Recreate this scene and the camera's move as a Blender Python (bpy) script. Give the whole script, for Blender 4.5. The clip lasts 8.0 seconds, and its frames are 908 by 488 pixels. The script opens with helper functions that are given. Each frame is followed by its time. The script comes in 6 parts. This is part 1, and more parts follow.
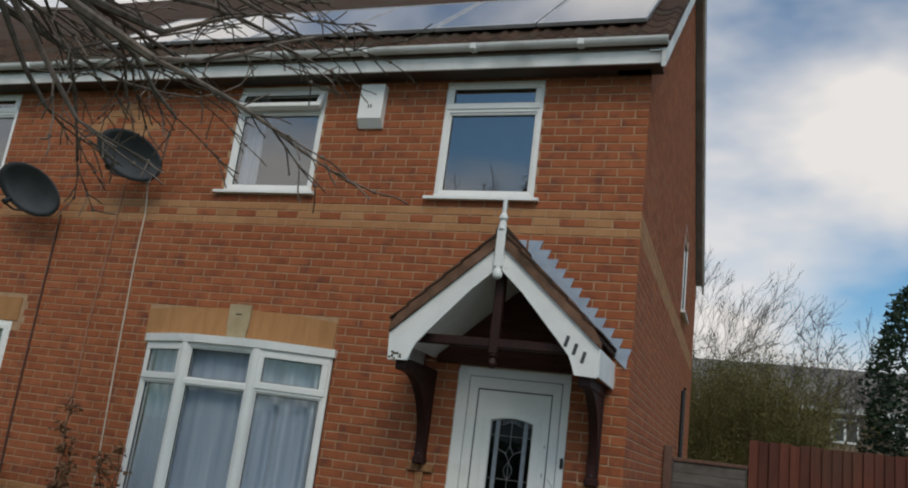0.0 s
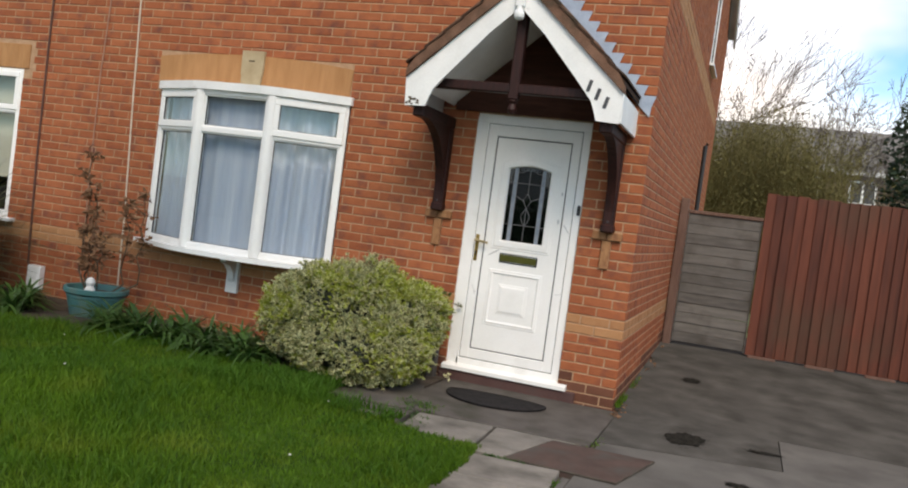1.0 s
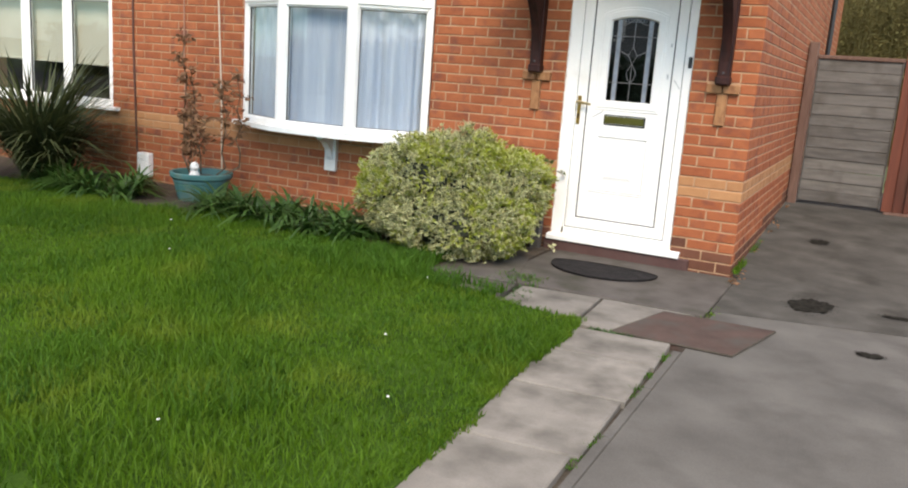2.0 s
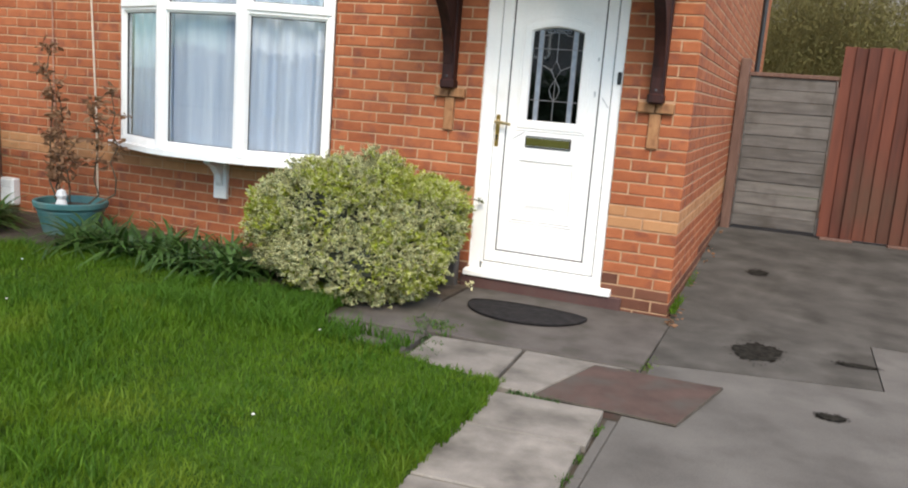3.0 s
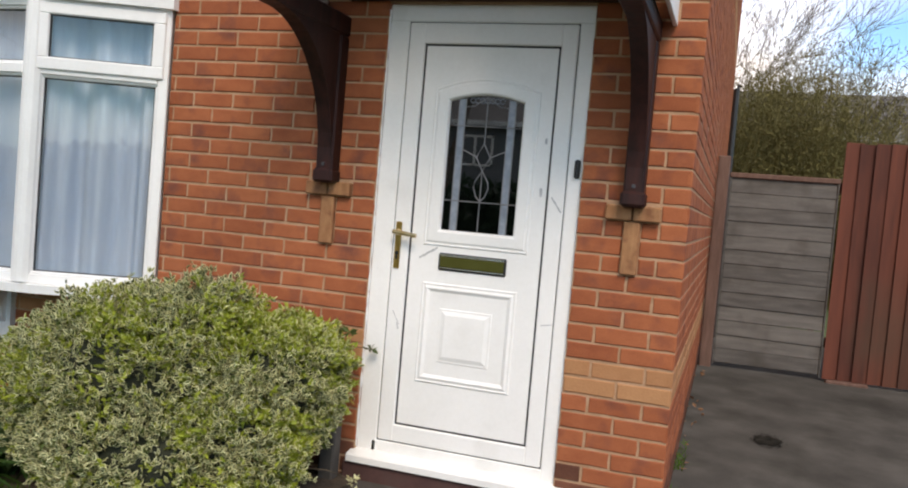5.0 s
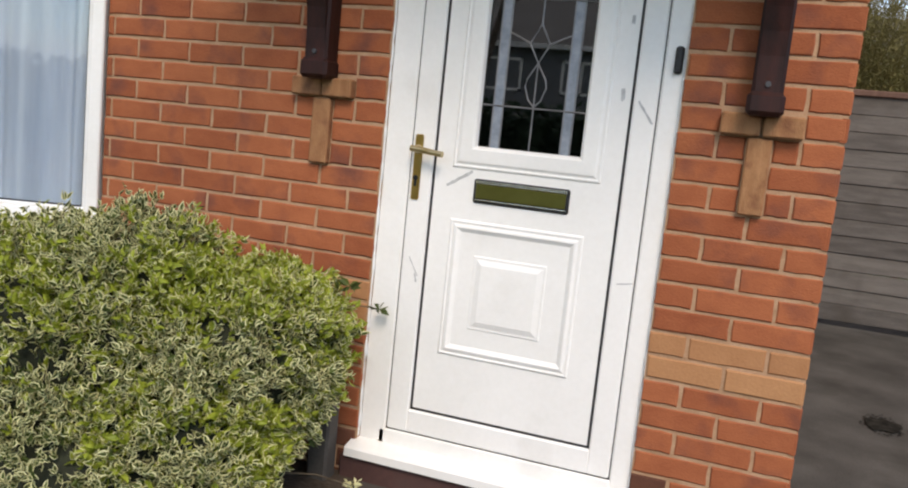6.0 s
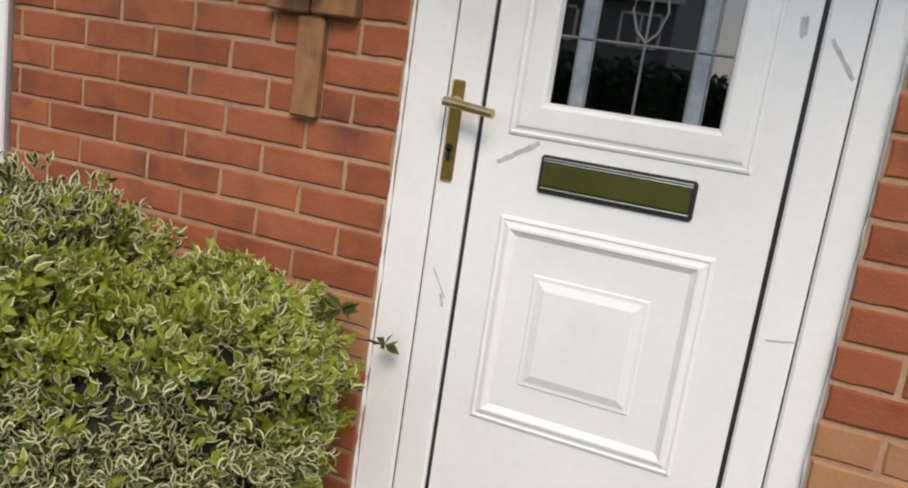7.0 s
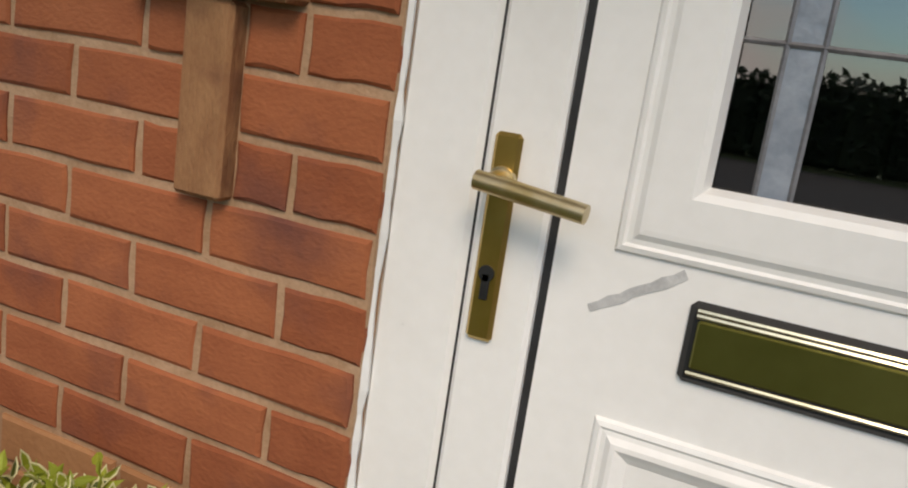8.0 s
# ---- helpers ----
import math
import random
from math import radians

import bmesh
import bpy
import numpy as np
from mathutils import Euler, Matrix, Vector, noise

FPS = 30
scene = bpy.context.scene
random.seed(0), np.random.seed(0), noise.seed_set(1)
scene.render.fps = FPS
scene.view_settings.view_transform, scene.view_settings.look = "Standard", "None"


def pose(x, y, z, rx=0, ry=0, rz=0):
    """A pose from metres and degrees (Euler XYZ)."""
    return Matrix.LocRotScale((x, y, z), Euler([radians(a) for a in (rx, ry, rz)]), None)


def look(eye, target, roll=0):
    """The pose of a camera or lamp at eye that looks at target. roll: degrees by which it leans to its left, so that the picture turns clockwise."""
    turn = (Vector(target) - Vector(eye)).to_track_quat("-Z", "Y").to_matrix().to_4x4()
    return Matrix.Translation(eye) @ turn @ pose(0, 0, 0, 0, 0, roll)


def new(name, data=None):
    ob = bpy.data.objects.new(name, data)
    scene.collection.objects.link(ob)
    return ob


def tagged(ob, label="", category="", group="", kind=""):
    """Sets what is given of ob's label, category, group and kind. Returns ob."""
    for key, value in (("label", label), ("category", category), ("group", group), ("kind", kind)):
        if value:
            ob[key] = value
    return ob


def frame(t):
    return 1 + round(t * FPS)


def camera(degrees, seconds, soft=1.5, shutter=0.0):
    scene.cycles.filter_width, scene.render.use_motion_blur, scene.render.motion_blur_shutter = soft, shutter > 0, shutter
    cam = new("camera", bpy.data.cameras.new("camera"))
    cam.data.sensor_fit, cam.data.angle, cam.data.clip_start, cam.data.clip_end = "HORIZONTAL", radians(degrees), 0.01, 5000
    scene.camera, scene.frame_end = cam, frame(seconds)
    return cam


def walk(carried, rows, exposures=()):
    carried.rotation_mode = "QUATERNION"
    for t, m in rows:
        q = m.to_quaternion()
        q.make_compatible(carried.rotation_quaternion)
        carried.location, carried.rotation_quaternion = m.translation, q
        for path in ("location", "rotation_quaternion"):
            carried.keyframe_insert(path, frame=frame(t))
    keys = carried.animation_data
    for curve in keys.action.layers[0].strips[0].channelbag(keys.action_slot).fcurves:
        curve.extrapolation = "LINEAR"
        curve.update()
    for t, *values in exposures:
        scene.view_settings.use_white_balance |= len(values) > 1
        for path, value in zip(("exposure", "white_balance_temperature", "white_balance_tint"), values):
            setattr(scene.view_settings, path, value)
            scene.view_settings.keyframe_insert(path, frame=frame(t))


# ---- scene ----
cam = camera(57.1, 8.0, soft=2.0)
PATH = [
    (0, (0.814, -6.578, 1.448), (0.152, -4.755, 1.935), 7.4),
    (0.2, (0.806, -6.545, 1.426), (0.148, -4.688, 1.769), 7.5),
    (0.5, (0.808, -6.496, 1.413), (0.163, -4.608, 1.557), 7.4),
    (0.8, (0.816, -6.483, 1.373), (0.171, -4.590, 1.418), 7.4),
    (1, (0.802, -6.437, 1.34), (0.142, -4.551, 1.267), 7.6),
    (1.2, (0.815, -6.421, 1.313), (0.117, -4.553, 1.15), 7.4),
    (2.3, (0.765, -5.913, 1.326), (-0.118, -4.173, 0.883), 3.5),
    (2.5, (0.69, -5.744, 1.326), (-0.123, -3.97, 0.887), 3.8),
    (2.7, (0.660, -5.588, 1.329), (-0.097, -3.788, 0.897), 4.1),
    (3, (0.609, -5.371, 1.329), (-0.112, -3.54, 0.97), 4.4),
    (3.3, (0.508, -5.125, 1.319), (-0.182, -3.272, 1.017), 4.0),
    (3.5, (0.438, -4.962, 1.318), (-0.171, -3.073, 1.078), 4.2),
    (3.7, (0.379, -4.731, 1.315), (-0.229, -2.837, 1.102), 4.2),
    (3.9, (0.341, -4.623, 1.289), (-0.273, -2.720, 1.319), 5.0),
    (4, (0.324, -4.549, 1.284), (-0.277, -2.644, 1.377), 5.8),
    (4.2, (0.276, -4.335, 1.309), (-0.331, -2.430, 1.375), 4.1),
    (4.5, (0.238, -4.007, 1.291), (-0.406, -2.114, 1.326), 2.4),
    (4.7, (0.209, -3.798, 1.292), (-0.429, -1.903, 1.243), 3.8),
    (5, (0.174, -3.503, 1.293), (-0.455, -1.606, 1.2), 4.9),
    (5.2, (0.138, -3.263, 1.298), (-0.494, -1.373, 1.135), 5.2),
    (6.3, (-0.324, -2.277, 1.197), (-1.002, -0.416, 0.92), 6.4),
    (6.5, (-0.38, -2.089, 1.192), (-1.1, -0.244, 0.907), 6.4),
    (6.8, (-0.512, -1.781, 1.206), (-1.227, 0.045, 0.811), 8.1),
    (7, (-0.569, -1.613, 1.213), (-1.297, 0.206, 0.812), 8.4),
    (7.3, (-0.657, -1.341, 1.269), (-1.435, 0.442, 0.805), 8.2),
    (7.5, (-0.735, -1.171, 1.291), (-1.536, 0.589, 0.779), 7.7),
    (7.7, (-0.838, -1.012, 1.243), (-1.638, 0.765, 0.793), 8.4),
    (8, (-0.971, -0.752, 1.259), (-1.748, 1.041, 0.831), 8.4),
]
EXPOSURES = [(0, -1.03, 7250, 12), (0.5, -0.35, 7650, 17), (1.0, -0.06, 7850, 18), (2.3, 0.68, 7750, 18), (3.0, 0.6, 7600, 18), (4.0, 0.06, 7650, 19), (5.0, 0.01, 7700, 20), (6.5, 0.05, 7700, 21), (7.5, -0.3, 8000, 21), (8.0, -0.29, 8250, 20)]
walk(cam, [(t, look(eye, target, roll)) for t, eye, target, roll in PATH], EXPOSURES)

# ---- world and sun ----
SUN_DIR = Vector((0.3, -0.62, 0.72)).normalized()      # towards the sun, behind thin cloud
world = bpy.data.worlds.new("sky")
scene.world = world
world.use_nodes = True
wn, wl = world.node_tree.nodes, world.node_tree.links
wn.clear()
w_out = wn.new("ShaderNodeOutputWorld")
w_bg = wn.new("ShaderNodeBackground")
w_sky = wn.new("ShaderNodeTexSky")
w_sky.sky_type = "NISHITA"
w_sky.sun_disc = False
w_sky.sun_elevation = math.asin(SUN_DIR.z)
w_sky.sun_rotation = math.atan2(SUN_DIR.x, SUN_DIR.y)
w_tc = wn.new("ShaderNodeTexCoord")
w_map = wn.new("ShaderNodeMapping")
w_map.inputs["Scale"].default_value = (1.0, 1.0, 2.1)
w_map.inputs["Location"].default_value = (0.35, 0.2, 0.55)
w_noise = wn.new("ShaderNodeTexNoise")
w_noise.inputs["Scale"].default_value = 1.9
w_noise.inputs["Detail"].default_value = 5
w_noise.inputs["Roughness"].default_value = 0.48
w_ramp = wn.new("ShaderNodeValToRGB")
w_ramp.color_ramp.elements[0].position = 0.445
w_ramp.color_ramp.elements[1].position = 0.61
w_gain = wn.new("ShaderNodeMix")
w_gain.data_type, w_gain.blend_type = "RGBA", "MULTIPLY"
w_gain.inputs["Factor"].default_value = 1.0
w_gain.inputs["B"].default_value = (1.2, 1.95, 2.3, 1)
w_mix = wn.new("ShaderNodeMix")
w_mix.data_type = "RGBA"
w_mix.inputs["B"].default_value = (13.2, 13.7, 14.5, 1)
w_bg.inputs["Strength"].default_value = 0.117
wl.new(w_tc.outputs["Generated"], w_map.inputs["Vector"])
wl.new(w_map.outputs["Vector"], w_noise.inputs["Vector"])
wl.new(w_noise.outputs["Fac"], w_ramp.inputs["Fac"])
wl.new(w_sky.outputs["Color"], w_gain.inputs["A"])
wl.new(w_gain.outputs["Result"], w_mix.inputs["A"])
wl.new(w_ramp.outputs["Color"], w_mix.inputs["Factor"])
wl.new(w_mix.outputs["Result"], w_bg.inputs["Color"])
wl.new(w_bg.outputs["Background"], w_out.inputs["Surface"])

sun_data = bpy.data.lights.new("sun", "SUN")
sun_data.energy, sun_data.angle, sun_data.color = 2.3, radians(24), (1.0, 0.94, 0.85)
sun = new("sun", sun_data)
sun.matrix_world = look(SUN_DIR * 50, (0, 0, 0))


# ---- materials ----
def surf(name, low, high, scale=6.0, fine=90.0, rough=0.7, rough_var=0.15, bump=0.25, metal=0.0, spread=0.0,
         stain=None, stain_scale=1.2, stain_at=(0.52, 0.7), stretch=(1, 1, 1), spec=0.5, through_light=0.0, dist=0.004):
    """Two colours mixed by noise at two scales, an optional stain colour, bump, and a tint of its own for each piece."""
    m = bpy.data.materials.new(name)
    m.use_nodes = True
    n, l = m.node_tree.nodes, m.node_tree.links
    p = n["Principled BSDF"]
    geo = n.new("ShaderNodeNewGeometry")
    mp = n.new("ShaderNodeMapping")
    mp.inputs["Scale"].default_value = stretch
    l.new(geo.outputs["Position"], mp.inputs["Vector"])
    big, small = n.new("ShaderNodeTexNoise"), n.new("ShaderNodeTexNoise")
    big.inputs["Scale"].default_value, small.inputs["Scale"].default_value = scale, fine
    big.inputs["Detail"].default_value, small.inputs["Detail"].default_value = 4, 3
    for t in (big, small):
        l.new(mp.outputs["Vector"], t.inputs["Vector"])
    add = n.new("ShaderNodeMath")
    add.operation = "MULTIPLY_ADD"
    l.new(small.outputs["Fac"], add.inputs[0])
    add.inputs[1].default_value = 0.45
    l.new(big.outputs["Fac"], add.inputs[2])
    fac = add.outputs[0]
    low_at, high_at = 0.5, 0.98
    if spread:
        info = n.new("ShaderNodeObjectInfo")
        both, wrap, gain = n.new("ShaderNodeMath"), n.new("ShaderNodeMath"), n.new("ShaderNodeMath")
        both.operation, wrap.operation, gain.operation = "ADD", "FRACT", "MULTIPLY_ADD"
        l.new(info.outputs["Random"], both.inputs[0])
        l.new(geo.outputs["Random Per Island"], both.inputs[1])
        l.new(both.outputs[0], wrap.inputs[0])
        l.new(wrap.outputs[0], gain.inputs[0])
        gain.inputs[1].default_value = spread
        l.new(fac, gain.inputs[2])
        fac = gain.outputs[0]
        high_at += spread
    rng = n.new("ShaderNodeMapRange")
    rng.inputs["From Min"].default_value, rng.inputs["From Max"].default_value = low_at, high_at
    l.new(fac, rng.inputs["Value"])
    mix = n.new("ShaderNodeMix")
    mix.data_type = "RGBA"
    mix.inputs["A"].default_value, mix.inputs["B"].default_value = (*low, 1), (*high, 1)
    l.new(rng.outputs["Result"], mix.inputs["Factor"])
    color = mix.outputs["Result"]
    if stain:
        sn, sr, sm = n.new("ShaderNodeTexNoise"), n.new("ShaderNodeMapRange"), n.new("ShaderNodeMix")
        sn.inputs["Scale"].default_value, sn.inputs["Detail"].default_value = stain_scale, 6
        sr.inputs["From Min"].default_value, sr.inputs["From Max"].default_value = stain_at
        sm.data_type = "RGBA"
        sm.inputs["B"].default_value = (*stain, 1)
        l.new(geo.outputs["Position"], sn.inputs["Vector"])
        l.new(sn.outputs["Fac"], sr.inputs["Value"])
        l.new(sr.outputs["Result"], sm.inputs["Factor"])
        l.new(color, sm.inputs["A"])
        color = sm.outputs["Result"]
    l.new(color, p.inputs["Base Color"])
    rr = n.new("ShaderNodeMapRange")
    rr.inputs["To Min"].default_value, rr.inputs["To Max"].default_value = max(0.02, rough - rough_var), min(1, rough + rough_var)
    l.new(small.outputs["Fac"], rr.inputs["Value"])
    l.new(rr.outputs["Result"], p.inputs["Roughness"])
    p.inputs["Metallic"].default_value = metal
    p.inputs["Specular IOR Level"].default_value = spec
    if bump:
        b = n.new("ShaderNodeBump")
        b.inputs["Strength"].default_value, b.inputs["Distance"].default_value = bump, dist
        l.new(add.outputs[0], b.inputs["Height"])
        l.new(b.outputs["Normal"], p.inputs["Normal"])
    if through_light:
        tr, ms = n.new("ShaderNodeBsdfTranslucent"), n.new("ShaderNodeMixShader")
        ms.inputs["Fac"].default_value = through_light
        l.new(color, tr.inputs["Color"])
        l.new(p.outputs["BSDF"], ms.inputs[1])
        l.new(tr.outputs["BSDF"], ms.inputs[2])
        l.new(ms.outputs["Shader"], n["Material Output"].inputs["Surface"])
    return m


def glass(name, tint=(0.86, 0.9, 0.9), gain=1.6):
    """A thin pane: clear, with a mirror sheen that grows towards grazing angles."""
    m = bpy.data.materials.new(name)
    m.use_nodes = True
    n, l = m.node_tree.nodes, m.node_tree.links
    n.remove(n["Principled BSDF"])
    clear, sheen, mix = n.new("ShaderNodeBsdfTransparent"), n.new("ShaderNodeBsdfGlossy"), n.new("ShaderNodeMixShader")
    clear.inputs["Color"].default_value = (*tint, 1)
    sheen.inputs["Roughness"].default_value = 0.015
    fr, pw, mul = n.new("ShaderNodeLayerWeight"), n.new("ShaderNodeMath"), n.new("ShaderNodeMath")
    pw.operation, mul.operation, mul.use_clamp = "POWER", "MULTIPLY_ADD", True
    pw.inputs[1].default_value = 4.0
    mul.inputs[1].default_value, mul.inputs[2].default_value = 0.85, 0.045 * gain
    l.new(fr.outputs["Facing"], pw.inputs[0])
    l.new(pw.outputs[0], mul.inputs[0])
    l.new(mul.outputs[0], mix.inputs["Fac"])
    l.new(clear.outputs["BSDF"], mix.inputs[1])
    l.new(sheen.outputs["BSDF"], mix.inputs[2])
    l.new(mix.outputs["Shader"], n["Material Output"].inputs["Surface"])
    return m


RED_BRICK = surf("red_brick", (0.255, 0.071, 0.032), (0.435, 0.142, 0.063), 10, 130, 0.92, 0.06, 0.6, dist=0.006, spread=0.42,
                 stain=(0.145, 0.054, 0.043), stain_scale=7.0, stain_at=(0.52, 0.76), stretch=(1, 1, 1.5), spec=0.2)
BUFF_BRICK = surf("buff_brick", (0.35, 0.155, 0.07), (0.49, 0.25, 0.118), 8, 120, 0.85, 0.1, 0.8, spread=0.3, spec=0.25)
CORBEL_BRICK = surf("corbel_brick", (0.25, 0.112, 0.053), (0.42, 0.215, 0.104), 16, 140, 0.9, 0.06, 1.0, spread=0.2, stretch=(2.5, 2.5, 0.8), spec=0.2, stain=(0.2, 0.085, 0.045), stain_scale=18, stain_at=(0.5, 0.7))
MORTAR = surf("mortar", (0.36, 0.21, 0.12), (0.51, 0.325, 0.205), 14, 160, 0.95, 0.05, 1.0, spec=0.2)
UPVC = surf("white_upvc", (0.83, 0.82, 0.79), (0.9, 0.89, 0.865), 3, 60, 0.32, 0.08, 0.03, stain=(0.66, 0.64, 0.6), stain_scale=3.5, stain_at=(0.6, 0.95))
FASCIA = surf("weathered_white_paint", (0.62, 0.62, 0.6), (0.8, 0.8, 0.78), 4, 60, 0.55, 0.12, 0.15, stain=(0.42, 0.42, 0.4), stain_scale=2.6, stain_at=(0.5, 0.8))
BARGE_PAINT = surf("white_barge_paint", (0.74, 0.74, 0.72), (0.86, 0.86, 0.84), 5, 70, 0.5, 0.1, 0.12, stain=(0.45, 0.42, 0.38), stain_scale=9, stain_at=(0.68, 0.85))
GASKET = surf("black_rubber", (0.012, 0.012, 0.013), (0.03, 0.03, 0.032), 20, 200, 0.6, 0.1, 0.1)
BRIGHT_EDGE = surf("polished_edge", (0.62, 0.57, 0.38), (0.76, 0.72, 0.55), 12, 40, 0.2, 0.05, 0.0, metal=0.9)
BRASS = surf("brass", (0.46, 0.29, 0.07), (0.55, 0.37, 0.11), 14, 40, 0.3, 0.05, 0.0, metal=0.9)
BRASS_DULL = surf("satin_brass", (0.14, 0.135, 0.03), (0.18, 0.175, 0.048), 6, 40, 0.34, 0.05, 0.0, metal=0.8)
WORN_CHROME = surf("worn_lever", (0.52, 0.38, 0.17), (0.66, 0.57, 0.4), 16, 40, 0.3, 0.06, 0.0, metal=0.9)
SCUFF = surf("grey_scuff", (0.4, 0.4, 0.4), (0.62, 0.62, 0.61), 60, 300, 0.6, 0.1, 0.1)
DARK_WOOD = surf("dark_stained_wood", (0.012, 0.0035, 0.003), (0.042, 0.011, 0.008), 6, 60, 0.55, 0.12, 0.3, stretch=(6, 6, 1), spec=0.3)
ROOF_TILE = surf("brown_roof_tile", (0.032, 0.018, 0.013), (0.1, 0.056, 0.038), 4, 70, 0.92, 0.06, 0.6, spread=0.45, stain=(0.06, 0.055, 0.04), stain_scale=3, spec=0.15)
LEAD = surf("lead_sheet", (0.3, 0.35, 0.43), (0.44, 0.5, 0.58), 8, 60, 0.5, 0.1, 0.2, metal=0.3)
SOLAR = surf("solar_glass", (0.02, 0.025, 0.04), (0.035, 0.04, 0.06), 3, 40, 0.08, 0.03, 0.0, spec=1.0)
SOLAR.node_tree.nodes["Principled BSDF"].inputs["Coat Weight"].default_value = 1.0
SOLAR.node_tree.nodes["Principled BSDF"].inputs["Coat IOR"].default_value = 2.0
METAL_GREY = surf("alloy_frame", (0.45, 0.46, 0.48), (0.6, 0.61, 0.62), 5, 80, 0.4, 0.1, 0.05, metal=0.7)
DISH = surf("dark_grey_dish", (0.035, 0.037, 0.042), (0.07, 0.073, 0.08), 5, 80, 0.55, 0.1, 0.1)
BLACK_PLASTIC = surf("black_plastic", (0.008, 0.008, 0.009), (0.018, 0.018, 0.018), 12, 120, 0.5, 0.1, 0.05)
CABLE_WHITE = surf("weathered_white_cable", (0.5, 0.42, 0.33), (0.68, 0.58, 0.46), 9, 80, 0.6, 0.1, 0.05)
CABLE_BROWN = surf("brown_cable", (0.06, 0.02, 0.012), (0.1, 0.035, 0.02), 9, 80, 0.6, 0.1, 0.05)
CABLE_PALE = surf("faded_cable", (0.3, 0.14, 0.09), (0.42, 0.24, 0.16), 9, 80, 0.7, 0.1, 0.05)
# vertical streaks paint fold shading, and doubled net, into the colour
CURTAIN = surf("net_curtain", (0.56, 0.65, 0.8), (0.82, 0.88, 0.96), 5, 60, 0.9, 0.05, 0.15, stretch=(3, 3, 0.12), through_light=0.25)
BLIND = surf("beige_blind", (0.5, 0.47, 0.36), (0.6, 0.57, 0.46), 3, 90, 0.85, 0.1, 0.1)
# the dimness of the rooms is put into these base colours
PLASTER = surf("dim_interior_plaster", (0.1, 0.09, 0.085), (0.15, 0.14, 0.13), 2, 60, 0.9, 0.05, 0.1)
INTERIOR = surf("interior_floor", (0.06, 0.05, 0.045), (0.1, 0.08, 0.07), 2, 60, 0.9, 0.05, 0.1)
CONCRETE = surf("drive_concrete", (0.084, 0.077, 0.069), (0.146, 0.135, 0.121), 2.2, 170, 0.88, 0.1, 0.6, stain=(0.056, 0.051, 0.045),
                stain_scale=3.4, stain_at=(0.52, 0.95), spec=0.15)
SLAB = surf("paving_concrete", (0.135, 0.122, 0.106), (0.275, 0.247, 0.214), 6, 150, 0.88, 0.1, 0.6, spread=0.3, stain=(0.1, 0.09, 0.077), stain_scale=4.0, stain_at=(0.45, 0.72), spec=0.2)
DARK_SLAB = surf("dark_paving", (0.066, 0.057, 0.05), (0.122, 0.107, 0.094), 4, 150, 0.88, 0.08, 0.5, stain=(0.05, 0.047, 0.034), stain_scale=3, spec=0.2)
RED_STEP = surf("red_painted_step", (0.06, 0.026, 0.023), (0.11, 0.052, 0.044), 4, 70, 0.7, 0.12, 0.3, stain=(0.07, 0.04, 0.035), stain_scale=4)
KEYSTONE = surf("pale_keystone", (0.33, 0.25, 0.14), (0.44, 0.35, 0.22), 10, 100, 0.85, 0.1, 0.5)
COVER = surf("red_brown_cover", (0.06, 0.039, 0.032), (0.102, 0.064, 0.053), 6, 120, 0.9, 0.08, 0.5, stain=(0.075, 0.068, 0.058), stain_scale=5.5, stain_at=(0.48, 0.72), spec=0.2)
DIRT = surf("dirt", (0.035, 0.028, 0.02), (0.085, 0.066, 0.048), 9, 80, 0.95, 0.04, 0.8)
OIL = surf("oil_stain", (0.008, 0.0075, 0.006), (0.035, 0.032, 0.026), 30, 160, 0.95, 0.04, 0.9, spec=0.05)
# weathered and stained, and darkened further for shade near wall and gate
SHADED_OLD_CONCRETE = surf("shaded_old_drive_concrete", (0.051, 0.047, 0.041), (0.107, 0.099, 0.087), 3.0, 170, 0.9, 0.08, 0.6, stain=(0.036, 0.033, 0.027), stain_scale=2.6, stain_at=(0.5, 0.8), spec=0.1)
LINTEL_BRICK = surf("lintel_brick", (0.36, 0.17, 0.07), (0.47, 0.24, 0.105), 6, 120, 0.85, 0.1, 0.6, spread=0.12, stretch=(3, 3, 0.6), spec=0.25)
DAMP_BRICK = surf("damp_stained_brick", (0.09, 0.035, 0.022), (0.19, 0.075, 0.045), 7, 130, 0.85, 0.1, 0.9, spread=0.5, spec=0.25)
MAT_RUBBER = surf("black_mat", (0.01, 0.009, 0.009), (0.026, 0.023, 0.023), 20, 220, 0.9, 0.08, 0.8, spec=0.15)
SOIL = surf("bed_soil", (0.035, 0.024, 0.016), (0.085, 0.06, 0.04), 8, 60, 0.95, 0.04, 0.9, dist=0.02)
TURF = surf("turf", (0.016, 0.04, 0.005), (0.045, 0.095, 0.01), 2.2, 60, 0.95, 0.04, 0.9, spec=0.1, dist=0.02)
GRASS = surf("grass_blade", (0.034, 0.096, 0.007), (0.122, 0.242, 0.017), 0.9, 20, 0.6, 0.1, 0.0, spread=0.6, stain=(0.15, 0.215, 0.021), stain_scale=1.9, stain_at=(0.5, 0.76), through_light=0.4, spec=0.2)
GRASS_TUFT = surf("coarse_grass", (0.02, 0.068, 0.006), (0.085, 0.2, 0.018), 1.5, 20, 0.6, 0.1, 0.0, spread=0.6, through_light=0.35, spec=0.2)
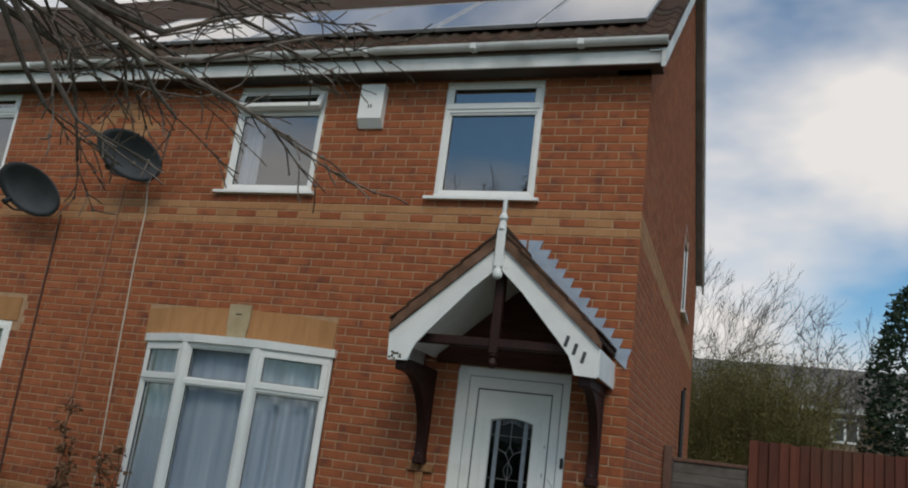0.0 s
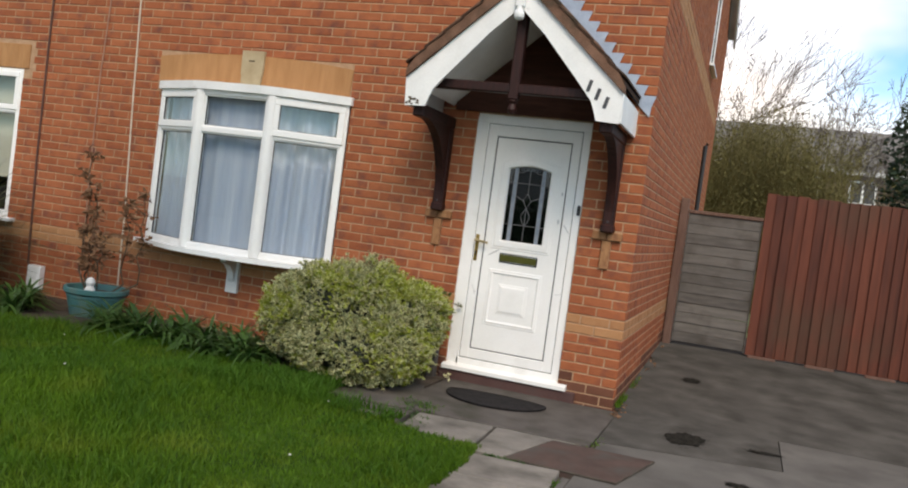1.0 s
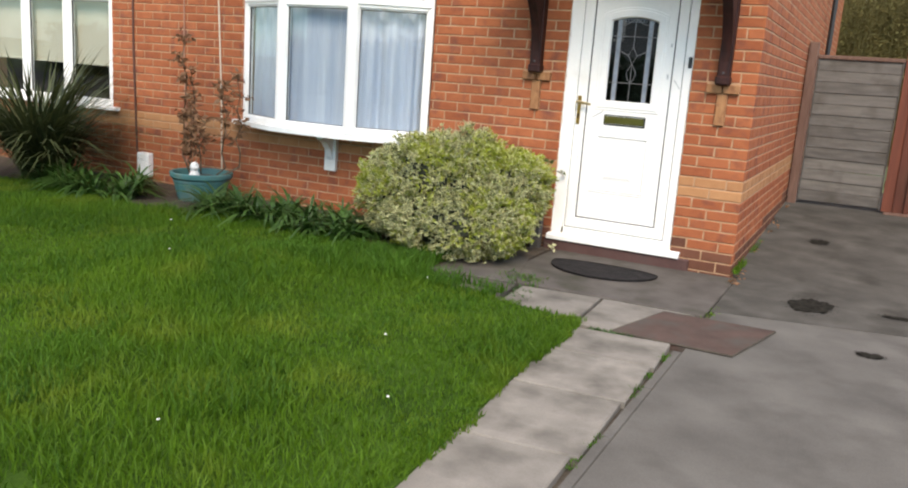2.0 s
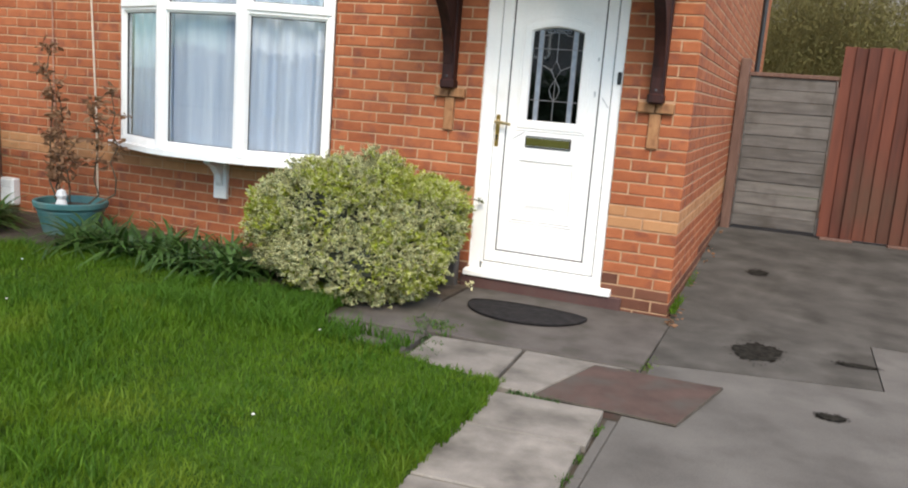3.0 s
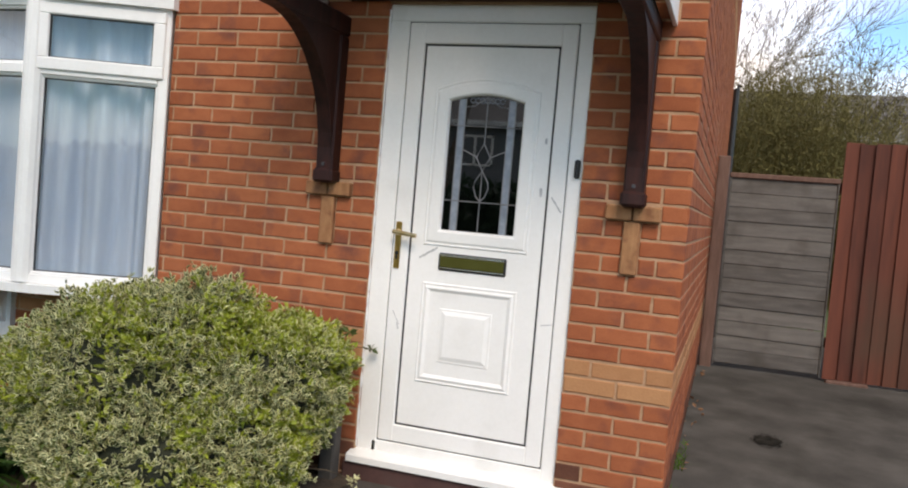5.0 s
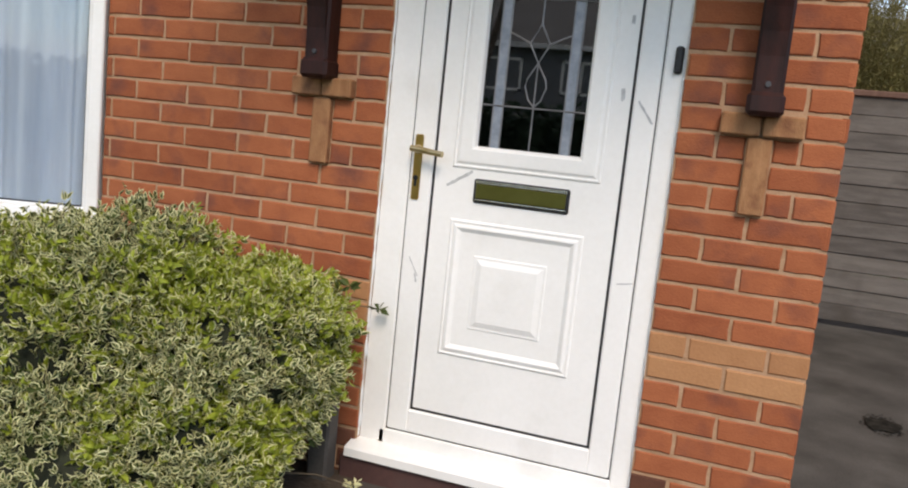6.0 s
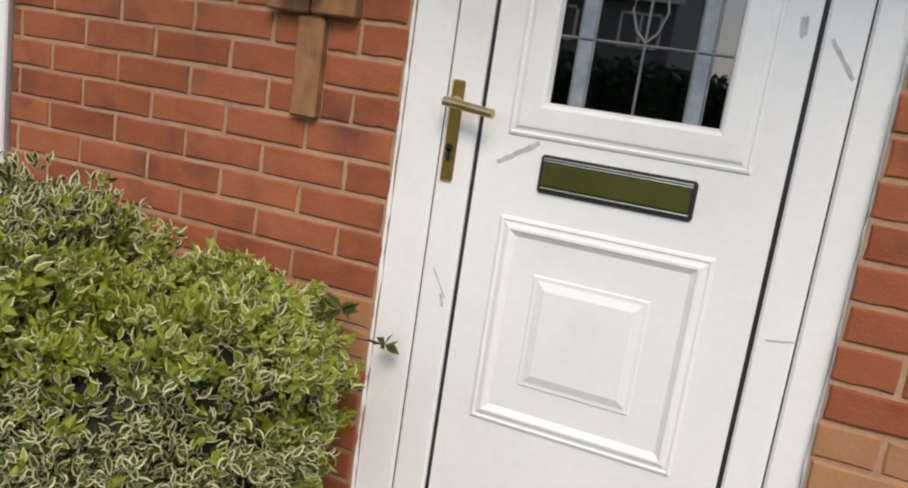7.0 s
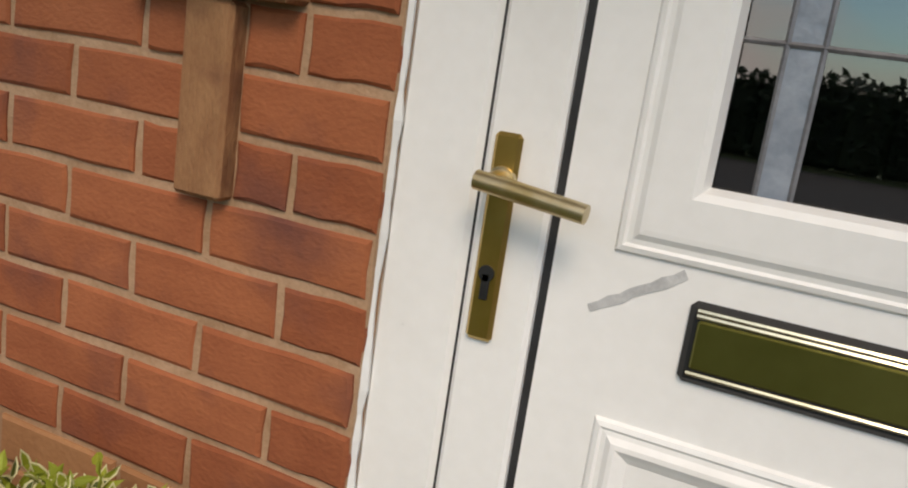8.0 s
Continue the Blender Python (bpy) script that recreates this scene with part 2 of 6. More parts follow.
FAR_LAND = surf("far_grass", (0.045, 0.075, 0.02), (0.1, 0.13, 0.045), 0.25, 6, 0.95, 0.04, 0.3)
STRAP = surf("strap_leaf", (0.014, 0.045, 0.008), (0.075, 0.165, 0.032), 4, 40, 0.45, 0.1, 0.0, spread=0.5, through_light=0.25)
PAMPAS = surf("pampas_leaf", (0.012, 0.026, 0.008), (0.1, 0.115, 0.04), 3, 40, 0.6, 0.1, 0.0, spread=0.6, through_light=0.2)
LEAF_GREEN = surf("variegated_leaf_centre", (0.03, 0.05, 0.013), (0.13, 0.17, 0.042), 5, 60, 0.5, 0.1, 0.0, spread=0.6, through_light=0.3, spec=0.3)
LEAF_LIME = surf("fresh_leaf", (0.16, 0.21, 0.02), (0.42, 0.47, 0.06), 5, 60, 0.5, 0.1, 0.0, spread=0.6, through_light=0.3, spec=0.3)
LEAF_CREAM = surf("variegated_leaf_margin", (0.62, 0.6, 0.3), (0.87, 0.84, 0.52), 5, 60, 0.5, 0.1, 0.0, spread=0.5, through_light=0.3, spec=0.3)
TWIG = surf("shrub_twig", (0.05, 0.035, 0.02), (0.12, 0.085, 0.05), 12, 90, 0.85, 0.1, 0.3)
BARK = surf("grey_brown_bark", (0.085, 0.062, 0.048), (0.26, 0.205, 0.165), 5, 60, 0.9, 0.05, 0.6, stretch=(4, 4, 1))
FAR_BARK = surf("far_bark", (0.075, 0.06, 0.052), (0.16, 0.13, 0.115), 3, 30, 0.9, 0.05, 0.2)
WILLOW = surf("willow_catkin_twig", (0.1, 0.084, 0.026), (0.2, 0.17, 0.055), 1.2, 12, 0.9, 0.05, 0.0, spread=0.4, through_light=0.2)
EVERGREEN = surf("evergreen_leaf", (0.008, 0.024, 0.01), (0.035, 0.07, 0.028), 2, 20, 0.6, 0.1, 0.0, spread=0.5, through_light=0.15)
DRY_LEAF = surf("dry_red_leaf", (0.15, 0.066, 0.033), (0.34, 0.18, 0.092), 8, 60, 0.8, 0.1, 0.0, spread=0.5, through_light=0.25)
TEAL = surf("teal_plastic", (0.035, 0.13, 0.13), (0.065, 0.2, 0.195), 5, 60, 0.5, 0.12, 0.08, stain=(0.1, 0.17, 0.15), stain_scale=6)
WHITE_STONE = surf("white_stone", (0.6, 0.58, 0.55), (0.78, 0.76, 0.73), 12, 90, 0.8, 0.1, 0.3)
GATE_WOOD = surf("weathered_grey_wood", (0.06, 0.052, 0.046), (0.17, 0.153, 0.136), 4, 40, 0.85, 0.08, 0.6, spread=0.4, stretch=(1, 5, 7),
                 stain=(0.055, 0.045, 0.036), stain_scale=3.2, stain_at=(0.52, 0.74))
GATE_FRAME = surf("grey_brown_post", (0.1, 0.05, 0.035), (0.17, 0.095, 0.07), 5, 50, 0.85, 0.08, 0.4, stretch=(6, 6, 1))
FENCE_WOOD = surf("red_stained_fence", (0.055, 0.014, 0.008), (0.17, 0.046, 0.024), 3, 50, 0.85, 0.1, 0.5, spread=0.4, stretch=(7, 7, 0.6),
                  stain=(0.075, 0.042, 0.024), stain_scale=0.9, stain_at=(0.55, 0.8))
FAR_BRICK = surf("far_brick", (0.14, 0.095, 0.065), (0.22, 0.155, 0.11), 1, 8, 0.9, 0.05, 0.1)
FAR_RENDER = surf("grey_render", (0.13, 0.135, 0.14), (0.19, 0.195, 0.2), 1, 8, 0.9, 0.05, 0.1)
FAR_ROOF = surf("far_slate", (0.12, 0.11, 0.1), (0.18, 0.17, 0.155), 0.6, 6, 0.85, 0.1, 0.1)
CAR_PAINT = surf("white_vehicle_paint", (0.66, 0.67, 0.68), (0.76, 0.77, 0.78), 1, 20, 0.25, 0.05, 0.0)
PANE = glass("window_glass", (0.9, 0.93, 0.94), 1.1)
UP_PANE = glass("upstairs_glass", (0.85, 0.88, 0.9), 4.0)
DOOR_PANE = glass("door_glass", (0.4, 0.42, 0.43), 4.0)
FROST = surf("bevelled_strip", (0.2, 0.235, 0.28), (0.32, 0.36, 0.41), 30, 90, 0.2, 0.1, 0.3)


# ---- mesh helpers ----
class Shape:
    """Collects vertices and faces of one part."""

    def __init__(self):
        self.v, self.f, self.m = [], [], []

    def add(self, verts, faces, slot=0):
        k = len(self.v)
        self.v.extend(tuple(p) for p in verts)
        self.f.extend(tuple(i + k for i in f) for f in faces)
        self.m.extend([slot] * len(faces))
        return self

    def box(self, x0, x1, y0, y1, z0, z1, c=0.0, mat=None, slot=0):
        """A box with chamfered edges of width c."""
        c = min(c, (x1 - x0) * 0.45, (y1 - y0) * 0.45, (z1 - z0) * 0.45)
        lo, hi = (x0, y0, z0), (x1, y1, z1)
        if c <= 0:
            pts = [Vector((hi[0] if i & 1 else lo[0], hi[1] if i & 2 else lo[1], hi[2] if i & 4 else lo[2])) for i in range(8)]
            faces = [(0, 2, 3, 1), (4, 5, 7, 6), (0, 1, 5, 4), (2, 6, 7, 3), (0, 4, 6, 2), (1, 3, 7, 5)]
        else:
            pts, faces = [], []
            for i in range(8):
                s = [1 if i & (1 << a) else 0 for a in range(3)]
                for a in range(3):
                    p = []
                    for b in range(3):
                        e = hi[b] if s[b] else lo[b]
                        p.append(e if b == a else (e - c if s[b] else e + c))
                    pts.append(Vector(p))
            q = lambda i, a: i * 3 + a
            for a in range(3):
                b, d = (a + 1) % 3, (a + 2) % 3
                for side in (0, 1):
                    base = side << a
                    loop = [base, base | 1 << b, base | 1 << b | 1 << d, base | 1 << d]
                    if not side:
                        loop.reverse()
                    faces.append(tuple(q(i, a) for i in loop))
            for a in range(3):
                b, d = (a + 1) % 3, (a + 2) % 3
                for sb in (0, 1):
                    for sd in (0, 1):
                        i = sb << b | sd << d
                        j = i | 1 << a
                        loop = (q(i, b), q(i, d), q(j, d), q(j, b))
                        faces.append(loop if sb == sd else loop[::-1])
            for i in range(8):
                tri = (q(i, 0), q(i, 1), q(i, 2))
                faces.append(tri if bin(i).count("1") % 2 else tri[::-1])
        if mat is not None:
            pts = [mat @ p for p in pts]
        return self.add(pts, faces, slot)

    def prism(self, outline, y0, y1, mat=None, slot=0):
        """An outline of (x, z) points, anticlockwise seen from the front (-y), drawn out from y0 to y1."""
        n = len(outline)
        pts = [Vector((x, y0, z)) for x, z in outline] + [Vector((x, y1, z)) for x, z in outline]
        faces = [tuple(range(n)), tuple(range(2 * n - 1, n - 1, -1))]
        faces += [(i, i + n, (i + 1) % n + n, (i + 1) % n) for i in range(n)]
        if mat is not None:
            pts = [mat @ p for p in pts]
        return self.add(pts, faces, slot)

    def slab(self, outline, z0, z1, slot=0):
        """An outline of (x, y) points, anticlockwise from above, drawn up from z0 to z1."""
        n = len(outline)
        pts = [(x, y, z0) for x, y in outline] + [(x, y, z1) for x, y in outline]
        faces = [tuple(range(n - 1, -1, -1)), tuple(range(n, 2 * n))]
        faces += [(i, (i + 1) % n, (i + 1) % n + n, i + n) for i in range(n)]
        return self.add(pts, faces, slot)

    def tube(self, path, radii, sides=8, caps=True, slot=0):
        """A round bar along a path of points."""
        path = [Vector(p) for p in path]
        if not hasattr(radii, "__len__"):
            radii = [radii] * len(path)
        k, pts = len(path), []
        for i, p in enumerate(path):
            d = (path[min(i + 1, k - 1)] - path[max(i - 1, 0)]).normalized()
            u = d.orthogonal().normalized() if abs(d.z) > 0.95 else d.cross(Vector((0, 0, 1))).normalized()
            w = d.cross(u)
            pts += [p + radii[i] * (math.cos(a) * u + math.sin(a) * w) for a in (2 * math.pi * j / sides for j in range(sides))]
        faces = [(i * sides + j, i * sides + (j + 1) % sides, (i + 1) * sides + (j + 1) % sides, (i + 1) * sides + j)
                 for i in range(k - 1) for j in range(sides)]
        if caps:
            faces += [tuple(range(sides - 1, -1, -1)), tuple(range((k - 1) * sides, k * sides))]
        return self.add(pts, faces, slot)

    def lathe(self, profile, at, sides=24, slot=0):
        """A profile of (radius, height) turned round the upright through at."""
        k = len(profile)
        pts = [(at[0] + r * math.cos(a), at[1] + r * math.sin(a), at[2] + h) for r, h in profile for a in (2 * math.pi * j / sides for j in range(sides))]
        faces = [(i * sides + j, i * sides + (j + 1) % sides, (i + 1) * sides + (j + 1) % sides, (i + 1) * sides + j)
                 for i in range(k - 1) for j in range(sides)]
        return self.add(pts, faces, slot)


def mesh_of(name, shape, mats, smooth=False):
    me = bpy.data.meshes.new(name)
    me.from_pydata(shape.v, [], shape.f)
    for m in mats if isinstance(mats, (list, tuple)) else [mats]:
        me.materials.append(m)
    if any(shape.m):
        me.polygons.foreach_set("material_index", shape.m)
    if smooth:
        me.polygons.foreach_set("use_smooth", [True] * len(me.polygons))
    me.update()
    return me


def thing(name, at, label, category, group="", kind=""):
    ob = new(name)
    ob.empty_display_size = 0.1
    ob.location = at
    return tagged(ob, label, category, group, kind)


def part(name, shape, mats, parent=None, label="", smooth=False, kind=""):
    """One mesh in world coordinates, under a thing, a part or a piece of the setting."""
    ob = new(name, mesh_of(name, shape, mats, smooth))
    if parent is not None:
        ob.parent = parent
        base = Matrix.Translation(parent.location) if parent.parent is None else Matrix.Translation(parent.parent.location) @ Matrix.Translation(parent.location - parent.parent.location)
        ob.matrix_parent_inverse = base.inverted()
    return tagged(ob, label, kind=kind)


def structure(name, shape, mats, label="", smooth=False):
    return tagged(part(name, shape, mats, smooth=smooth), label, kind="structure")


rng = random.Random(7)
nrg = np.random.default_rng(11)

# ---- the large structure ----
EAVES, OVER = 4.76, 0.21            # soffit height and eaves overhang
WALL_L, DEPTH = -15.0, 8.1           # the pair of houses runs on beyond the party line
RIDGE_Y, PITCH = 4.05, 0.83
COURSE, BRICK, FIRST = 0.075, 0.225, 0.015
DOOR = (-1.388, -0.45, 0.10, 2.178)
BOW = (-4.50, -2.54, 0.70, 2.19)
UP_A = (-4.03, -3.06, 3.63, 4.745)
UP_B = (-1.835, -0.915, 3.61, 4.745)
NEXT_LOW = (-8.25, -6.22, 0.68, 2.2)
NEXT_UP = (-7.9, -6.9, 3.66, 4.745)
OPENINGS = [DOOR, BOW, UP_A, UP_B, NEXT_LOW, NEXT_UP]
SIDE_WINDOW = (5.0, 5.75, 3.72, 4.98)


def rise(y):
    """The ground climbs gently beside the house."""
    return 0.053 * min(max(y, 0.0), 3.6)


def pierced(shape, lo, hi, top, holes, put):
    """A wall sheet as blocks between the holes; put(a0, a1, z0, z1) lays one block."""
    cuts = sorted({lo, hi, *[h[0] for h in holes], *[h[1] for h in holes]})
    for a0, a1 in zip(cuts, cuts[1:]):
        mid = (a0 + a1) / 2
        inside = sorted(h for h in holes if h[0] < mid < h[1])
        z = -0.3
        for h in sorted(inside, key=lambda h: h[2]):
            put(a0, a1, z, h[2])
            z = h[3]
        put(a0, a1, z, top)


front = Shape()
pierced(front, WALL_L, -0.003, EAVES + 0.1, OPENINGS, lambda a, b, z0, z1: front.box(a, b, 0.0045, 0.28, z0, z1))
wall_front = structure("wall_front", front, MORTAR, "red brick front wall with buff bands and pale mortar")

side = Shape()
pierced(side, 0.28, DEPTH, EAVES + 0.1, [SIDE_WINDOW], lambda a, b, z0, z1: side.box(-0.28, -0.0025, a, b, z0, z1))
gable = [(-0.1, EAVES), (DEPTH + 0.1, EAVES), (RIDGE_Y, EAVES + 0.1 + (RIDGE_Y + 0.1) * PITCH)]
side.add([(-0.0025, y, z) for y, z in gable] + [(-0.28, y, z) for y, z in gable], [(0, 1, 2), (5, 4, 3), (0, 3, 4, 1), (1, 4, 5, 2), (2, 5, 3, 0)])
wall_side = structure("wall_side", side, MORTAR, "red brick gable wall beside the drive")

rear = Shape()
rear.box(WALL_L, 0, DEPTH, DEPTH + 0.28, -0.3, EAVES + 0.1)
structure("wall_back", rear, RED_BRICK, "plain brick back wall of the house")
end = Shape()
end.box(WALL_L - 0.28, WALL_L, 0, DEPTH + 0.28, -0.3, EAVES + 0.1)
end.add([(WALL_L - 0.28, y, z) for y, z in gable] + [(WALL_L, y, z) for y, z in gable], [(0, 1, 2), (5, 4, 3), (0, 3, 4, 1), (1, 4, 5, 2), (2, 5, 3, 0)])
structure("wall_end", end, RED_BRICK, "plain brick far gable wall of the next house")

# unseen rooms, added; the upper floor slab stops light from spreading inside
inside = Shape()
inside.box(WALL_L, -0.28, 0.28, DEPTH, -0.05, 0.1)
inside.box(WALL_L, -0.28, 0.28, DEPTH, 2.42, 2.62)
structure("floor", inside, INTERIOR, "unseen dark floors added to keep the rooms dim")
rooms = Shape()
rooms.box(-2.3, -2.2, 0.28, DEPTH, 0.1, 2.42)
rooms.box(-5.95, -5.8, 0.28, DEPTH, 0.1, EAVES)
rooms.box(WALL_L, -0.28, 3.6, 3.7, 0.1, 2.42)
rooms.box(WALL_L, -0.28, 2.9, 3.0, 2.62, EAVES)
structure("wall_inside", rooms, PLASTER, "unseen inner walls, coloured dark to keep the rooms dim")
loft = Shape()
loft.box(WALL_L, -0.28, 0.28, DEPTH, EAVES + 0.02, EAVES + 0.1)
structure("ceiling", loft, PLASTER, "unseen plain dark ceiling closing the rooms under the roof")

# ground: one sheet to the horizon, climbing a little behind the house front
sheet = Shape()
ys = [-3000, -60, -9, -4, 0, 1.2, 2.4, 3.6, 9, 60, 3000]
xs = [-3000, -60, -9, 0, 6, 60, 3000]
sheet.add([(x, y, rise(y) - 0.035) for y in ys for x in xs],
          [(j * 7 + i, j * 7 + i + 1, j * 7 + i + 8, j * 7 + i + 7) for j in range(len(ys) - 1) for i in range(6)])
structure("ground", sheet, FAR_LAND, "rough grass that runs on past the gardens")

lawn_edge = [(-0.3, -6.9), (-0.39, -4.2), (-0.47, -3.0), (-0.54, -2.0), (-0.6, -1.8), (-1.1, -1.72), (-1.58, -1.6), (-1.76, -1.3), (-2.0, -1.15), (-2.55, -0.95),
             (-3.8, -1.1), (-5.0, -1.05), (-6.0, -0.92), (-7.5, -0.95), (-11, -1.0), (-11, -6.9)]
turf = Shape()
turf.slab(lawn_edge, -0.12, 0.012)
structure("lawn", turf, TURF, "mown green front lawn with a ragged edge")
bed = Shape()
bed.slab([(-11, -1.05), (-6, -1.0), (-3.8, -1.15), (-2.5, -1.05), (-1.5, -1.25), (-1.36, -0.9), (-1.36, 0.01), (-11, 0.01)], -0.12, 0.004)
structure("flower_bed", bed, SOIL, "dark soil bed along the house wall")

# drive of cast concrete, climbing to the gate
drive = Shape()


def drive_panel(corners, drop):
    """One cast panel from its corners, anticlockwise from above."""
    n = len(corners)
    pts = [(x, y, rise(y) - 0.15) for x, y in corners] + [(x, y, rise(y) - drop) for x, y in corners]
    drive.add(pts, [tuple(range(n, 2 * n))] + [(i, (i + 1) % n, (i + 1) % n + n, i + n) for i in range(n)])


drive_panel([(0.075, -4.4), (6.0, -4.4), (6.0, 0.118), (1.204, 0.118), (1.204, -0.768), (0.075, -1.03)], 0.004)
drive_panel([(0.075, -8.9), (6.0, -8.9), (6.0, -4.404), (0.075, -4.404)], 0.001)
structure("drive", drive, CONCRETE, "worn grey concrete drive with dark stains and joints")
drive = Shape()
drive_panel([(0.05, -1.03), (1.196, -0.762), (1.196, 0.122), (0.05, 0.122)], 0.002)
drive_panel([(0.003, 0.122), (6.0, 0.122), (6.0, 3.6), (0.003, 3.6)], 0.002)
drive_panel([(0.003, 3.604), (6.0, 3.604), (6.0, 5.6), (0.003, 5.6)], 0.002)
structure("drive_upper", drive, SHADED_OLD_CONCRETE, "weathered concrete of the drive beside the house, darkened partly for shade")
base = Shape()
base.slab([(-1.38, -8.9), (6, -8.9), (6, 0.02), (-1.38, 0.02)], -0.16, -0.03)
structure("drive_bed", base, DIRT, "dirt showing in the joints of the paving")
road = Shape()
road.slab([(-60, -19), (60, -19), (60, -12), (-60, -12)], -0.1, -0.02)
structure("road", road, surf("asphalt", (0.035, 0.035, 0.036), (0.06, 0.06, 0.06), 2, 60, 0.9, 0.05, 0.4), "dark asphalt road beyond the drive")
footway = Shape()
footway.slab([(-60, -11.9), (60, -11.9), (60, -9.0), (-60, -9.0)], -0.1, 0.005)
structure("pavement", footway, SLAB, "grey footway beyond the front gardens")

# roof of the house
roof = Shape()
y_low, z_low = -OVER - 0.05, EAVES + 0.16
X0, X1 = WALL_L - 0.35, 0.14
z_top = z_low + (RIDGE_Y - y_low) * PITCH
for y_a, z_a, y_b, z_b in ((y_low, z_low, RIDGE_Y, z_top), (2 * RIDGE_Y - y_low, z_low, RIDGE_Y, z_top)):
    t = 0.05
    roof.add([(X0, y_a, z_a), (X1, y_a, z_a), (X1, y_b, z_b), (X0, y_b, z_b), (X0, y_a, z_a - t), (X1, y_a, z_a - t), (X1, y_b, z_b - t), (X0, y_b, z_b - t)],
             [(0, 1, 2, 3), (7, 6, 5, 4), (0, 4, 5, 1), (1, 5, 6, 2), (3, 2, 6, 7), (0, 3, 7, 4)])
house_roof = structure("roof", roof, ROOF_TILE, "brown interlocking tile roof")
tiles = Shape()
run = math.hypot(1, PITCH)
for r in range(6):
    for i in range(51):
        x = X1 - 0.3 * (i + 0.5)
        s0 = r * 0.3
        ya, za = y_low + s0 / run - 0.01, z_low + s0 / run * PITCH
        yb, zb = ya + 0.33 / run, za + 0.33 / run * PITCH
        prof = [(-0.15, 0.012), (-0.1, 0.045), (-0.04, 0.012), (0.04, 0.012), (0.1, 0.045), (0.15, 0.012)]
        tiles.add([(x + p, ya, za + h + 0.012) for p, h in prof] + [(x + p, yb, zb + h) for p, h in prof] + [(x + p, ya, za + 0.001) for p, h in prof],
                  [(j, j + 1, j + 7, j + 6) for j in range(5)] + [(j + 12, j + 13, j + 1, j) for j in range(5)])
part("roof_tiles", tiles, ROOF_TILE, house_roof, kind="stuff")

fas = Shape()
fas.box(WALL_L, 0.115, -OVER - 0.022, -OVER, EAVES - 0.01, EAVES + 0.15, 0.003)
structure("trim_fascia", fas, FASCIA, "weathered white fascia board under the gutter")
# the shadow below the eaves is mixed into the soffit's dark colour
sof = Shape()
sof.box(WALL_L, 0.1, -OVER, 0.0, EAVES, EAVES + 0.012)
structure("trim_soffit", sof, surf("shaded_soffit", (0.05, 0.035, 0.03), (0.09, 0.065, 0.05), 3, 50, 0.7, 0.1, 0.1), "soffit under the eaves with its shade put into the colour")
gut = Shape()
half = [(math.cos(a) * 0.052, math.sin(a) * 0.052) for a in (math.pi + math.pi * i / 8 for i in range(9))]
inner = [(c * 0.9, s * 0.9) for c, s in half]
gy, gz = -OVER - 0.078, EAVES + 0.185
ring = [(gy + c, gz + s) for c, s in half] + [(gy + c, gz + s) for c, s in reversed(inner)]
n = len(ring)
gut.add([(WALL_L, y, z) for y, z in ring] + [(0.15, y, z) for y, z in ring],
        [(i, (i + 1) % n, (i + 1) % n + n, i + n) for i in range(n)] + [tuple(range(n - 1, -1, -1)), tuple(range(n, 2 * n))])
gutter = structure("trim_gutter", gut, FASCIA, "weathered white half-round gutter")
for x in (-8.6, -6.6, -4.6, -2.6, -1.55, -0.6):
    b = Shape()
    b.box(x, x + 0.06, gy - 0.058, gy + 0.058, gz - 0.06, gz + 0.004, 0.01)
    part("gutter_bracket", b, FASCIA, gutter)

verge = Shape()
for y_a, y_b in ((y_low, RIDGE_Y), (2 * RIDGE_Y - y_low, RIDGE_Y)):
    z_a, z_b = z_low - 0.045, z_top - 0.045
    verge.add([(x, y, z) for x in (0.1, 0.135) for y, z in ((y_a, z_a - 0.17), (y_a, z_a), (y_b, z_b), (y_b, z_b - 0.2))],
              [(0, 1, 2, 3), (7, 6, 5, 4), (0, 4, 5, 1), (1, 5, 6, 2), (2, 6, 7, 3), (3, 7, 4, 0)])
structure("trim_bargeboard", verge, FASCIA, "white bargeboard up the gable verge")
under = Shape()
for y_a, y_b in ((y_low, RIDGE_Y), (2 * RIDGE_Y - y_low, RIDGE_Y)):
    z_a, z_b = z_low - 0.06, z_top - 0.06
    under.add([(0.0, y_a, z_a), (0.1, y_a, z_a), (0.1, y_b, z_b), (0.0, y_b, z_b), (0.0, y_a, z_a - 0.012), (0.1, y_a, z_a - 0.012), (0.1, y_b, z_b - 0.012), (0.0, y_b, z_b - 0.012)],
              [(0, 1, 2, 3), (7, 6, 5, 4), (0, 4, 5, 1), (1, 5, 6, 2), (2, 6, 7, 3), (3, 7, 4, 0)])
structure("trim_verge_soffit", under, FASCIA, "narrow soffit under the gable verge")


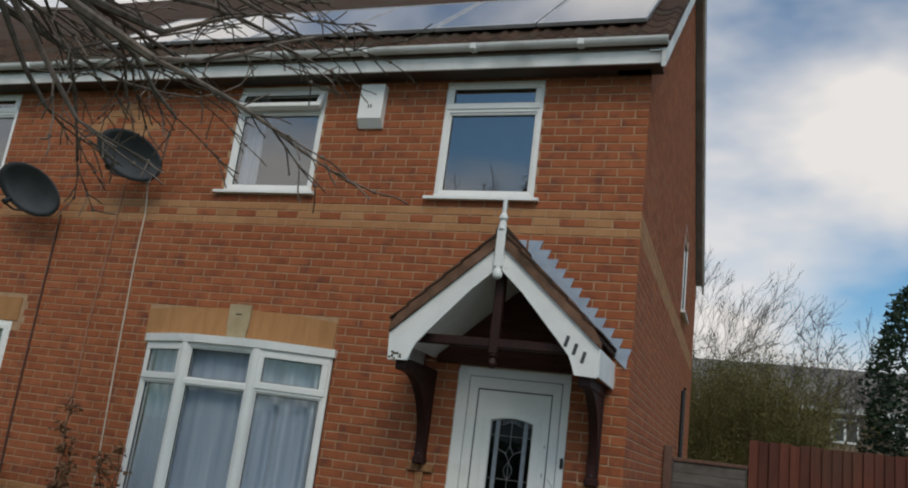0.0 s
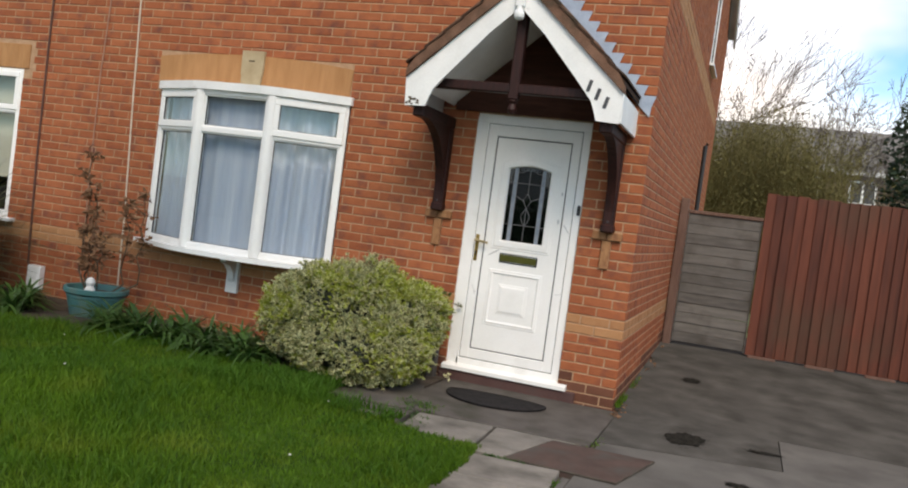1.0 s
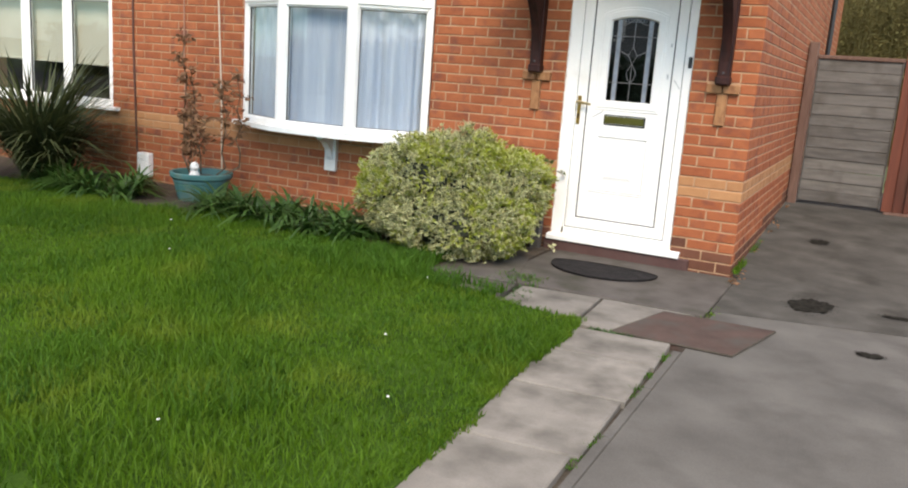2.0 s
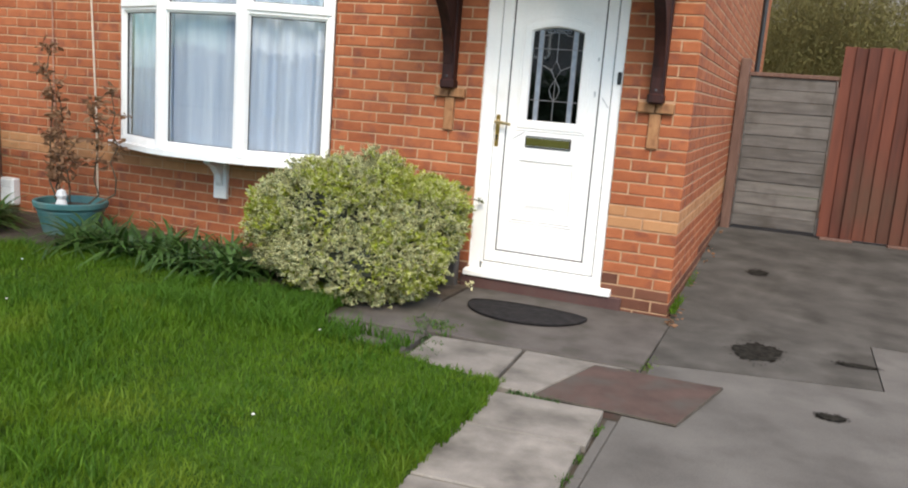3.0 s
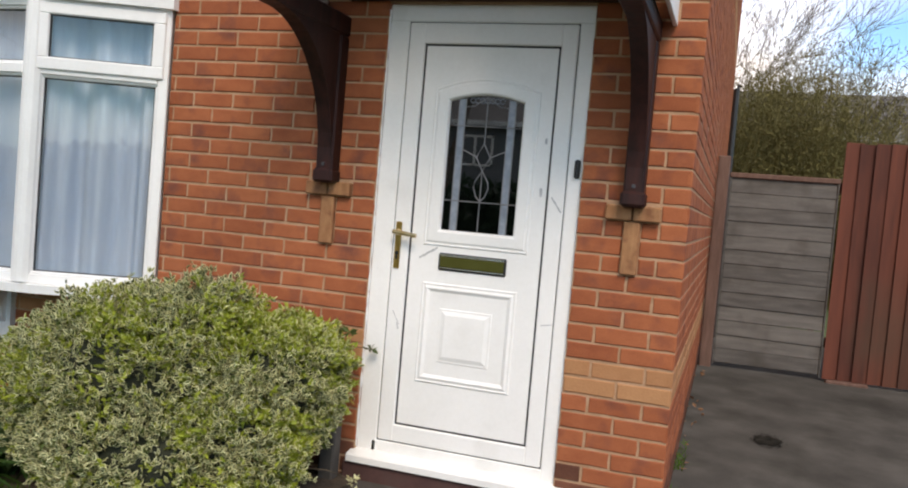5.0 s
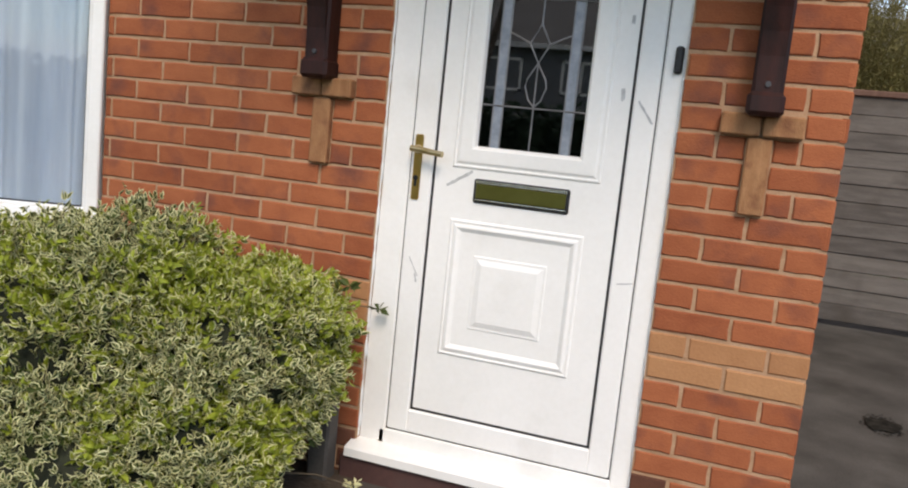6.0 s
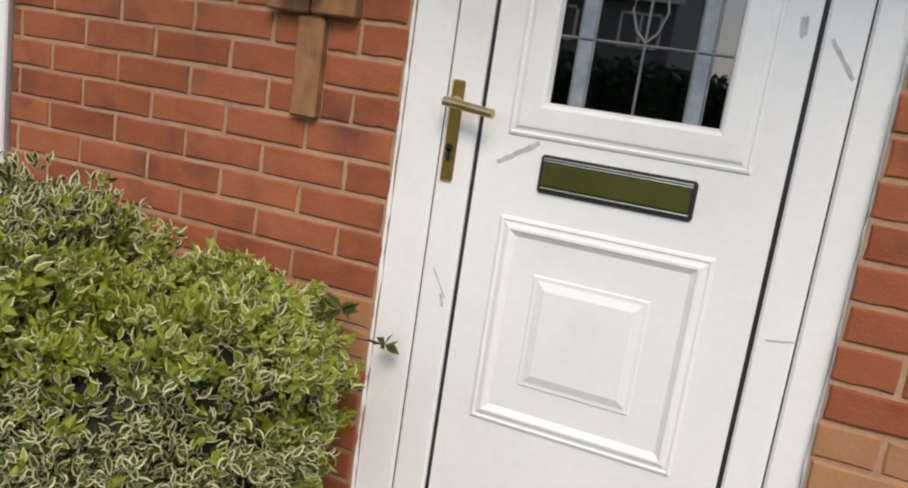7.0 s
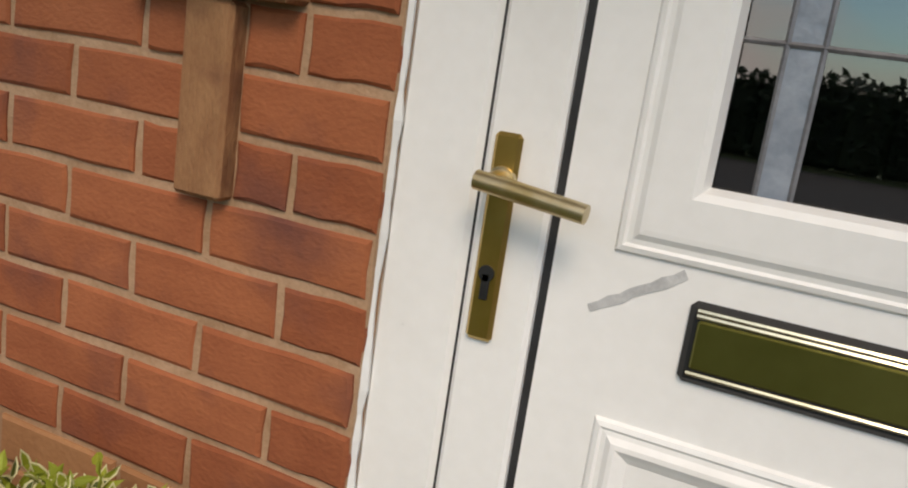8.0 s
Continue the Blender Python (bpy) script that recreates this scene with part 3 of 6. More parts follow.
# ---- solar panels on the roof ----
def solar_panel(x, first):
    at = (x, y_low + first / run, z_low + first / run * PITCH)
    t = thing("solar_panel", at, "glossy dark solar panel in an alloy frame on the roof", "solar panel", "panels on the roof")
    u = Vector((0, 1 / run, PITCH / run))
    nrm = Vector((0, -PITCH / run, 1 / run))
    m = Matrix((( 1, u.x, nrm.x, at[0]), (0, u.y, nrm.y, at[1]), (0, u.z, nrm.z, at[2]), (0, 0, 0, 1)))
    fr = Shape()
    for a in ((0, 1.0, 0, 0.03), (0, 1.0, 1.61, 1.64), (0, 0.03, 0.03, 1.61), (0.97, 1.0, 0.03, 1.61)):
        fr.box(*a, 0.065, 0.105, 0.003, m)
    part("frame", fr, METAL_GREY, t)
    g = Shape()
    g.box(0.03, 0.97, 0.03, 1.61, 0.075, 0.1, 0, m)
    part("glass", g, SOLAR, t)
    rail = Shape()
    rail.box(0.0, 1.0, 0.3, 0.34, 0.02, 0.065, 0, m)
    part("rail", rail, METAL_GREY, t)


for i in range(6):
    solar_panel(-1.1 - 1.02 * i, 0.62)


# ---- windows ----
def framed(t, x0, x1, z0, z1, y, w=0.055, d=0.06, m=None, name="window_frame", glaze=True, mat=UPVC, pane=None):
    """A rectangular frame of four mitred-looking bars with a pane and dark gasket inside."""
    f = Shape()
    f.box(x0, x1, y, y + d, z0, z0 + w, 0.006, m)
    f.box(x0, x1, y, y + d, z1 - w, z1, 0.006, m)
    f.box(x0, x0 + w, y + 0.001, y + d, z0 + w - 0.004, z1 - w + 0.004, 0.006, m)
    f.box(x1 - w, x1, y + 0.001, y + d, z0 + w - 0.004, z1 - w + 0.004, 0.006, m)
    ob = part(name, f, mat, t)
    if glaze:
        g = Shape()
        a, b, c, e = x0 + w, x1 - w, z0 + w, z1 - w
        for q in ((a - 0.002, a + 0.005, c, e), (b - 0.005, b + 0.002, c, e), (a, b, c - 0.002, c + 0.005), (a, b, e - 0.005, e + 0.002)):
            g.box(q[0], q[1], y + 0.014, y + 0.026, q[2], q[3], 0, m)
        part("gasket", g, GASKET, ob)
        p = Shape()
        p.box(a, b, y + 0.022, y + 0.028, c, e, 0, m)
        po = part("pane", p, pane or PANE, ob)
        po.visible_shadow = False
    return ob


def sill_board(t, x0, x1, z, out, m=None):
    s = Shape()
    s.prism([(-out, z - 0.03), (0.03, z - 0.03), (0.03, z + 0.012), (-out + 0.012, z), (-out, z - 0.004)], x0, x1,
            (m or Matrix.Identity(4)) @ Matrix(((0, 1, 0, 0), (1, 0, 0, 0), (0, 0, 1, 0), (0, 0, 0, 1))))
    return part("window_sill", s, UPVC, t)


def upstairs_window(name, hole, opened, label):
    x0, x1, z0, z1 = hole
    t = tagged(thing(name, ((x0 + x1) / 2, 0, z0), label, "window"), kind="structure")
    y = 0.012
    zt = z0 + 0.855
    o = Shape()
    w = 0.05
    for a in ((x0, x1, z0 + 0.025, z0 + 0.025 + w), (x0, x1, z1 - w, z1), (x0, x0 + w, z0 + 0.06, z1 - 0.04), (x1 - w, x1, z0 + 0.06, z1 - 0.04), (x0 + w, x1 - w, zt - 0.025, zt + 0.025)):
        o.box(a[0], a[1], y, y + 0.07, a[2], a[3], 0.005)
    part("outer_frame", o, UPVC, t)
    framed(t, x0 + w - 0.004, x1 - w + 0.004, z0 + 0.07, zt - 0.02, y + 0.012, 0.025, 0.05, name="lower_sash", pane=UP_PANE)
    if opened:
        m = Matrix.Translation((0, y - 0.012, z1 - w)) @ pose(0, 0, 0, -24)
        framed(t, x0 + 0.02, x1 - 0.02, -(z1 - zt) + 0.045, 0.0, 0.0, 0.055, 0.05, m, name="open_top_sash")
    else:
        framed(t, x0 + 0.022, x1 - 0.022, zt + 0.005, z1 - 0.02, y - 0.012, 0.06, 0.05, name="top_sash", pane=UP_PANE)
    sill_board(t, x0 - 0.07, x1 + 0.05, z0 + 0.02, 0.055)
    return t


upstairs_window("window_1", UP_A, True, "white plastic upstairs window with its top light open")
upstairs_window("window_2", UP_B, False, "white plastic upstairs window above the porch, closed")
upstairs_window("window_3", NEXT_UP, False, "white plastic upstairs window of the next house")


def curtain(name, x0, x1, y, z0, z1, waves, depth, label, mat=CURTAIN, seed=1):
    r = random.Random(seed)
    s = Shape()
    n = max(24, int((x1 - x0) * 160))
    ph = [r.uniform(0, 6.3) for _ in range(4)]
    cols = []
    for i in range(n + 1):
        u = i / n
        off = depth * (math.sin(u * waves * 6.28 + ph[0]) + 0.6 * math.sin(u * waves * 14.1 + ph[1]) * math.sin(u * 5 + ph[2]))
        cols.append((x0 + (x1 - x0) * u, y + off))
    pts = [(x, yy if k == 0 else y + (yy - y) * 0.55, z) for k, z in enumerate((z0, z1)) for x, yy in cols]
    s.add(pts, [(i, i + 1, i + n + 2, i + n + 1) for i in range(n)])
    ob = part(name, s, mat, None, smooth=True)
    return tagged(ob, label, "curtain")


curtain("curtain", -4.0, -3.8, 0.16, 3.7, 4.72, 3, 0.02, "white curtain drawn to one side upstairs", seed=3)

# the bow window: three facets on a shared curved sill
BOW_PTS = [(-4.50, -0.02), (-3.884, -0.272), (-3.156, -0.272), (-2.54, -0.02)]
bow = tagged(thing("window_4", (-3.52, -0.1, 0.7), "white plastic bow window of three facets with net curtains behind it", "window"), kind="structure")
BZ0, BZT, BZ1 = 0.725, 1.785, 2.135
for k in range(3):
    (ax, ay), (bx, by) = BOW_PTS[k], BOW_PTS[k + 1]
    ln = math.hypot(bx - ax, by - ay)
    m = pose(ax, ay, 0, 0, 0, math.degrees(math.atan2(by - ay, bx - ax)))
    fr = Shape()
    for a in ((0.0, ln, BZ0, BZ0 + 0.05), (0.0, ln, BZ1 - 0.045, BZ1), (0, 0.05, BZ0 + 0.045, BZ1 - 0.04), (ln - 0.05, ln, BZ0 + 0.045, BZ1 - 0.04), (0.05, ln - 0.05, BZT - 0.025, BZT + 0.025)):
        fr.box(a[0], a[1], 0, 0.07, a[2], a[3], 0.005, m)
    part("facet_frame", fr, UPVC, bow)
    framed(bow, 0.046, ln - 0.046, BZ0 + 0.046, BZT - 0.02, 0.012, 0.018, 0.05, m, name="lower_light")
    if k == 1:
        framed(bow, 0.046, ln - 0.046, BZT + 0.02, BZ1 - 0.042, 0.012, 0.018, 0.05, m, name="top_light")
    else:
        framed(bow, 0.022, ln - 0.022, BZT + 0.0, BZ1 - 0.018, -0.014, 0.062, 0.05, m, name="top_sash")
for x, y in BOW_PTS[1:3]:
    mu = Shape()
    mu.tube([(x, y + 0.03, BZ0 + 0.01), (x, y + 0.03, BZ1 - 0.01)], 0.05, 12)
    part("corner_mullion", mu, UPVC, bow, smooth=False)


def bow_outline(out, ends, n=4):
    """The plan of the bow pushed outwards, with softened corners, closed back at the wall."""
    a, b, c, d = [Vector(p) for p in BOW_PTS]
    pts = [Vector((a.x - ends, 0.02)), Vector((a.x - ends, a.y - out * 0.6))]
    for p, q in ((a, b), (b, c), (c, d)):
        e = (q - p).normalized()
        nn = Vector((e.y, -e.x)) * out
        for u in (0.12, 0.5, 0.88):
            pts.append(p.lerp(q, u) + nn)
    pts += [Vector((d.x + ends, d.y - out * 0.6)), Vector((d.x + ends, 0.02))]
    return [(p.x, p.y) for p in pts]


bs = Shape()
bs.slab(bow_outline(0.055, 0.1), 0.685, 0.727)
part("window_sill", bs, UPVC, bow)
bh = Shape()
bh.slab(bow_outline(0.035, 0.02), 2.13, 2.2)
part("head_board", bh, BARGE_PAINT, bow)
br = Shape()
br.prism([(-0.058, 0.37), (0.058, 0.37), (0.058, 0.69), (-0.058, 0.69)], -0.034, 0.01, Matrix.Translation((-3.49, 0, 0)))
br.prism([(-0.0, 0.45), (-0.0, 0.69), (-0.2, 0.69), (-0.2, 0.65), (-0.13, 0.62), (-0.075, 0.56), (-0.06, 0.5), (-0.03, 0.46)][::-1], -3.52, -3.46,
         Matrix(((0, 1, 0, 0), (1, 0, 0, 0), (0, 0, 1, 0), (0, 0, 0, 1))))
part("bracket", br, FASCIA, bow, "white painted bracket")
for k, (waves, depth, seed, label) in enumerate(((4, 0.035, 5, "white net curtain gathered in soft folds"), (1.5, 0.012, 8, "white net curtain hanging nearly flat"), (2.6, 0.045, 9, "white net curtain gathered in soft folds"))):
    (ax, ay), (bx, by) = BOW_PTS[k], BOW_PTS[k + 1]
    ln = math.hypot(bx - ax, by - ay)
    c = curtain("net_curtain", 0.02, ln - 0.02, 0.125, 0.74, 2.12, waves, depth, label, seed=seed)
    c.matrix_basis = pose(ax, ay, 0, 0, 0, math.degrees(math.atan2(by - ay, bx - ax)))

# the next house's window, with a blind half down
nx = tagged(thing("window_5", (-7.2, 0, 0.7), "white plastic window of the next house with a beige blind", "window"), kind="structure")
for a, b in ((-8.2, -7.55), (-7.55, -6.9), (-6.9, -6.22)):
    o = Shape()
    for q in ((a, b, 0.70, 0.76), (a, b, 2.14, 2.2), (a, a + 0.05, 0.75, 2.15), (b - 0.05, b, 0.75, 2.15), (a + 0.05, b - 0.05, 1.76, 1.81)):
        o.box(q[0], q[1], 0.0, 0.07, q[2], q[3], 0.005)
    part("outer_frame", o, UPVC, nx)
    framed(nx, a + 0.046, b - 0.046, 0.755, 1.765, 0.012, 0.02, 0.05, name="lower_light")
    framed(nx, a + 0.03, b - 0.03, 1.785, 2.17, -0.012, 0.055, 0.05, name="top_sash")
sill_board(nx, -8.3, -6.12, 0.7, 0.06)
bl = Shape()
bl.box(-8.15, -6.27, 0.12, 0.125, 1.12, 2.15)
bl.box(-8.15, -6.27, 0.112, 0.133, 1.1, 1.125, 0.004)
tagged(part("roller_blind", bl, BLIND), "beige roller blind pulled three quarters down", "blind")

# gable window, seen edge on
sw = tagged(thing("window_6", (0, 5.4, 3.7), "white plastic window in the gable wall", "window"), kind="structure")
turn = Matrix(((0, -1, 0, 0.0), (1, 0, 0, 0), (0, 0, 1, 0), (0, 0, 0, 1)))
framed(sw, 5.0, 5.75, 3.72, 4.98, 0.0, 0.06, 0.07, turn, name="window_frame")
sill_board(sw, 4.93, 5.82, 3.73, 0.06, turn)


# ---- front door ----
door = tagged(thing("door_1", (-0.92, 0, 0.1), "white plastic front door with leaded glass and brass fittings, scuffed", "door"), kind="structure")
FY = 0.022                      # face of the outer frame
dx0, dx1, dz0, dz1 = DOOR
of = Shape()
for q in ((dx0, dx1, dz1 - 0.078, dz1), (dx0, dx0 + 0.0965, 0.13, dz1 - 0.074), (dx1 - 0.066, dx1, 0.13, dz1 - 0.074), (dx0 + 0.07, dx1 - 0.06, 0.13, 0.185)):
    of.box(q[0], q[1], FY, FY + 0.07, q[2], q[3], 0.006)
frame_ob = part("door_frame", of, UPVC, door)
gap = Shape()
for q in ((dx0 + 0.09, dx0 + 0.108, 0.178, dz1 - 0.072), (dx1 - 0.076, dx1 - 0.06, 0.178, dz1 - 0.072), (dx0 + 0.1, dx1 - 0.07, dz1 - 0.09, dz1 - 0.073), (dx0 + 0.1, dx1 - 0.07, 0.178, 0.198)):
    gap.box(q[0], q[1], FY + 0.006, FY + 0.03, q[2], q[3])
part("gasket", gap, GASKET, frame_ob, "black rubber seal")
SX0, SX1, SZ0, SZ1 = dx0 + 0.1015, dx1 - 0.0695, 0.191, dz1 - 0.0825
LX0, LX1, LZ0, LZ1 = -1.21, -0.59, 0.27, 2.004
SY = FY - 0.004
sash = Shape()
for q in ((SX0, LX0, SZ0, SZ1), (LX1, SX1, SZ0, SZ1), (LX0 - 0.004, LX1 + 0.004, LZ1, SZ1), (LX0 - 0.004, LX1 + 0.004, SZ0, LZ0)):
    sash.box(q[0], q[1], SY, SY + 0.06, q[2], q[3], 0.005)
sash_ob = part("door_sash", sash, UPVC, door)
GX0, GX1, GZ0, GZ1, GZC = -1.072, -0.729, 1.178, 1.755, 1.797


def arched(x0, x1, z0, z1, zc, n=12):
    top = [(x1 + (x0 - x1) * i / n, z1 + (zc - z1) * (1 - (2 * i / n - 1) ** 2)) for i in range(n + 1)]
    return [(x0, z0), (x1, z0)] + top


# leaf panel with an arched opening for the glass
leaf = Shape()
PY = SY + 0.01
e = 0.0095
outer = [(LX0 + e, LZ0 + e), (LX1 - e, LZ0 + e), (LX1 - e, LZ1 - e), (LX0 + e, LZ1 - e)]
hole = arched(GX0 - 0.004, GX1 + 0.004, GZ0 - 0.004, GZ1 + 0.004, GZC + 0.004)
n = len(hole)
lv = [(x, PY, z) for x, z in outer] + [(x, PY, z) for x, z in hole] + [(x, PY + 0.03, z) for x, z in hole]
mid = 2 + 6
lf = [(0, 1, 5, 4), (1, 2, 6, 5), (3, 0, 4, 4 + n - 1)]
lf += [(2, 4 + i + 1, 4 + i) for i in range(2, mid)] + [(2, 3, 4 + mid)] + [(3, 4 + i + 1, 4 + i) for i in range(mid, n - 1)]
lf += [(4 + i, 4 + (i + 1) % n, 4 + n + (i + 1) % n, 4 + n + i) for i in range(n)]
lv += [(x, PY + 0.008, z) for x, z in outer]
k = 4 + 2 * n
lf += [(i, k + i, k + (i + 1) % 4, (i + 1) % 4) for i in range(4)]
leaf.add(lv, lf)
leaf_ob = part("door_panel", leaf, UPVC, door)
gs = Shape()
for q in ((LX0 - 0.003, LX0 + 0.011, LZ0 - 0.003, LZ1 + 0.003), (LX1 - 0.011, LX1 + 0.003, LZ0 - 0.003, LZ1 + 0.003), (LX0, LX1, LZ0 - 0.003, LZ0 + 0.011), (LX0, LX1, LZ1 - 0.011, LZ1 + 0.003)):
    gs.box(q[0], q[1], PY + 0.0025, PY + 0.012, q[2], q[3])
part("gasket", gs, GASKET, leaf_ob, "black rubber seal")


def moulding(outline, profile, y):
    """A raised strip round a closed outline; profile gives (inset, height) steps."""
    s = Shape()
    n = len(outline)
    pts = [Vector((x, z)) for x, z in outline]
    rings = []
    for inset, h in profile:
        ring = []
        for i, p in enumerate(pts):
            d1, d2 = (p - pts[i - 1]).normalized(), (pts[(i + 1) % n] - p).normalized()
            n1, n2 = Vector((-d1.y, d1.x)), Vector((-d2.y, d2.x))
            b = (n1 + n2)
            b = b / max(0.3, b.dot(n1))
            q = p + b * inset
            ring.append((q.x, y - h, q.y))
        rings.append(ring)
    k = len(rings)
    s.add([p for r in rings for p in r], [(r * n + i, r * n + (i + 1) % n, (r + 1) * n + (i + 1) % n, (r + 1) * n + i) for r in range(k - 1) for i in range(n)])
    return s


BEAD = [(0.0, -0.002), (0.004, 0.004), (0.009, 0.0055), (0.012, 0.003), (0.017, 0.0038), (0.023, 0.0075), (0.028, 0.008)]
glaze_trim = moulding(arched(GX0 - 0.072, GX1 + 0.072, GZ0 - 0.075, GZ1 + 0.05, GZC + 0.062), BEAD + [(0.064, 0.009), (0.071, 0.004), (0.076, -0.012)], PY)
part("glazing_moulding", glaze_trim, UPVC, leaf_ob)
P0 = (-1.132, -0.687, 0.481, 0.939)
sq = lambda x0, x1, z0, z1: [(x0, z0), (x1, z0), (x1, z1), (x0, z1)]
part("panel_moulding", moulding(sq(*P0), BEAD + [(0.034, 0.004), (0.04, 0.001), (0.043, -0.002)], PY), UPVC, leaf_ob)
part("panel_centre", moulding(sq(P0[0] + 0.094, P0[1] - 0.104, P0[2] + 0.1, P0[3] - 0.111),
                              [(0.0, -0.002), (0.004, 0.003), (0.012, 0.003), (0.03, 0.0085), (0.036, 0.0085), (0.1234, 0.009)], PY), UPVC, leaf_ob)

dg = Shape()
dg.prism(arched(GX0 - 0.003, GX1 + 0.003, GZ0 - 0.003, GZ1 + 0.003, GZC + 0.003), PY + 0.018, PY + 0.023)
dpane = part("leaded_pane", dg, DOOR_PANE, leaf_ob)
dpane.visible_shadow = False
gcx = (GX0 + GX1) / 2
lead = Shape()


def came(points, r=0.0028):
    lead.tube([(x, PY + 0.016, z) for x, z in points], r, 5)


gw = GX1 - GX0
for zz in (GZ0 + 0.135, GZ0 + 0.47):
    came([(GX0, zz), (GX1, zz)])
for xx in (GX0 + gw * 0.12, GX0 + gw * 0.21, GX1 - gw * 0.12, GX1 - gw * 0.21):
    came([(xx, GZ0), (xx, GZ1 + 0.015)])
zc = GZ0 + 0.335
came([(gcx, zc + 0.06), (gcx + 0.032, zc), (gcx, zc - 0.06), (gcx - 0.032, zc), (gcx, zc + 0.06)], 0.0035)
came([(gcx, zc + 0.06), (gcx, GZC)])
came([(gcx, zc - 0.06), (gcx, GZ0)])
for sgn in (-1, 1):
    came([(gcx + sgn * gw * 0.29, zc + 0.03), (gcx + sgn * 0.075, zc + 0.02), (gcx + sgn * 0.032, zc)])
    came([(gcx, zc - 0.06), (gcx + sgn * 0.03, zc - 0.11), (gcx + sgn * 0.034, GZ0 + 0.2), (gcx + sgn * 0.02, GZ0 + 0.16), (gcx, GZ0 + 0.14)])
    came([(gcx, GZC - 0.02), (gcx + sgn * 0.06, GZC - 0.06), (gcx + sgn * gw * 0.29, GZC - 0.065)])
part("lead_came", lead, surf("lead_came", (0.16, 0.16, 0.17), (0.28, 0.28, 0.29), 20, 200, 0.5, 0.1, 0.1, metal=0.5), leaf_ob, "thin lead strips")
for xx in (GX0 + gw * 0.165, GX1 - gw * 0.165):
    fs = Shape()
    fs.box(xx - gw * 0.042, xx + gw * 0.042, PY + 0.0165, PY + 0.0178, GZ0, GZ1 + 0.012)
    part("bevelled_strip", fs, FROST, leaf_ob, "pale bevelled glass strip")
scr = Shape()
for i in range(7):
    a = GX0 + gw * (0.3 + 0.066 * i)
    scr.tube([(a + 0.012 * math.cos(q), PY + 0.0165, GZC - 0.035 + 0.011 * math.sin(q)) for q in (0.7 * j for j in range(9))], 0.0022, 4)
part("etched_scroll", scr, FROST, leaf_ob, "pale etched scroll work")

# letter plate
lb = Shape()
lb.box(-1.062, -0.747, PY - 0.008, PY + 0.004, 0.997, 1.076, 0.006)
plate = part("letter_plate", lb, BLACK_PLASTIC, leaf_ob, "black letter plate surround")
lf2 = Shape()
lf2.box(-1.052, -0.757, PY - 0.013, PY - 0.006, 1.013, 1.06, 0.002)
part("letter_flap", lf2, BRASS_DULL, plate, "dull brass flap")
lr = Shape()
for zz in (1.0085, 1.0635, 1.0685):
    lr.tube([(-1.054, PY - 0.01, zz), (-0.755, PY - 0.01, zz)], 0.0024, 6)
part("flap_trim", lr, BRIGHT_EDGE, plate, "bright brass edging")

# lever handle
hx = -1.261
hp = Shape()
hp.box(hx - 0.0145, hx + 0.0145, SY - 0.008, SY + 0.001, 0.984, 1.198, 0.004)
hplate = part("handle_plate", hp, BRASS, door, "long brass backplate")
lv2 = Shape()
lv2.tube([(hx, SY - 0.006, 1.15), (hx, SY - 0.011, 1.15)], [0.0155, 0.0145], 28)
lv2.tube([(hx, SY - 0.01, 1.15), (hx, SY - 0.038, 1.15)], [0.012, 0.0105], 28)
lv2.tube([(hx - 0.013, SY - 0.04, 1.1515), (hx + 0.02, SY - 0.043, 1.149), (hx + 0.1, SY - 0.046, 1.141)], [0.0098, 0.0102, 0.0095], 40)
part("lever", lv2, WORN_CHROME, hplate, "worn brass lever", smooth=False)
kh = Shape()
kh.tube([(hx, SY - 0.0075, 1.056), (hx, SY - 0.0105, 1.056)], 0.0085, 14)
kh.box(hx - 0.0045, hx + 0.0045, SY - 0.0105, SY - 0.0075, 1.028, 1.056, 0.001)
part("lock_cylinder", kh, BLACK_PLASTIC, hplate, "dark lock cylinder")

# scuffs and tape marks on the white plastic
SCUFFS = [(-1.114, 1.07, 0.1, 0.0125, 33, PY), (-1.243, 0.762, 0.07, 0.004, -60, SY), (-1.232, 0.725, 0.03, 0.007, -75, SY),
          (-0.624, 1.378, 0.012, 0.04, 5, PY), (-0.55, 1.33, 0.08, 0.008, -54, SY), (-0.62, 1.6, 0.01, 0.03, 0, PY), (-0.546, 0.812, 0.05, 0.005, 10, SY)]
for x, z, w, h, a, y in SCUFFS:
    s = Shape()
    k = 9
    up = [(-w / 2 + w * i / k, h / 2 * rng.uniform(0.55, 1.1)) for i in range(k + 1)]
    dn = [(-w / 2 + w * i / k, -h / 2 * rng.uniform(0.55, 1.1)) for i in range(k + 1)]
    c, q = math.cos(radians(a)), math.sin(radians(a))
    s.add([(x + c * u - q * v, y - 0.0012, z + q * u + c * v) for u, v in dn + up[::-1]], [tuple(range(2 * k + 2))])
    part("scuff_mark", s, SCUFF, door, "grey scuff mark")

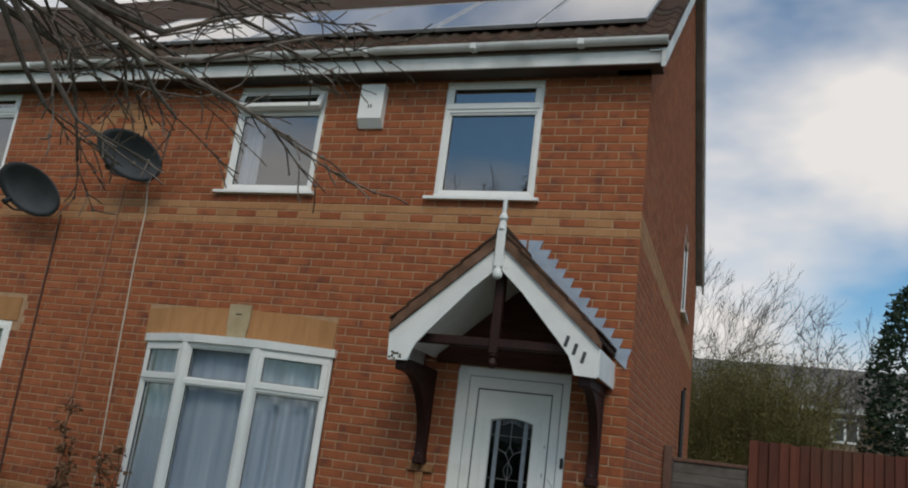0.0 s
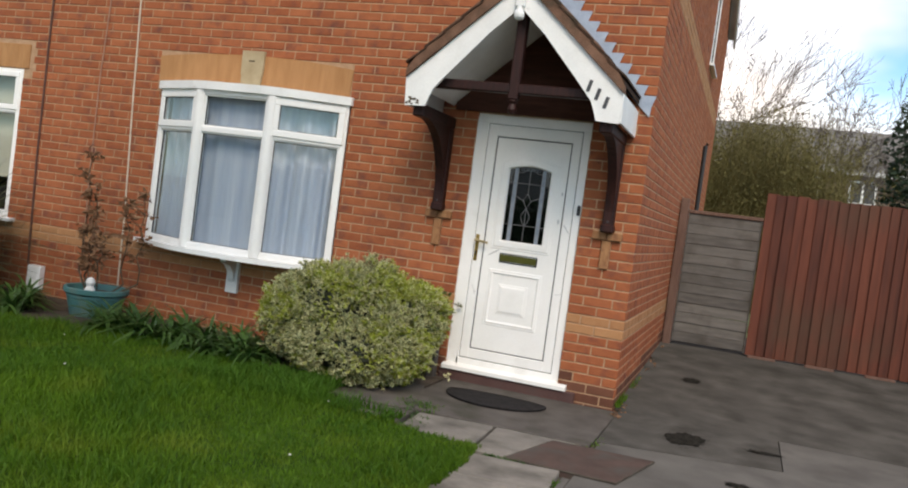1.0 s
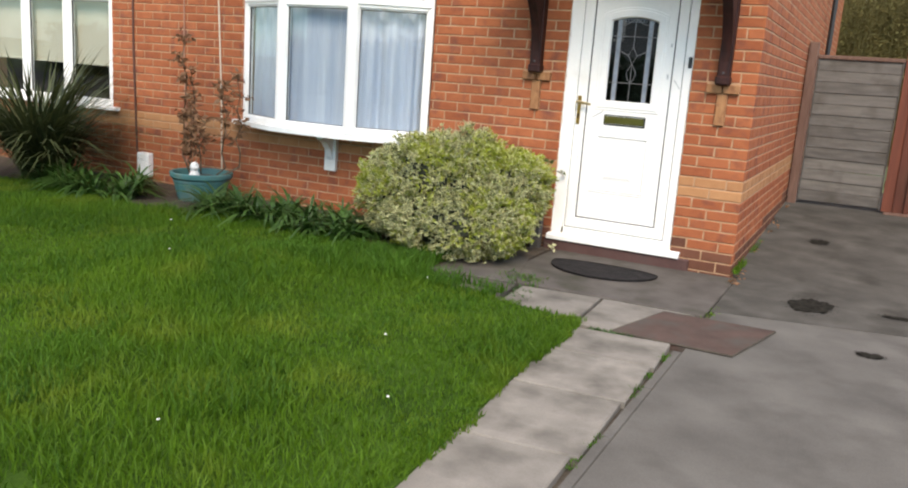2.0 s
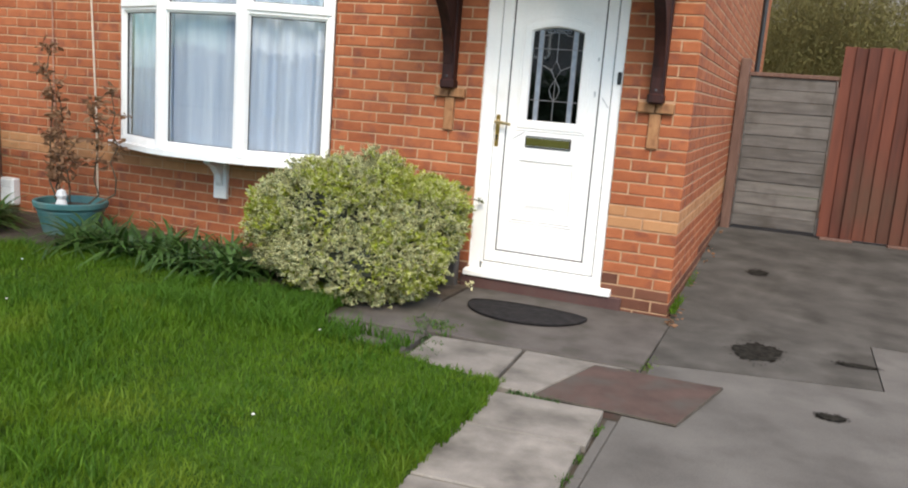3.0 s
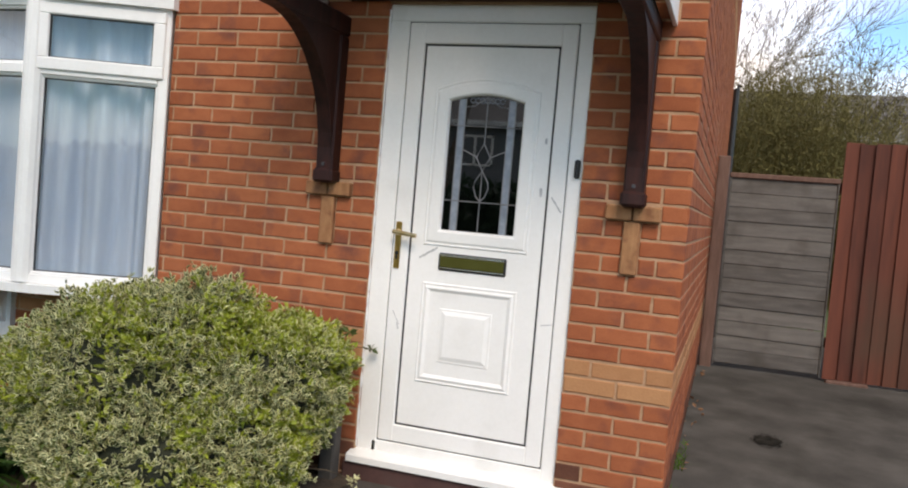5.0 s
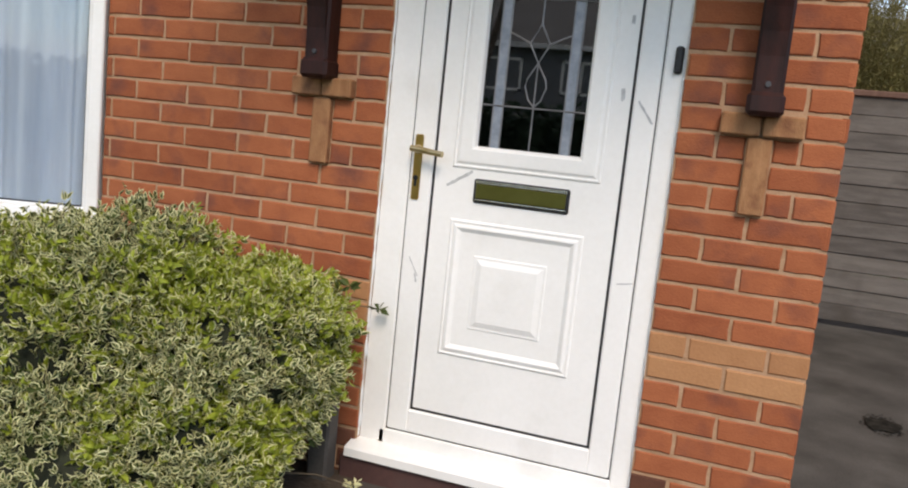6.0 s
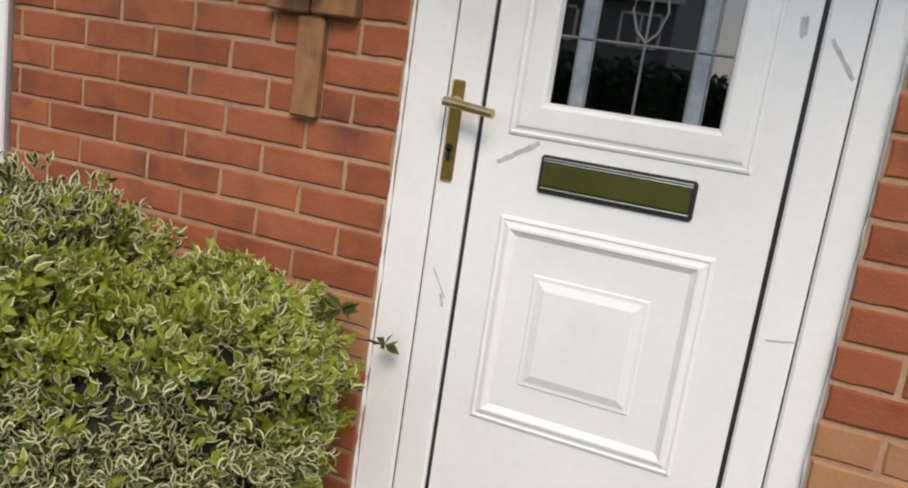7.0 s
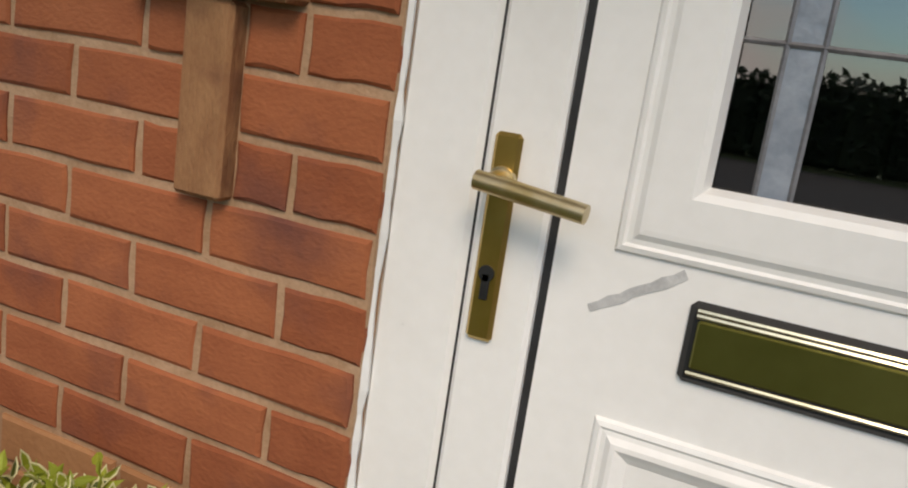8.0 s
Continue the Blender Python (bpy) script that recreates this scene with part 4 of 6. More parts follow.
sl = Shape()
sl.prism([(-0.052, 0.086), (0.05, 0.086), (0.05, 0.136), (0.03, 0.136), (-0.044, 0.12), (-0.052, 0.114)], -1.405, -0.374, Matrix(((0, 1, 0, 0), (1, 0, 0, 0), (0, 0, 1, 0), (0, 0, 0, 1))))
part("door_sill", sl, UPVC, door, "white projecting sill")
caulk = Shape()
for xa in (dx0 - 0.002, dx1 + 0.002):
    caulk.tube([(xa + rng.uniform(-0.002, 0.002), FY - 0.006, 0.14 + 0.03 * i) for i in range(68)], [0.007 + rng.uniform(-0.002, 0.002) for _ in range(68)], 6)
part("sealant", caulk, BARGE_PAINT, door, "white sealant bead")
bell = Shape()
bell.box(-0.485, -0.461, FY - 0.018, FY - 0.0005, 1.448, 1.528, 0.006)
bb = thing("door_bell", (-0.473, FY, 1.45), "small black plastic door bell on the frame", "door bell")
part("case", bell, BLACK_PLASTIC, bb)
btn = Shape()
btn.tube([(-0.473, FY - 0.017, 1.472), (-0.473, FY - 0.0205, 1.472)], 0.008, 14)
part("button", btn, BLACK_PLASTIC, bb)

# ---- porch ----
VERGE = surf("verge_mortar", (0.1, 0.055, 0.036), (0.25, 0.135, 0.092), 7, 90, 0.92, 0.05, 0.7, stain=(0.05, 0.04, 0.028), stain_scale=6, stain_at=(0.5, 0.75), spec=0.15)
# brown of the brick as it looks in the porch's shade
PORCH_SHADE = surf("porch_shade_brown", (0.05, 0.017, 0.011), (0.1, 0.037, 0.024), 4, 60, 0.8, 0.1, 0.3, stretch=(1, 4, 6), spec=0.2)
PC, PFRONT = -0.918, -0.75          # centre line and front face
APEX, PSL = 3.065, 0.907            # ridge line and pitch
porch = thing("porch_canopy", (PC, -0.35, 2.05), "gabled porch canopy with white bargeboards and dark wood brackets", "porch")


def slope(sgn, a, b, top, thick, y0, y1, mat, name, label=""):
    """A sheet along one roof slope from distance a to b out from the ridge line."""
    s = Shape()
    pts = []
    for y in (y0, y1):
        for d, h in ((a, top), (b, top), (b, top - thick), (a, top - thick)):
            pts.append((PC + sgn * d, y, APEX - PSL * d + h))
    s.add(pts, [(0, 1, 2, 3), (7, 6, 5, 4), (0, 4, 5, 1), (1, 5, 6, 2), (2, 6, 7, 3), (3, 7, 4, 0)])
    return part(name, s, mat, porch, label)


for sgn in (-1, 1):
    slope(sgn, 0.0, 0.795, 0.03, 0.03, PFRONT - 0.045, 0.005, ROOF_TILE, "roof_deck")
    # white lining on the left; dark wood on the right stands for shade
    lining = slope(sgn, 0.0, 0.69, -0.21, 0.015, PFRONT + 0.002, 0.004, BARGE_PAINT if sgn < 0 else DARK_WOOD, "lining_board", "white painted lining board" if sgn < 0 else "lining board coloured dark for the porch shade")
    for r in range(6):
        for c in range(4):
            s = Shape()
            d0, d1 = 0.02 + r * 0.128, 0.02 + r * 0.128 + 0.146
            y0 = PFRONT - 0.06 + c * 0.2
            lift = 0.056
            pts = [(PC + sgn * d, y, APEX - PSL * d + h) for y in (y0, y0 + 0.197) for d, h in ((d0, lift - 0.01), (d1, lift + 0.012), (d1, lift - 0.004), (d0, lift - 0.022))]
            s.add(pts, [(0, 1, 2, 3), (7, 6, 5, 4), (0, 4, 5, 1), (1, 5, 6, 2), (2, 6, 7, 3), (3, 7, 4, 0)])
            part("roof_tile", s, ROOF_TILE, porch)
    # bargeboard with a broad foot, and a moulding strip of brown tile edge above it
    b = Shape()
    ol = [(0.0, APEX - 0.055), (0.0, 2.835), (0.2, 2.65), (0.5, 2.315), (0.58, 2.22), (0.606, 2.16), (0.63, 2.09), (0.787, 2.082), (0.802, APEX - 0.055 - 0.802 * PSL)]
    ol = [(PC + sgn * x, z) for x, z in ol]
    b.prism(ol if sgn > 0 else ol[::-1], PFRONT - 0.025, PFRONT)
    part("bargeboard", b, BARGE_PAINT, porch, "white bargeboard with flaking paint at its foot")
    cap = Shape()
    edge_line = ((0, 0.07), (0.6, 0.072), (0.74, 0.045), (0.8, -0.005), (0.8, -0.05), (0, -0.058))
    cap.add([(PC + sgn * d, y, APEX - PSL * d + h) for y in (PFRONT - 0.05, PFRONT + 0.02) for d, h in edge_line],
            [tuple(range(6)), tuple(range(11, 5, -1))] + [(i, i + 6, (i + 1) % 6 + 6, (i + 1) % 6) for i in range(6)])
    part("verge_strip", cap, VERGE, porch, "brown mortar and tile verge")
    ret = Shape()
    xa, xb = sorted((PC + sgn * 0.8, PC + sgn * 0.782))
    ret.box(xa, xb, PFRONT, 0.003, 2.09, 2.29, 0.003)
    part("eaves_board", ret, BARGE_PAINT, porch)
    # stepped lead flashing, one tooth to each brick course
    for i in range(12):
        s = Shape()
        d, z = 0.92 - 0.0715 * i, 2.413 + 0.077 * i
        low = lambda q: APEX - PSL * q - 0.01
        pl = [(d - 0.125, low(d - 0.125)), (d - 0.035, low(d - 0.035)), (d - 0.028, z - 0.076), (d, z), (d - 0.125, z)]
        pl = [(PC + sgn * x, q) for x, q in pl]
        s.prism(pl if sgn > 0 else pl[::-1], -0.013 - 0.003 * (i % 2), -0.007 - 0.003 * (i % 2))
        part("lead_flashing", s, LEAD, porch, "blue-grey stepped lead")
ridge = Shape()
ridge.tube([(PC, PFRONT - 0.05, APEX + 0.045), (PC, 0.0, APEX + 0.045)], 0.05, 10)
part("ridge_tile", ridge, ROOF_TILE, porch)
fin = Shape()
fy = PFRONT - 0.045
fin.box(PC - 0.034, PC + 0.034, fy - 0.02, fy + 0.02, 2.83, 3.13, 0.006)
fin.lathe([(0.0, 3.36), (0.016, 3.355), (0.017, 3.25), (0.03, 3.225), (0.034, 3.205), (0.022, 3.185), (0.03, 3.15), (0.034, 3.12)], (PC, fy, 0), 14)
fin.lathe([(0.02, 2.84), (0.024, 2.81), (0.034, 2.795), (0.038, 2.775), (0.034, 2.755), (0.018, 2.74), (0.0, 2.737)], (PC, fy, 0), 14)
part("finial", fin, BARGE_PAINT, porch, "white turned finial with a ball")
tie = Shape()
ty = PFRONT + 0.06
tie.box(PC - 0.74, PC + 0.74, ty, ty + 0.07, 2.245, 2.315, 0.008)
part("collar_beam", tie, DARK_WOOD, porch, "dark stained beam")
king = Shape()
king.box(PC - 0.037, PC + 0.037, ty - 0.004, ty + 0.066, 2.2, 2.84, 0.008)
king.lathe([(0.03, 2.2), (0.036, 2.19), (0.022, 2.17), (0.03, 2.15), (0.035, 2.13), (0.024, 2.105), (0.0, 2.095)], (PC, ty + 0.03, 0), 12)
part("king_post", king, DARK_WOOD, porch, "dark stained post with a turned drop")
# added dark sheet, imitating the shaded brick above the door
panel = Shape()
panel.prism([(PC - 0.66, 2.183), (PC + 0.66, 2.183), (PC + 0.66, 2.25), (PC, 2.85), (PC - 0.66, 2.25)], -0.03, -0.005)
part("shade_panel", panel, PORCH_SHADE, porch, "dark brown sheet on the wall that stands for the porch shade")
for sgn in (-1, 1):
    x = PC + sgn * 0.697
    plate_ = Shape()
    plate_.box(x - 0.045, x + 0.045, PFRONT + 0.03, 0.0, 2.02, 2.11, 0.008)
    part("wall_plate", plate_, DARK_WOOD, porch)
    post = Shape()
    post.box(x - 0.042, x + 0.042, -0.088, 0.0, 1.37, 2.02, 0.01)
    post.box(x - 0.05, x + 0.05, -0.1, 0.0, 1.345, 1.41, 0.012)
    bk = part("bracket_post", post, DARK_WOOD, porch)
    bolt = Shape()
    bolt.tube([(x, -0.094, 1.43), (x, -0.085, 1.43)], 0.008, 10)
    part("bolt", bolt, DISH, bk)
    # curved brace from the post out to the front of the wall plate
    br = Shape()
    n = 14
    pts = []
    for i in range(n + 1):
        u = i / n
        a = u * math.pi / 2
        yo, zo = -0.088 - 0.52 * (1 - math.cos(a)), 1.44 + 0.58 * math.sin(a)
        pts.append(((yo, zo), (-0.07, min(2.021, zo + 0.02))))
    v = [(x + sx, y, z) for (o, i_) in pts for (y, z) in (o, i_) for sx in (-0.034, 0.034)]
    f = []
    for i in range(n):
        a, b = i * 4, i * 4 + 4
        f += [(a, a + 1, b + 1, b), (a + 2, b + 2, b + 3, a + 3), (a, b, b + 2, a + 2), (a + 1, a + 3, b + 3, b + 1)]
    br.add(v, f + [(0, 2, 3, 1), (n * 4, n * 4 + 1, n * 4 + 3, n * 4 + 2)])
    part("curved_brace", br, DARK_WOOD, bk)
rp = random.Random(31)
for i in range(9):          # bare wood where paint has flaked from the foot
    x, z, w, h = PC - 0.775 + rp.uniform(0, 0.12), 2.095 + rp.uniform(0, 0.05), rp.uniform(0.008, 0.022), rp.uniform(0.005, 0.014)
    s = Shape()
    s.add([(x + w * rp.uniform(0.6, 1.2) * math.cos(0.785 * k), PFRONT - 0.0262, z + h * rp.uniform(0.6, 1.2) * math.sin(0.785 * k)) for k in range(8)], [tuple(range(8))])
    part("flaked_paint", s, TWIG, porch, "bare grey wood showing through")
for i in range(3):          # house number, left as plain bars
    s = Shape()
    m = Matrix.Translation((PC + 0.559 + 0.0635 * i, PFRONT - 0.028, 2.322 - 0.0525 * i)) @ pose(0, 0, 0, 0, 14, 0)
    s.box(-0.013, 0.013, -0.003, 0.004, -0.041, 0.041, 0.004, m)
    part("number_bar", s, DISH, porch, "dark grey bar")

# brick corbels under the brackets
for x in (PC - 0.697, PC + 0.697):
    cb = thing("corbel", (x, 0, 1.06), "buff brick corbel in a T shape under the porch bracket", "corbel", "corbels of the porch")
    for x0, x1 in ((x - 0.112, x - 0.003), (x + 0.003, x + 0.112)):
        s = Shape()
        s.box(x0, x1, -0.034, 0.02, 1.29, 1.352, 0.005)
        part("brick", s, CORBEL_BRICK, cb)
    s = Shape()
    s.box(x - 0.034, x + 0.034, -0.022, 0.02, 1.066, 1.286, 0.005)
    part("brick", s, CORBEL_BRICK, cb)

# lintel of soldier bricks over the bow window, with a keystone
lintel = thing("arched_lintel", (-3.53, 0, 2.2), "buff brick arched lintel with a keystone over the bow window", "lintel")


def arch_z(x, z, bulge):
    return z + bulge * (1 - ((x + 3.56) / 1.02) ** 2)


def soldier(x0, x1, lean0, lean1, label=""):
    s = Shape()
    ol = [(x0, arch_z(x0, 2.205, 0.03)), (x1, arch_z(x1, 2.205, 0.03)), (x1 + lean1, arch_z(x1, 2.435, 0.065)), (x0 + lean0, arch_z(x0, 2.435, 0.065))]
    s.prism(ol, -0.006, 0.03)
    return part("voussoir", s, LINTEL_BRICK, lintel)


LN = 26
edge = [-4.555 + 1.985 * i / LN for i in range(LN + 1)]
for a, b in zip(edge, edge[1:]):
    if a > -3.67 and b < -3.44:
        continue
    soldier(a + 0.0004, b - 0.0004, (a + 3.56) * 0.015, (b + 3.56) * 0.015)
ks = Shape()
ks.prism([(-3.652, 2.225), (-3.452, 2.225), (-3.45, 2.315), (-3.442, 2.32), (-3.438, 2.538), (-3.668, 2.538), (-3.664, 2.32), (-3.656, 2.315)], -0.03, 0.02)
kst = part("keystone", ks, KEYSTONE, lintel, "plain buff keystone")
kb = Shape()
kb.box(-3.59, -3.53, -0.033, -0.028, 2.44, 2.452)
part("date_bar", kb, TWIG, kst, "small dark mark")
lint2 = thing("arched_lintel", (-7.2, 0, 2.2), "buff brick lintel over the next house's window", "lintel")
for i in range(27):
    s = Shape()
    s.box(-8.22 + 0.0765 * i, -8.22 + 0.0765 * i + 0.0757, -0.006, 0.03, 2.21, 2.45, 0.002)
    part("voussoir", s, LINTEL_BRICK, lint2)

# ---- things on the front wall ----
def satellite_dish(x, z, aim, w, h, label):
    t = thing("satellite_dish", (x, 0, z), label, "satellite dish", "dishes on the wall")
    m = Matrix.Translation((x, -0.26, z)) @ pose(0, 0, 0, 24, 20, aim)
    s = Shape()
    rings, sides = 6, 28
    pts = []
    for face in (0, 1):
        for r in range(rings + 1):
            u = r / rings
            for j in range(sides):
                a = 2 * math.pi * j / sides
                pts.append(m @ Vector((w * u * math.cos(a), -0.07 + 0.09 * (1 - u * u) + 0.006 * face, h * u * math.sin(a))))
    f = []
    o = (rings + 1) * sides
    for r in range(rings):
        for j in range(sides):
            q = (r * sides + j, r * sides + (j + 1) % sides, (r + 1) * sides + (j + 1) % sides, (r + 1) * sides + j)
            f += [q, tuple(o + i for i in q[::-1])]
    f += [(rings * sides + j, rings * sides + (j + 1) % sides, o + rings * sides + (j + 1) % sides, o + rings * sides + j) for j in range(sides)]
    s.add(pts, f)
    part("dish", s, DISH, t, smooth=True)
    arm = Shape()
    tip = m @ Vector((0, -0.34, -0.12))
    arm.tube([m @ Vector((0, 0.0, -h)), m @ Vector((0, -0.2, -h * 0.85)), tip], 0.011, 6)
    part("feed_arm", arm, DISH, t)
    lnb = Shape()
    lnb.tube([tip, m @ Vector((0, -0.27, -0.09))], [0.032, 0.024], 10)
    part("receiver", lnb, BLACK_PLASTIC, t)
    mt = Shape()
    mt.tube([(x, 0.004, z - 0.12), (x, -0.13, z - 0.1), (x, -0.2, z + 0.02)], 0.018, 8)
    mt.box(x - 0.05, x + 0.05, -0.012, 0.003, z - 0.2, z - 0.04, 0.003)
    part("wall_mount", mt, METAL_GREY, t)


satellite_dish(-6.1, 3.54, 8, 0.42, 0.25, "dark grey satellite dish on the wall of the next house")
satellite_dish(-4.95, 3.915, 12, 0.39, 0.235, "dark grey satellite dish with a white cable below it")


def cable(points, r, mat, label):
    s = Shape()
    s.tube(points, r, 6)
    tagged(part("cable", s, mat), label, "cable", "cables on the wall")


cable([(-5.93, -0.01, 3.35), (-5.925, -0.008, 2.4), (-5.915, -0.008, 1.3), (-5.875, -0.008, 0.3), (-5.8, -0.02, 0.2)], 0.011, CABLE_BROWN, "dark brown cable running down the wall to a white box")
cable([(-5.2, -0.008, 3.75), (-5.22, -0.008, 3.0), (-5.25, -0.008, 2.2), (-5.24, -0.008, 1.2), (-5.2, -0.008, 0.2)], 0.007, CABLE_PALE, "faded thin cable running down the brick wall")
cable([(-4.88, -0.06, 3.72), (-4.87, -0.008, 3.4), (-4.87, -0.008, 2.9), (-4.83, -0.008, 2.0), (-4.77, -0.008, 0.9), (-4.75, -0.01, 0.1)], 0.008, CABLE_WHITE, "white cable running down the brick wall")

ab = thing("alarm_box", (-2.52, 0, 4.3), "white burglar alarm box with a slanted base on the wall", "alarm box")
s = Shape()
s.add([(x, y, z) for x in (-2.66, -2.42) for y, z in ((0.0, 4.7), (-0.085, 4.7), (-0.085, 4.36), (-0.02, 4.28), (0.0, 4.28))],
      [(0, 1, 2, 3, 4), (9, 8, 7, 6, 5), (0, 5, 6, 1), (1, 6, 7, 2), (2, 7, 8, 3), (3, 8, 9, 4), (4, 9, 5, 0)])
part("case", s, UPVC, ab)
for x in (-2.56, -2.535):
    s = Shape()
    s.box(x - 0.006, x + 0.006, -0.0875, -0.083, 4.46, 4.495)
    part("lamp", s, DISH, ab)

mb = thing("cable_box", (-5.73, 0, 0.0), "white plastic cable box low on the wall", "cable box")
s = Shape()
s.box(-5.81, -5.65, -0.08, 0.003, 0.05, 0.29, 0.012)
part("case", s, UPVC, mb)
s = Shape()
s.box(-5.795, -5.665, -0.086, -0.078, 0.075, 0.275, 0.006)
part("cover", s, UPVC, mb)

# ---- plant pot and its shrub ----
pot = thing("plant_pot", (-4.62, -0.42, 0.0), "round teal plastic plant pot with a rolled rim", "plant pot")
s = Shape()
s.lathe([(0.0, -0.03), (0.19, -0.03), (0.2, -0.01), (0.245, 0.17), (0.25, 0.175), (0.25, 0.195), (0.262, 0.2), (0.275, 0.215), (0.278, 0.25), (0.268, 0.258), (0.25, 0.252), (0.24, 0.2), (0.235, 0.19), (0.0, 0.19)], (-4.62, -0.42, 0), 40)
part("body", s, TEAL, pot, smooth=False)
s = Shape()
s.lathe([(0.24, 0.2), (0.15, 0.215), (0.0, 0.22)], (-4.62, -0.42, 0), 24)
part("soil", s, SOIL, pot)


def leaf_cloud(shape, points, size, r, flat=0.6, slot=0, aspect=0.5):
    """Small bent leaves of four corners at the points."""
    for p in points:
        d = Vector((r.gauss(0, 1), r.gauss(0, 1), r.gauss(0, 1) * flat)).normalized()
        w = d.cross(Vector((r.gauss(0, 1), r.gauss(0, 1), r.gauss(0, 1)))).normalized()
        ln = size * r.uniform(0.6, 1.3)
        q = Vector(p)
        up = d.cross(w) * ln * 0.12
        shape.add([q, q + d * ln * 0.5 + w * ln * aspect * 0.5 + up, q + d * ln, q + d * ln * 0.5 - w * ln * aspect * 0.5 + up], [(0, 1, 2, 3)], slot)


shrub = thing("dry_shrub", (-4.62, -0.42, 0.2), "thin half-dead shrub with reddish brown leaves in the pot", "shrub")
r2 = random.Random(21)
stems, leaves = Shape(), []
for bx, by, hz in ((-4.86, -0.4, 1.22), (-4.78, -0.38, 0.95), (-4.38, -0.38, 0.84), (-4.6, -0.45, 0.5), (-4.3, -0.3, 0.88), (-4.75, -0.45, 0.5)):
    p = [Vector((-4.62 + (bx + 4.62) * 0.5, -0.42, 0.2))]
    for i in range(7):
        u = (i + 1) / 7
        p.append(Vector((bx + r2.uniform(-0.03, 0.03), by + r2.uniform(-0.03, 0.03), 0.2 + hz * u)))
        if i > 1:
            for _ in range(2):
                q = p[-1] + Vector((r2.uniform(-0.1, 0.1), r2.uniform(-0.1, 0.06), r2.uniform(-0.02, 0.1)))
                stems.tube([p[-1], q], [0.004, 0.002], 4)
                leaves += [q.lerp(p[-1], r2.random()) + Vector((r2.gauss(0, 0.02), r2.gauss(0, 0.02), r2.gauss(0, 0.02))) for _ in range(9)]
    stems.tube(p, [0.009 - 0.0008 * i for i in range(8)], 5)
part("stemwork", stems, TWIG, shrub)
lv_ = Shape()
leaf_cloud(lv_, leaves, 0.07, r2)
part("foliage", lv_, DRY_LEAF, shrub, kind="stuff")
orn = thing("garden_ornament", (-4.58, -0.56, 0.2), "small white stone ornament at the rim of the pot", "ornament")
s = Shape()
s.lathe([(0.0, 0.2), (0.04, 0.2), (0.045, 0.24), (0.03, 0.28), (0.042, 0.31), (0.03, 0.345), (0.0, 0.36)], (-4.58, -0.55, 0), 10)
part("body", s, WHITE_STONE, orn)

# ---- the round variegated bush ----
bush = thing("variegated_bush", (-1.95, -0.66, 0.0), "clipped round euonymus bush with cream-edged green leaves", "bush")
r3 = random.Random(5)
BLOBS = [((-2.06, -0.58, 0.425), (0.68, 0.52, 0.46)), ((-1.6, -0.42, 0.45), (0.31, 0.42, 0.33)), ((-1.9, -0.5, 0.575), (0.31, 0.38, 0.36)), ((-2.4, -0.58, 0.36), (0.36, 0.42, 0.34)), ((-1.84, -0.83, 0.24), (0.6, 0.38, 0.26)), ((-1.6, -0.23, 0.545), (0.28, 0.24, 0.235)), ((-1.6, -0.7, 0.27), (0.32, 0.36, 0.28))]


def in_bush(p):
    return min(math.sqrt(sum(((p[i] - c[i]) / s_[i]) ** 2 for i in range(3))) for c, s_ in BLOBS)


tips = []
while len(tips) < 15500:
    c, s_ = BLOBS[r3.choices(range(7), (5, 2.6, 2.2, 1.5, 2.6, 1.4, 1.6))[0]]
    d = Vector((r3.gauss(0, 1), r3.gauss(0, 1), r3.gauss(0, 1))).normalized()
    k = 0.975 + 0.1 * noise.noise(Vector(d) * 4 + Vector(c)) + 0.17 * noise.noise(Vector(d) * 10 + Vector(c))
    k *= 1 - abs(r3.gauss(0, 0.125)) + (0.07 * r3.random() if r3.random() < 0.06 else 0)
    p = Vector((c[0] + s_[0] * d.x * k, c[1] + s_[1] * d.y * k, c[2] + s_[2] * d.z * k))
    if p.z > 0.015 and p.y < -0.03 and in_bush(p) > 0.7 and (noise.noise(p * 9.5 + Vector((3, 1, 7))) < 0.2 or in_bush(p) < 0.78):
        tips.append((p, d))
fol = Shape()


def small_leaf(p, out, ln, wd, core_slot, rim_slot, kk):
    """A pointed, slightly cupped leaf: a middle field and a margin of another colour."""
    w = out.cross(Vector((r3.gauss(0, 1), r3.gauss(0, 1), r3.gauss(0, 1)))).normalized()
    cup = out.cross(w) * wd * 0.6
    m1, m2 = p + out * ln * 0.32, p + out * ln * 0.64
    k0 = len(fol.v)
    fol.add([p, m1 + w * wd + cup, m2 + w * wd * 0.85 + cup, p + out * ln, m2 - w * wd * 0.85 + cup, m1 - w * wd + cup,
             p + out * ln * 0.1, m1 + w * wd * kk + cup * 0.6, m2 + w * wd * kk * 0.75 + cup * 0.6, p + out * ln * 0.88, m2 - w * wd * kk * 0.75 + cup * 0.6, m1 - w * wd * kk + cup * 0.6],
            [(6, 7, 8, 9, 10, 11)], core_slot)
    fol.f += [(k0 + i, k0 + (i + 1) % 6, k0 + 6 + (i + 1) % 6, k0 + 6 + i) for i in range(6)]
    fol.m += [rim_slot] * 6


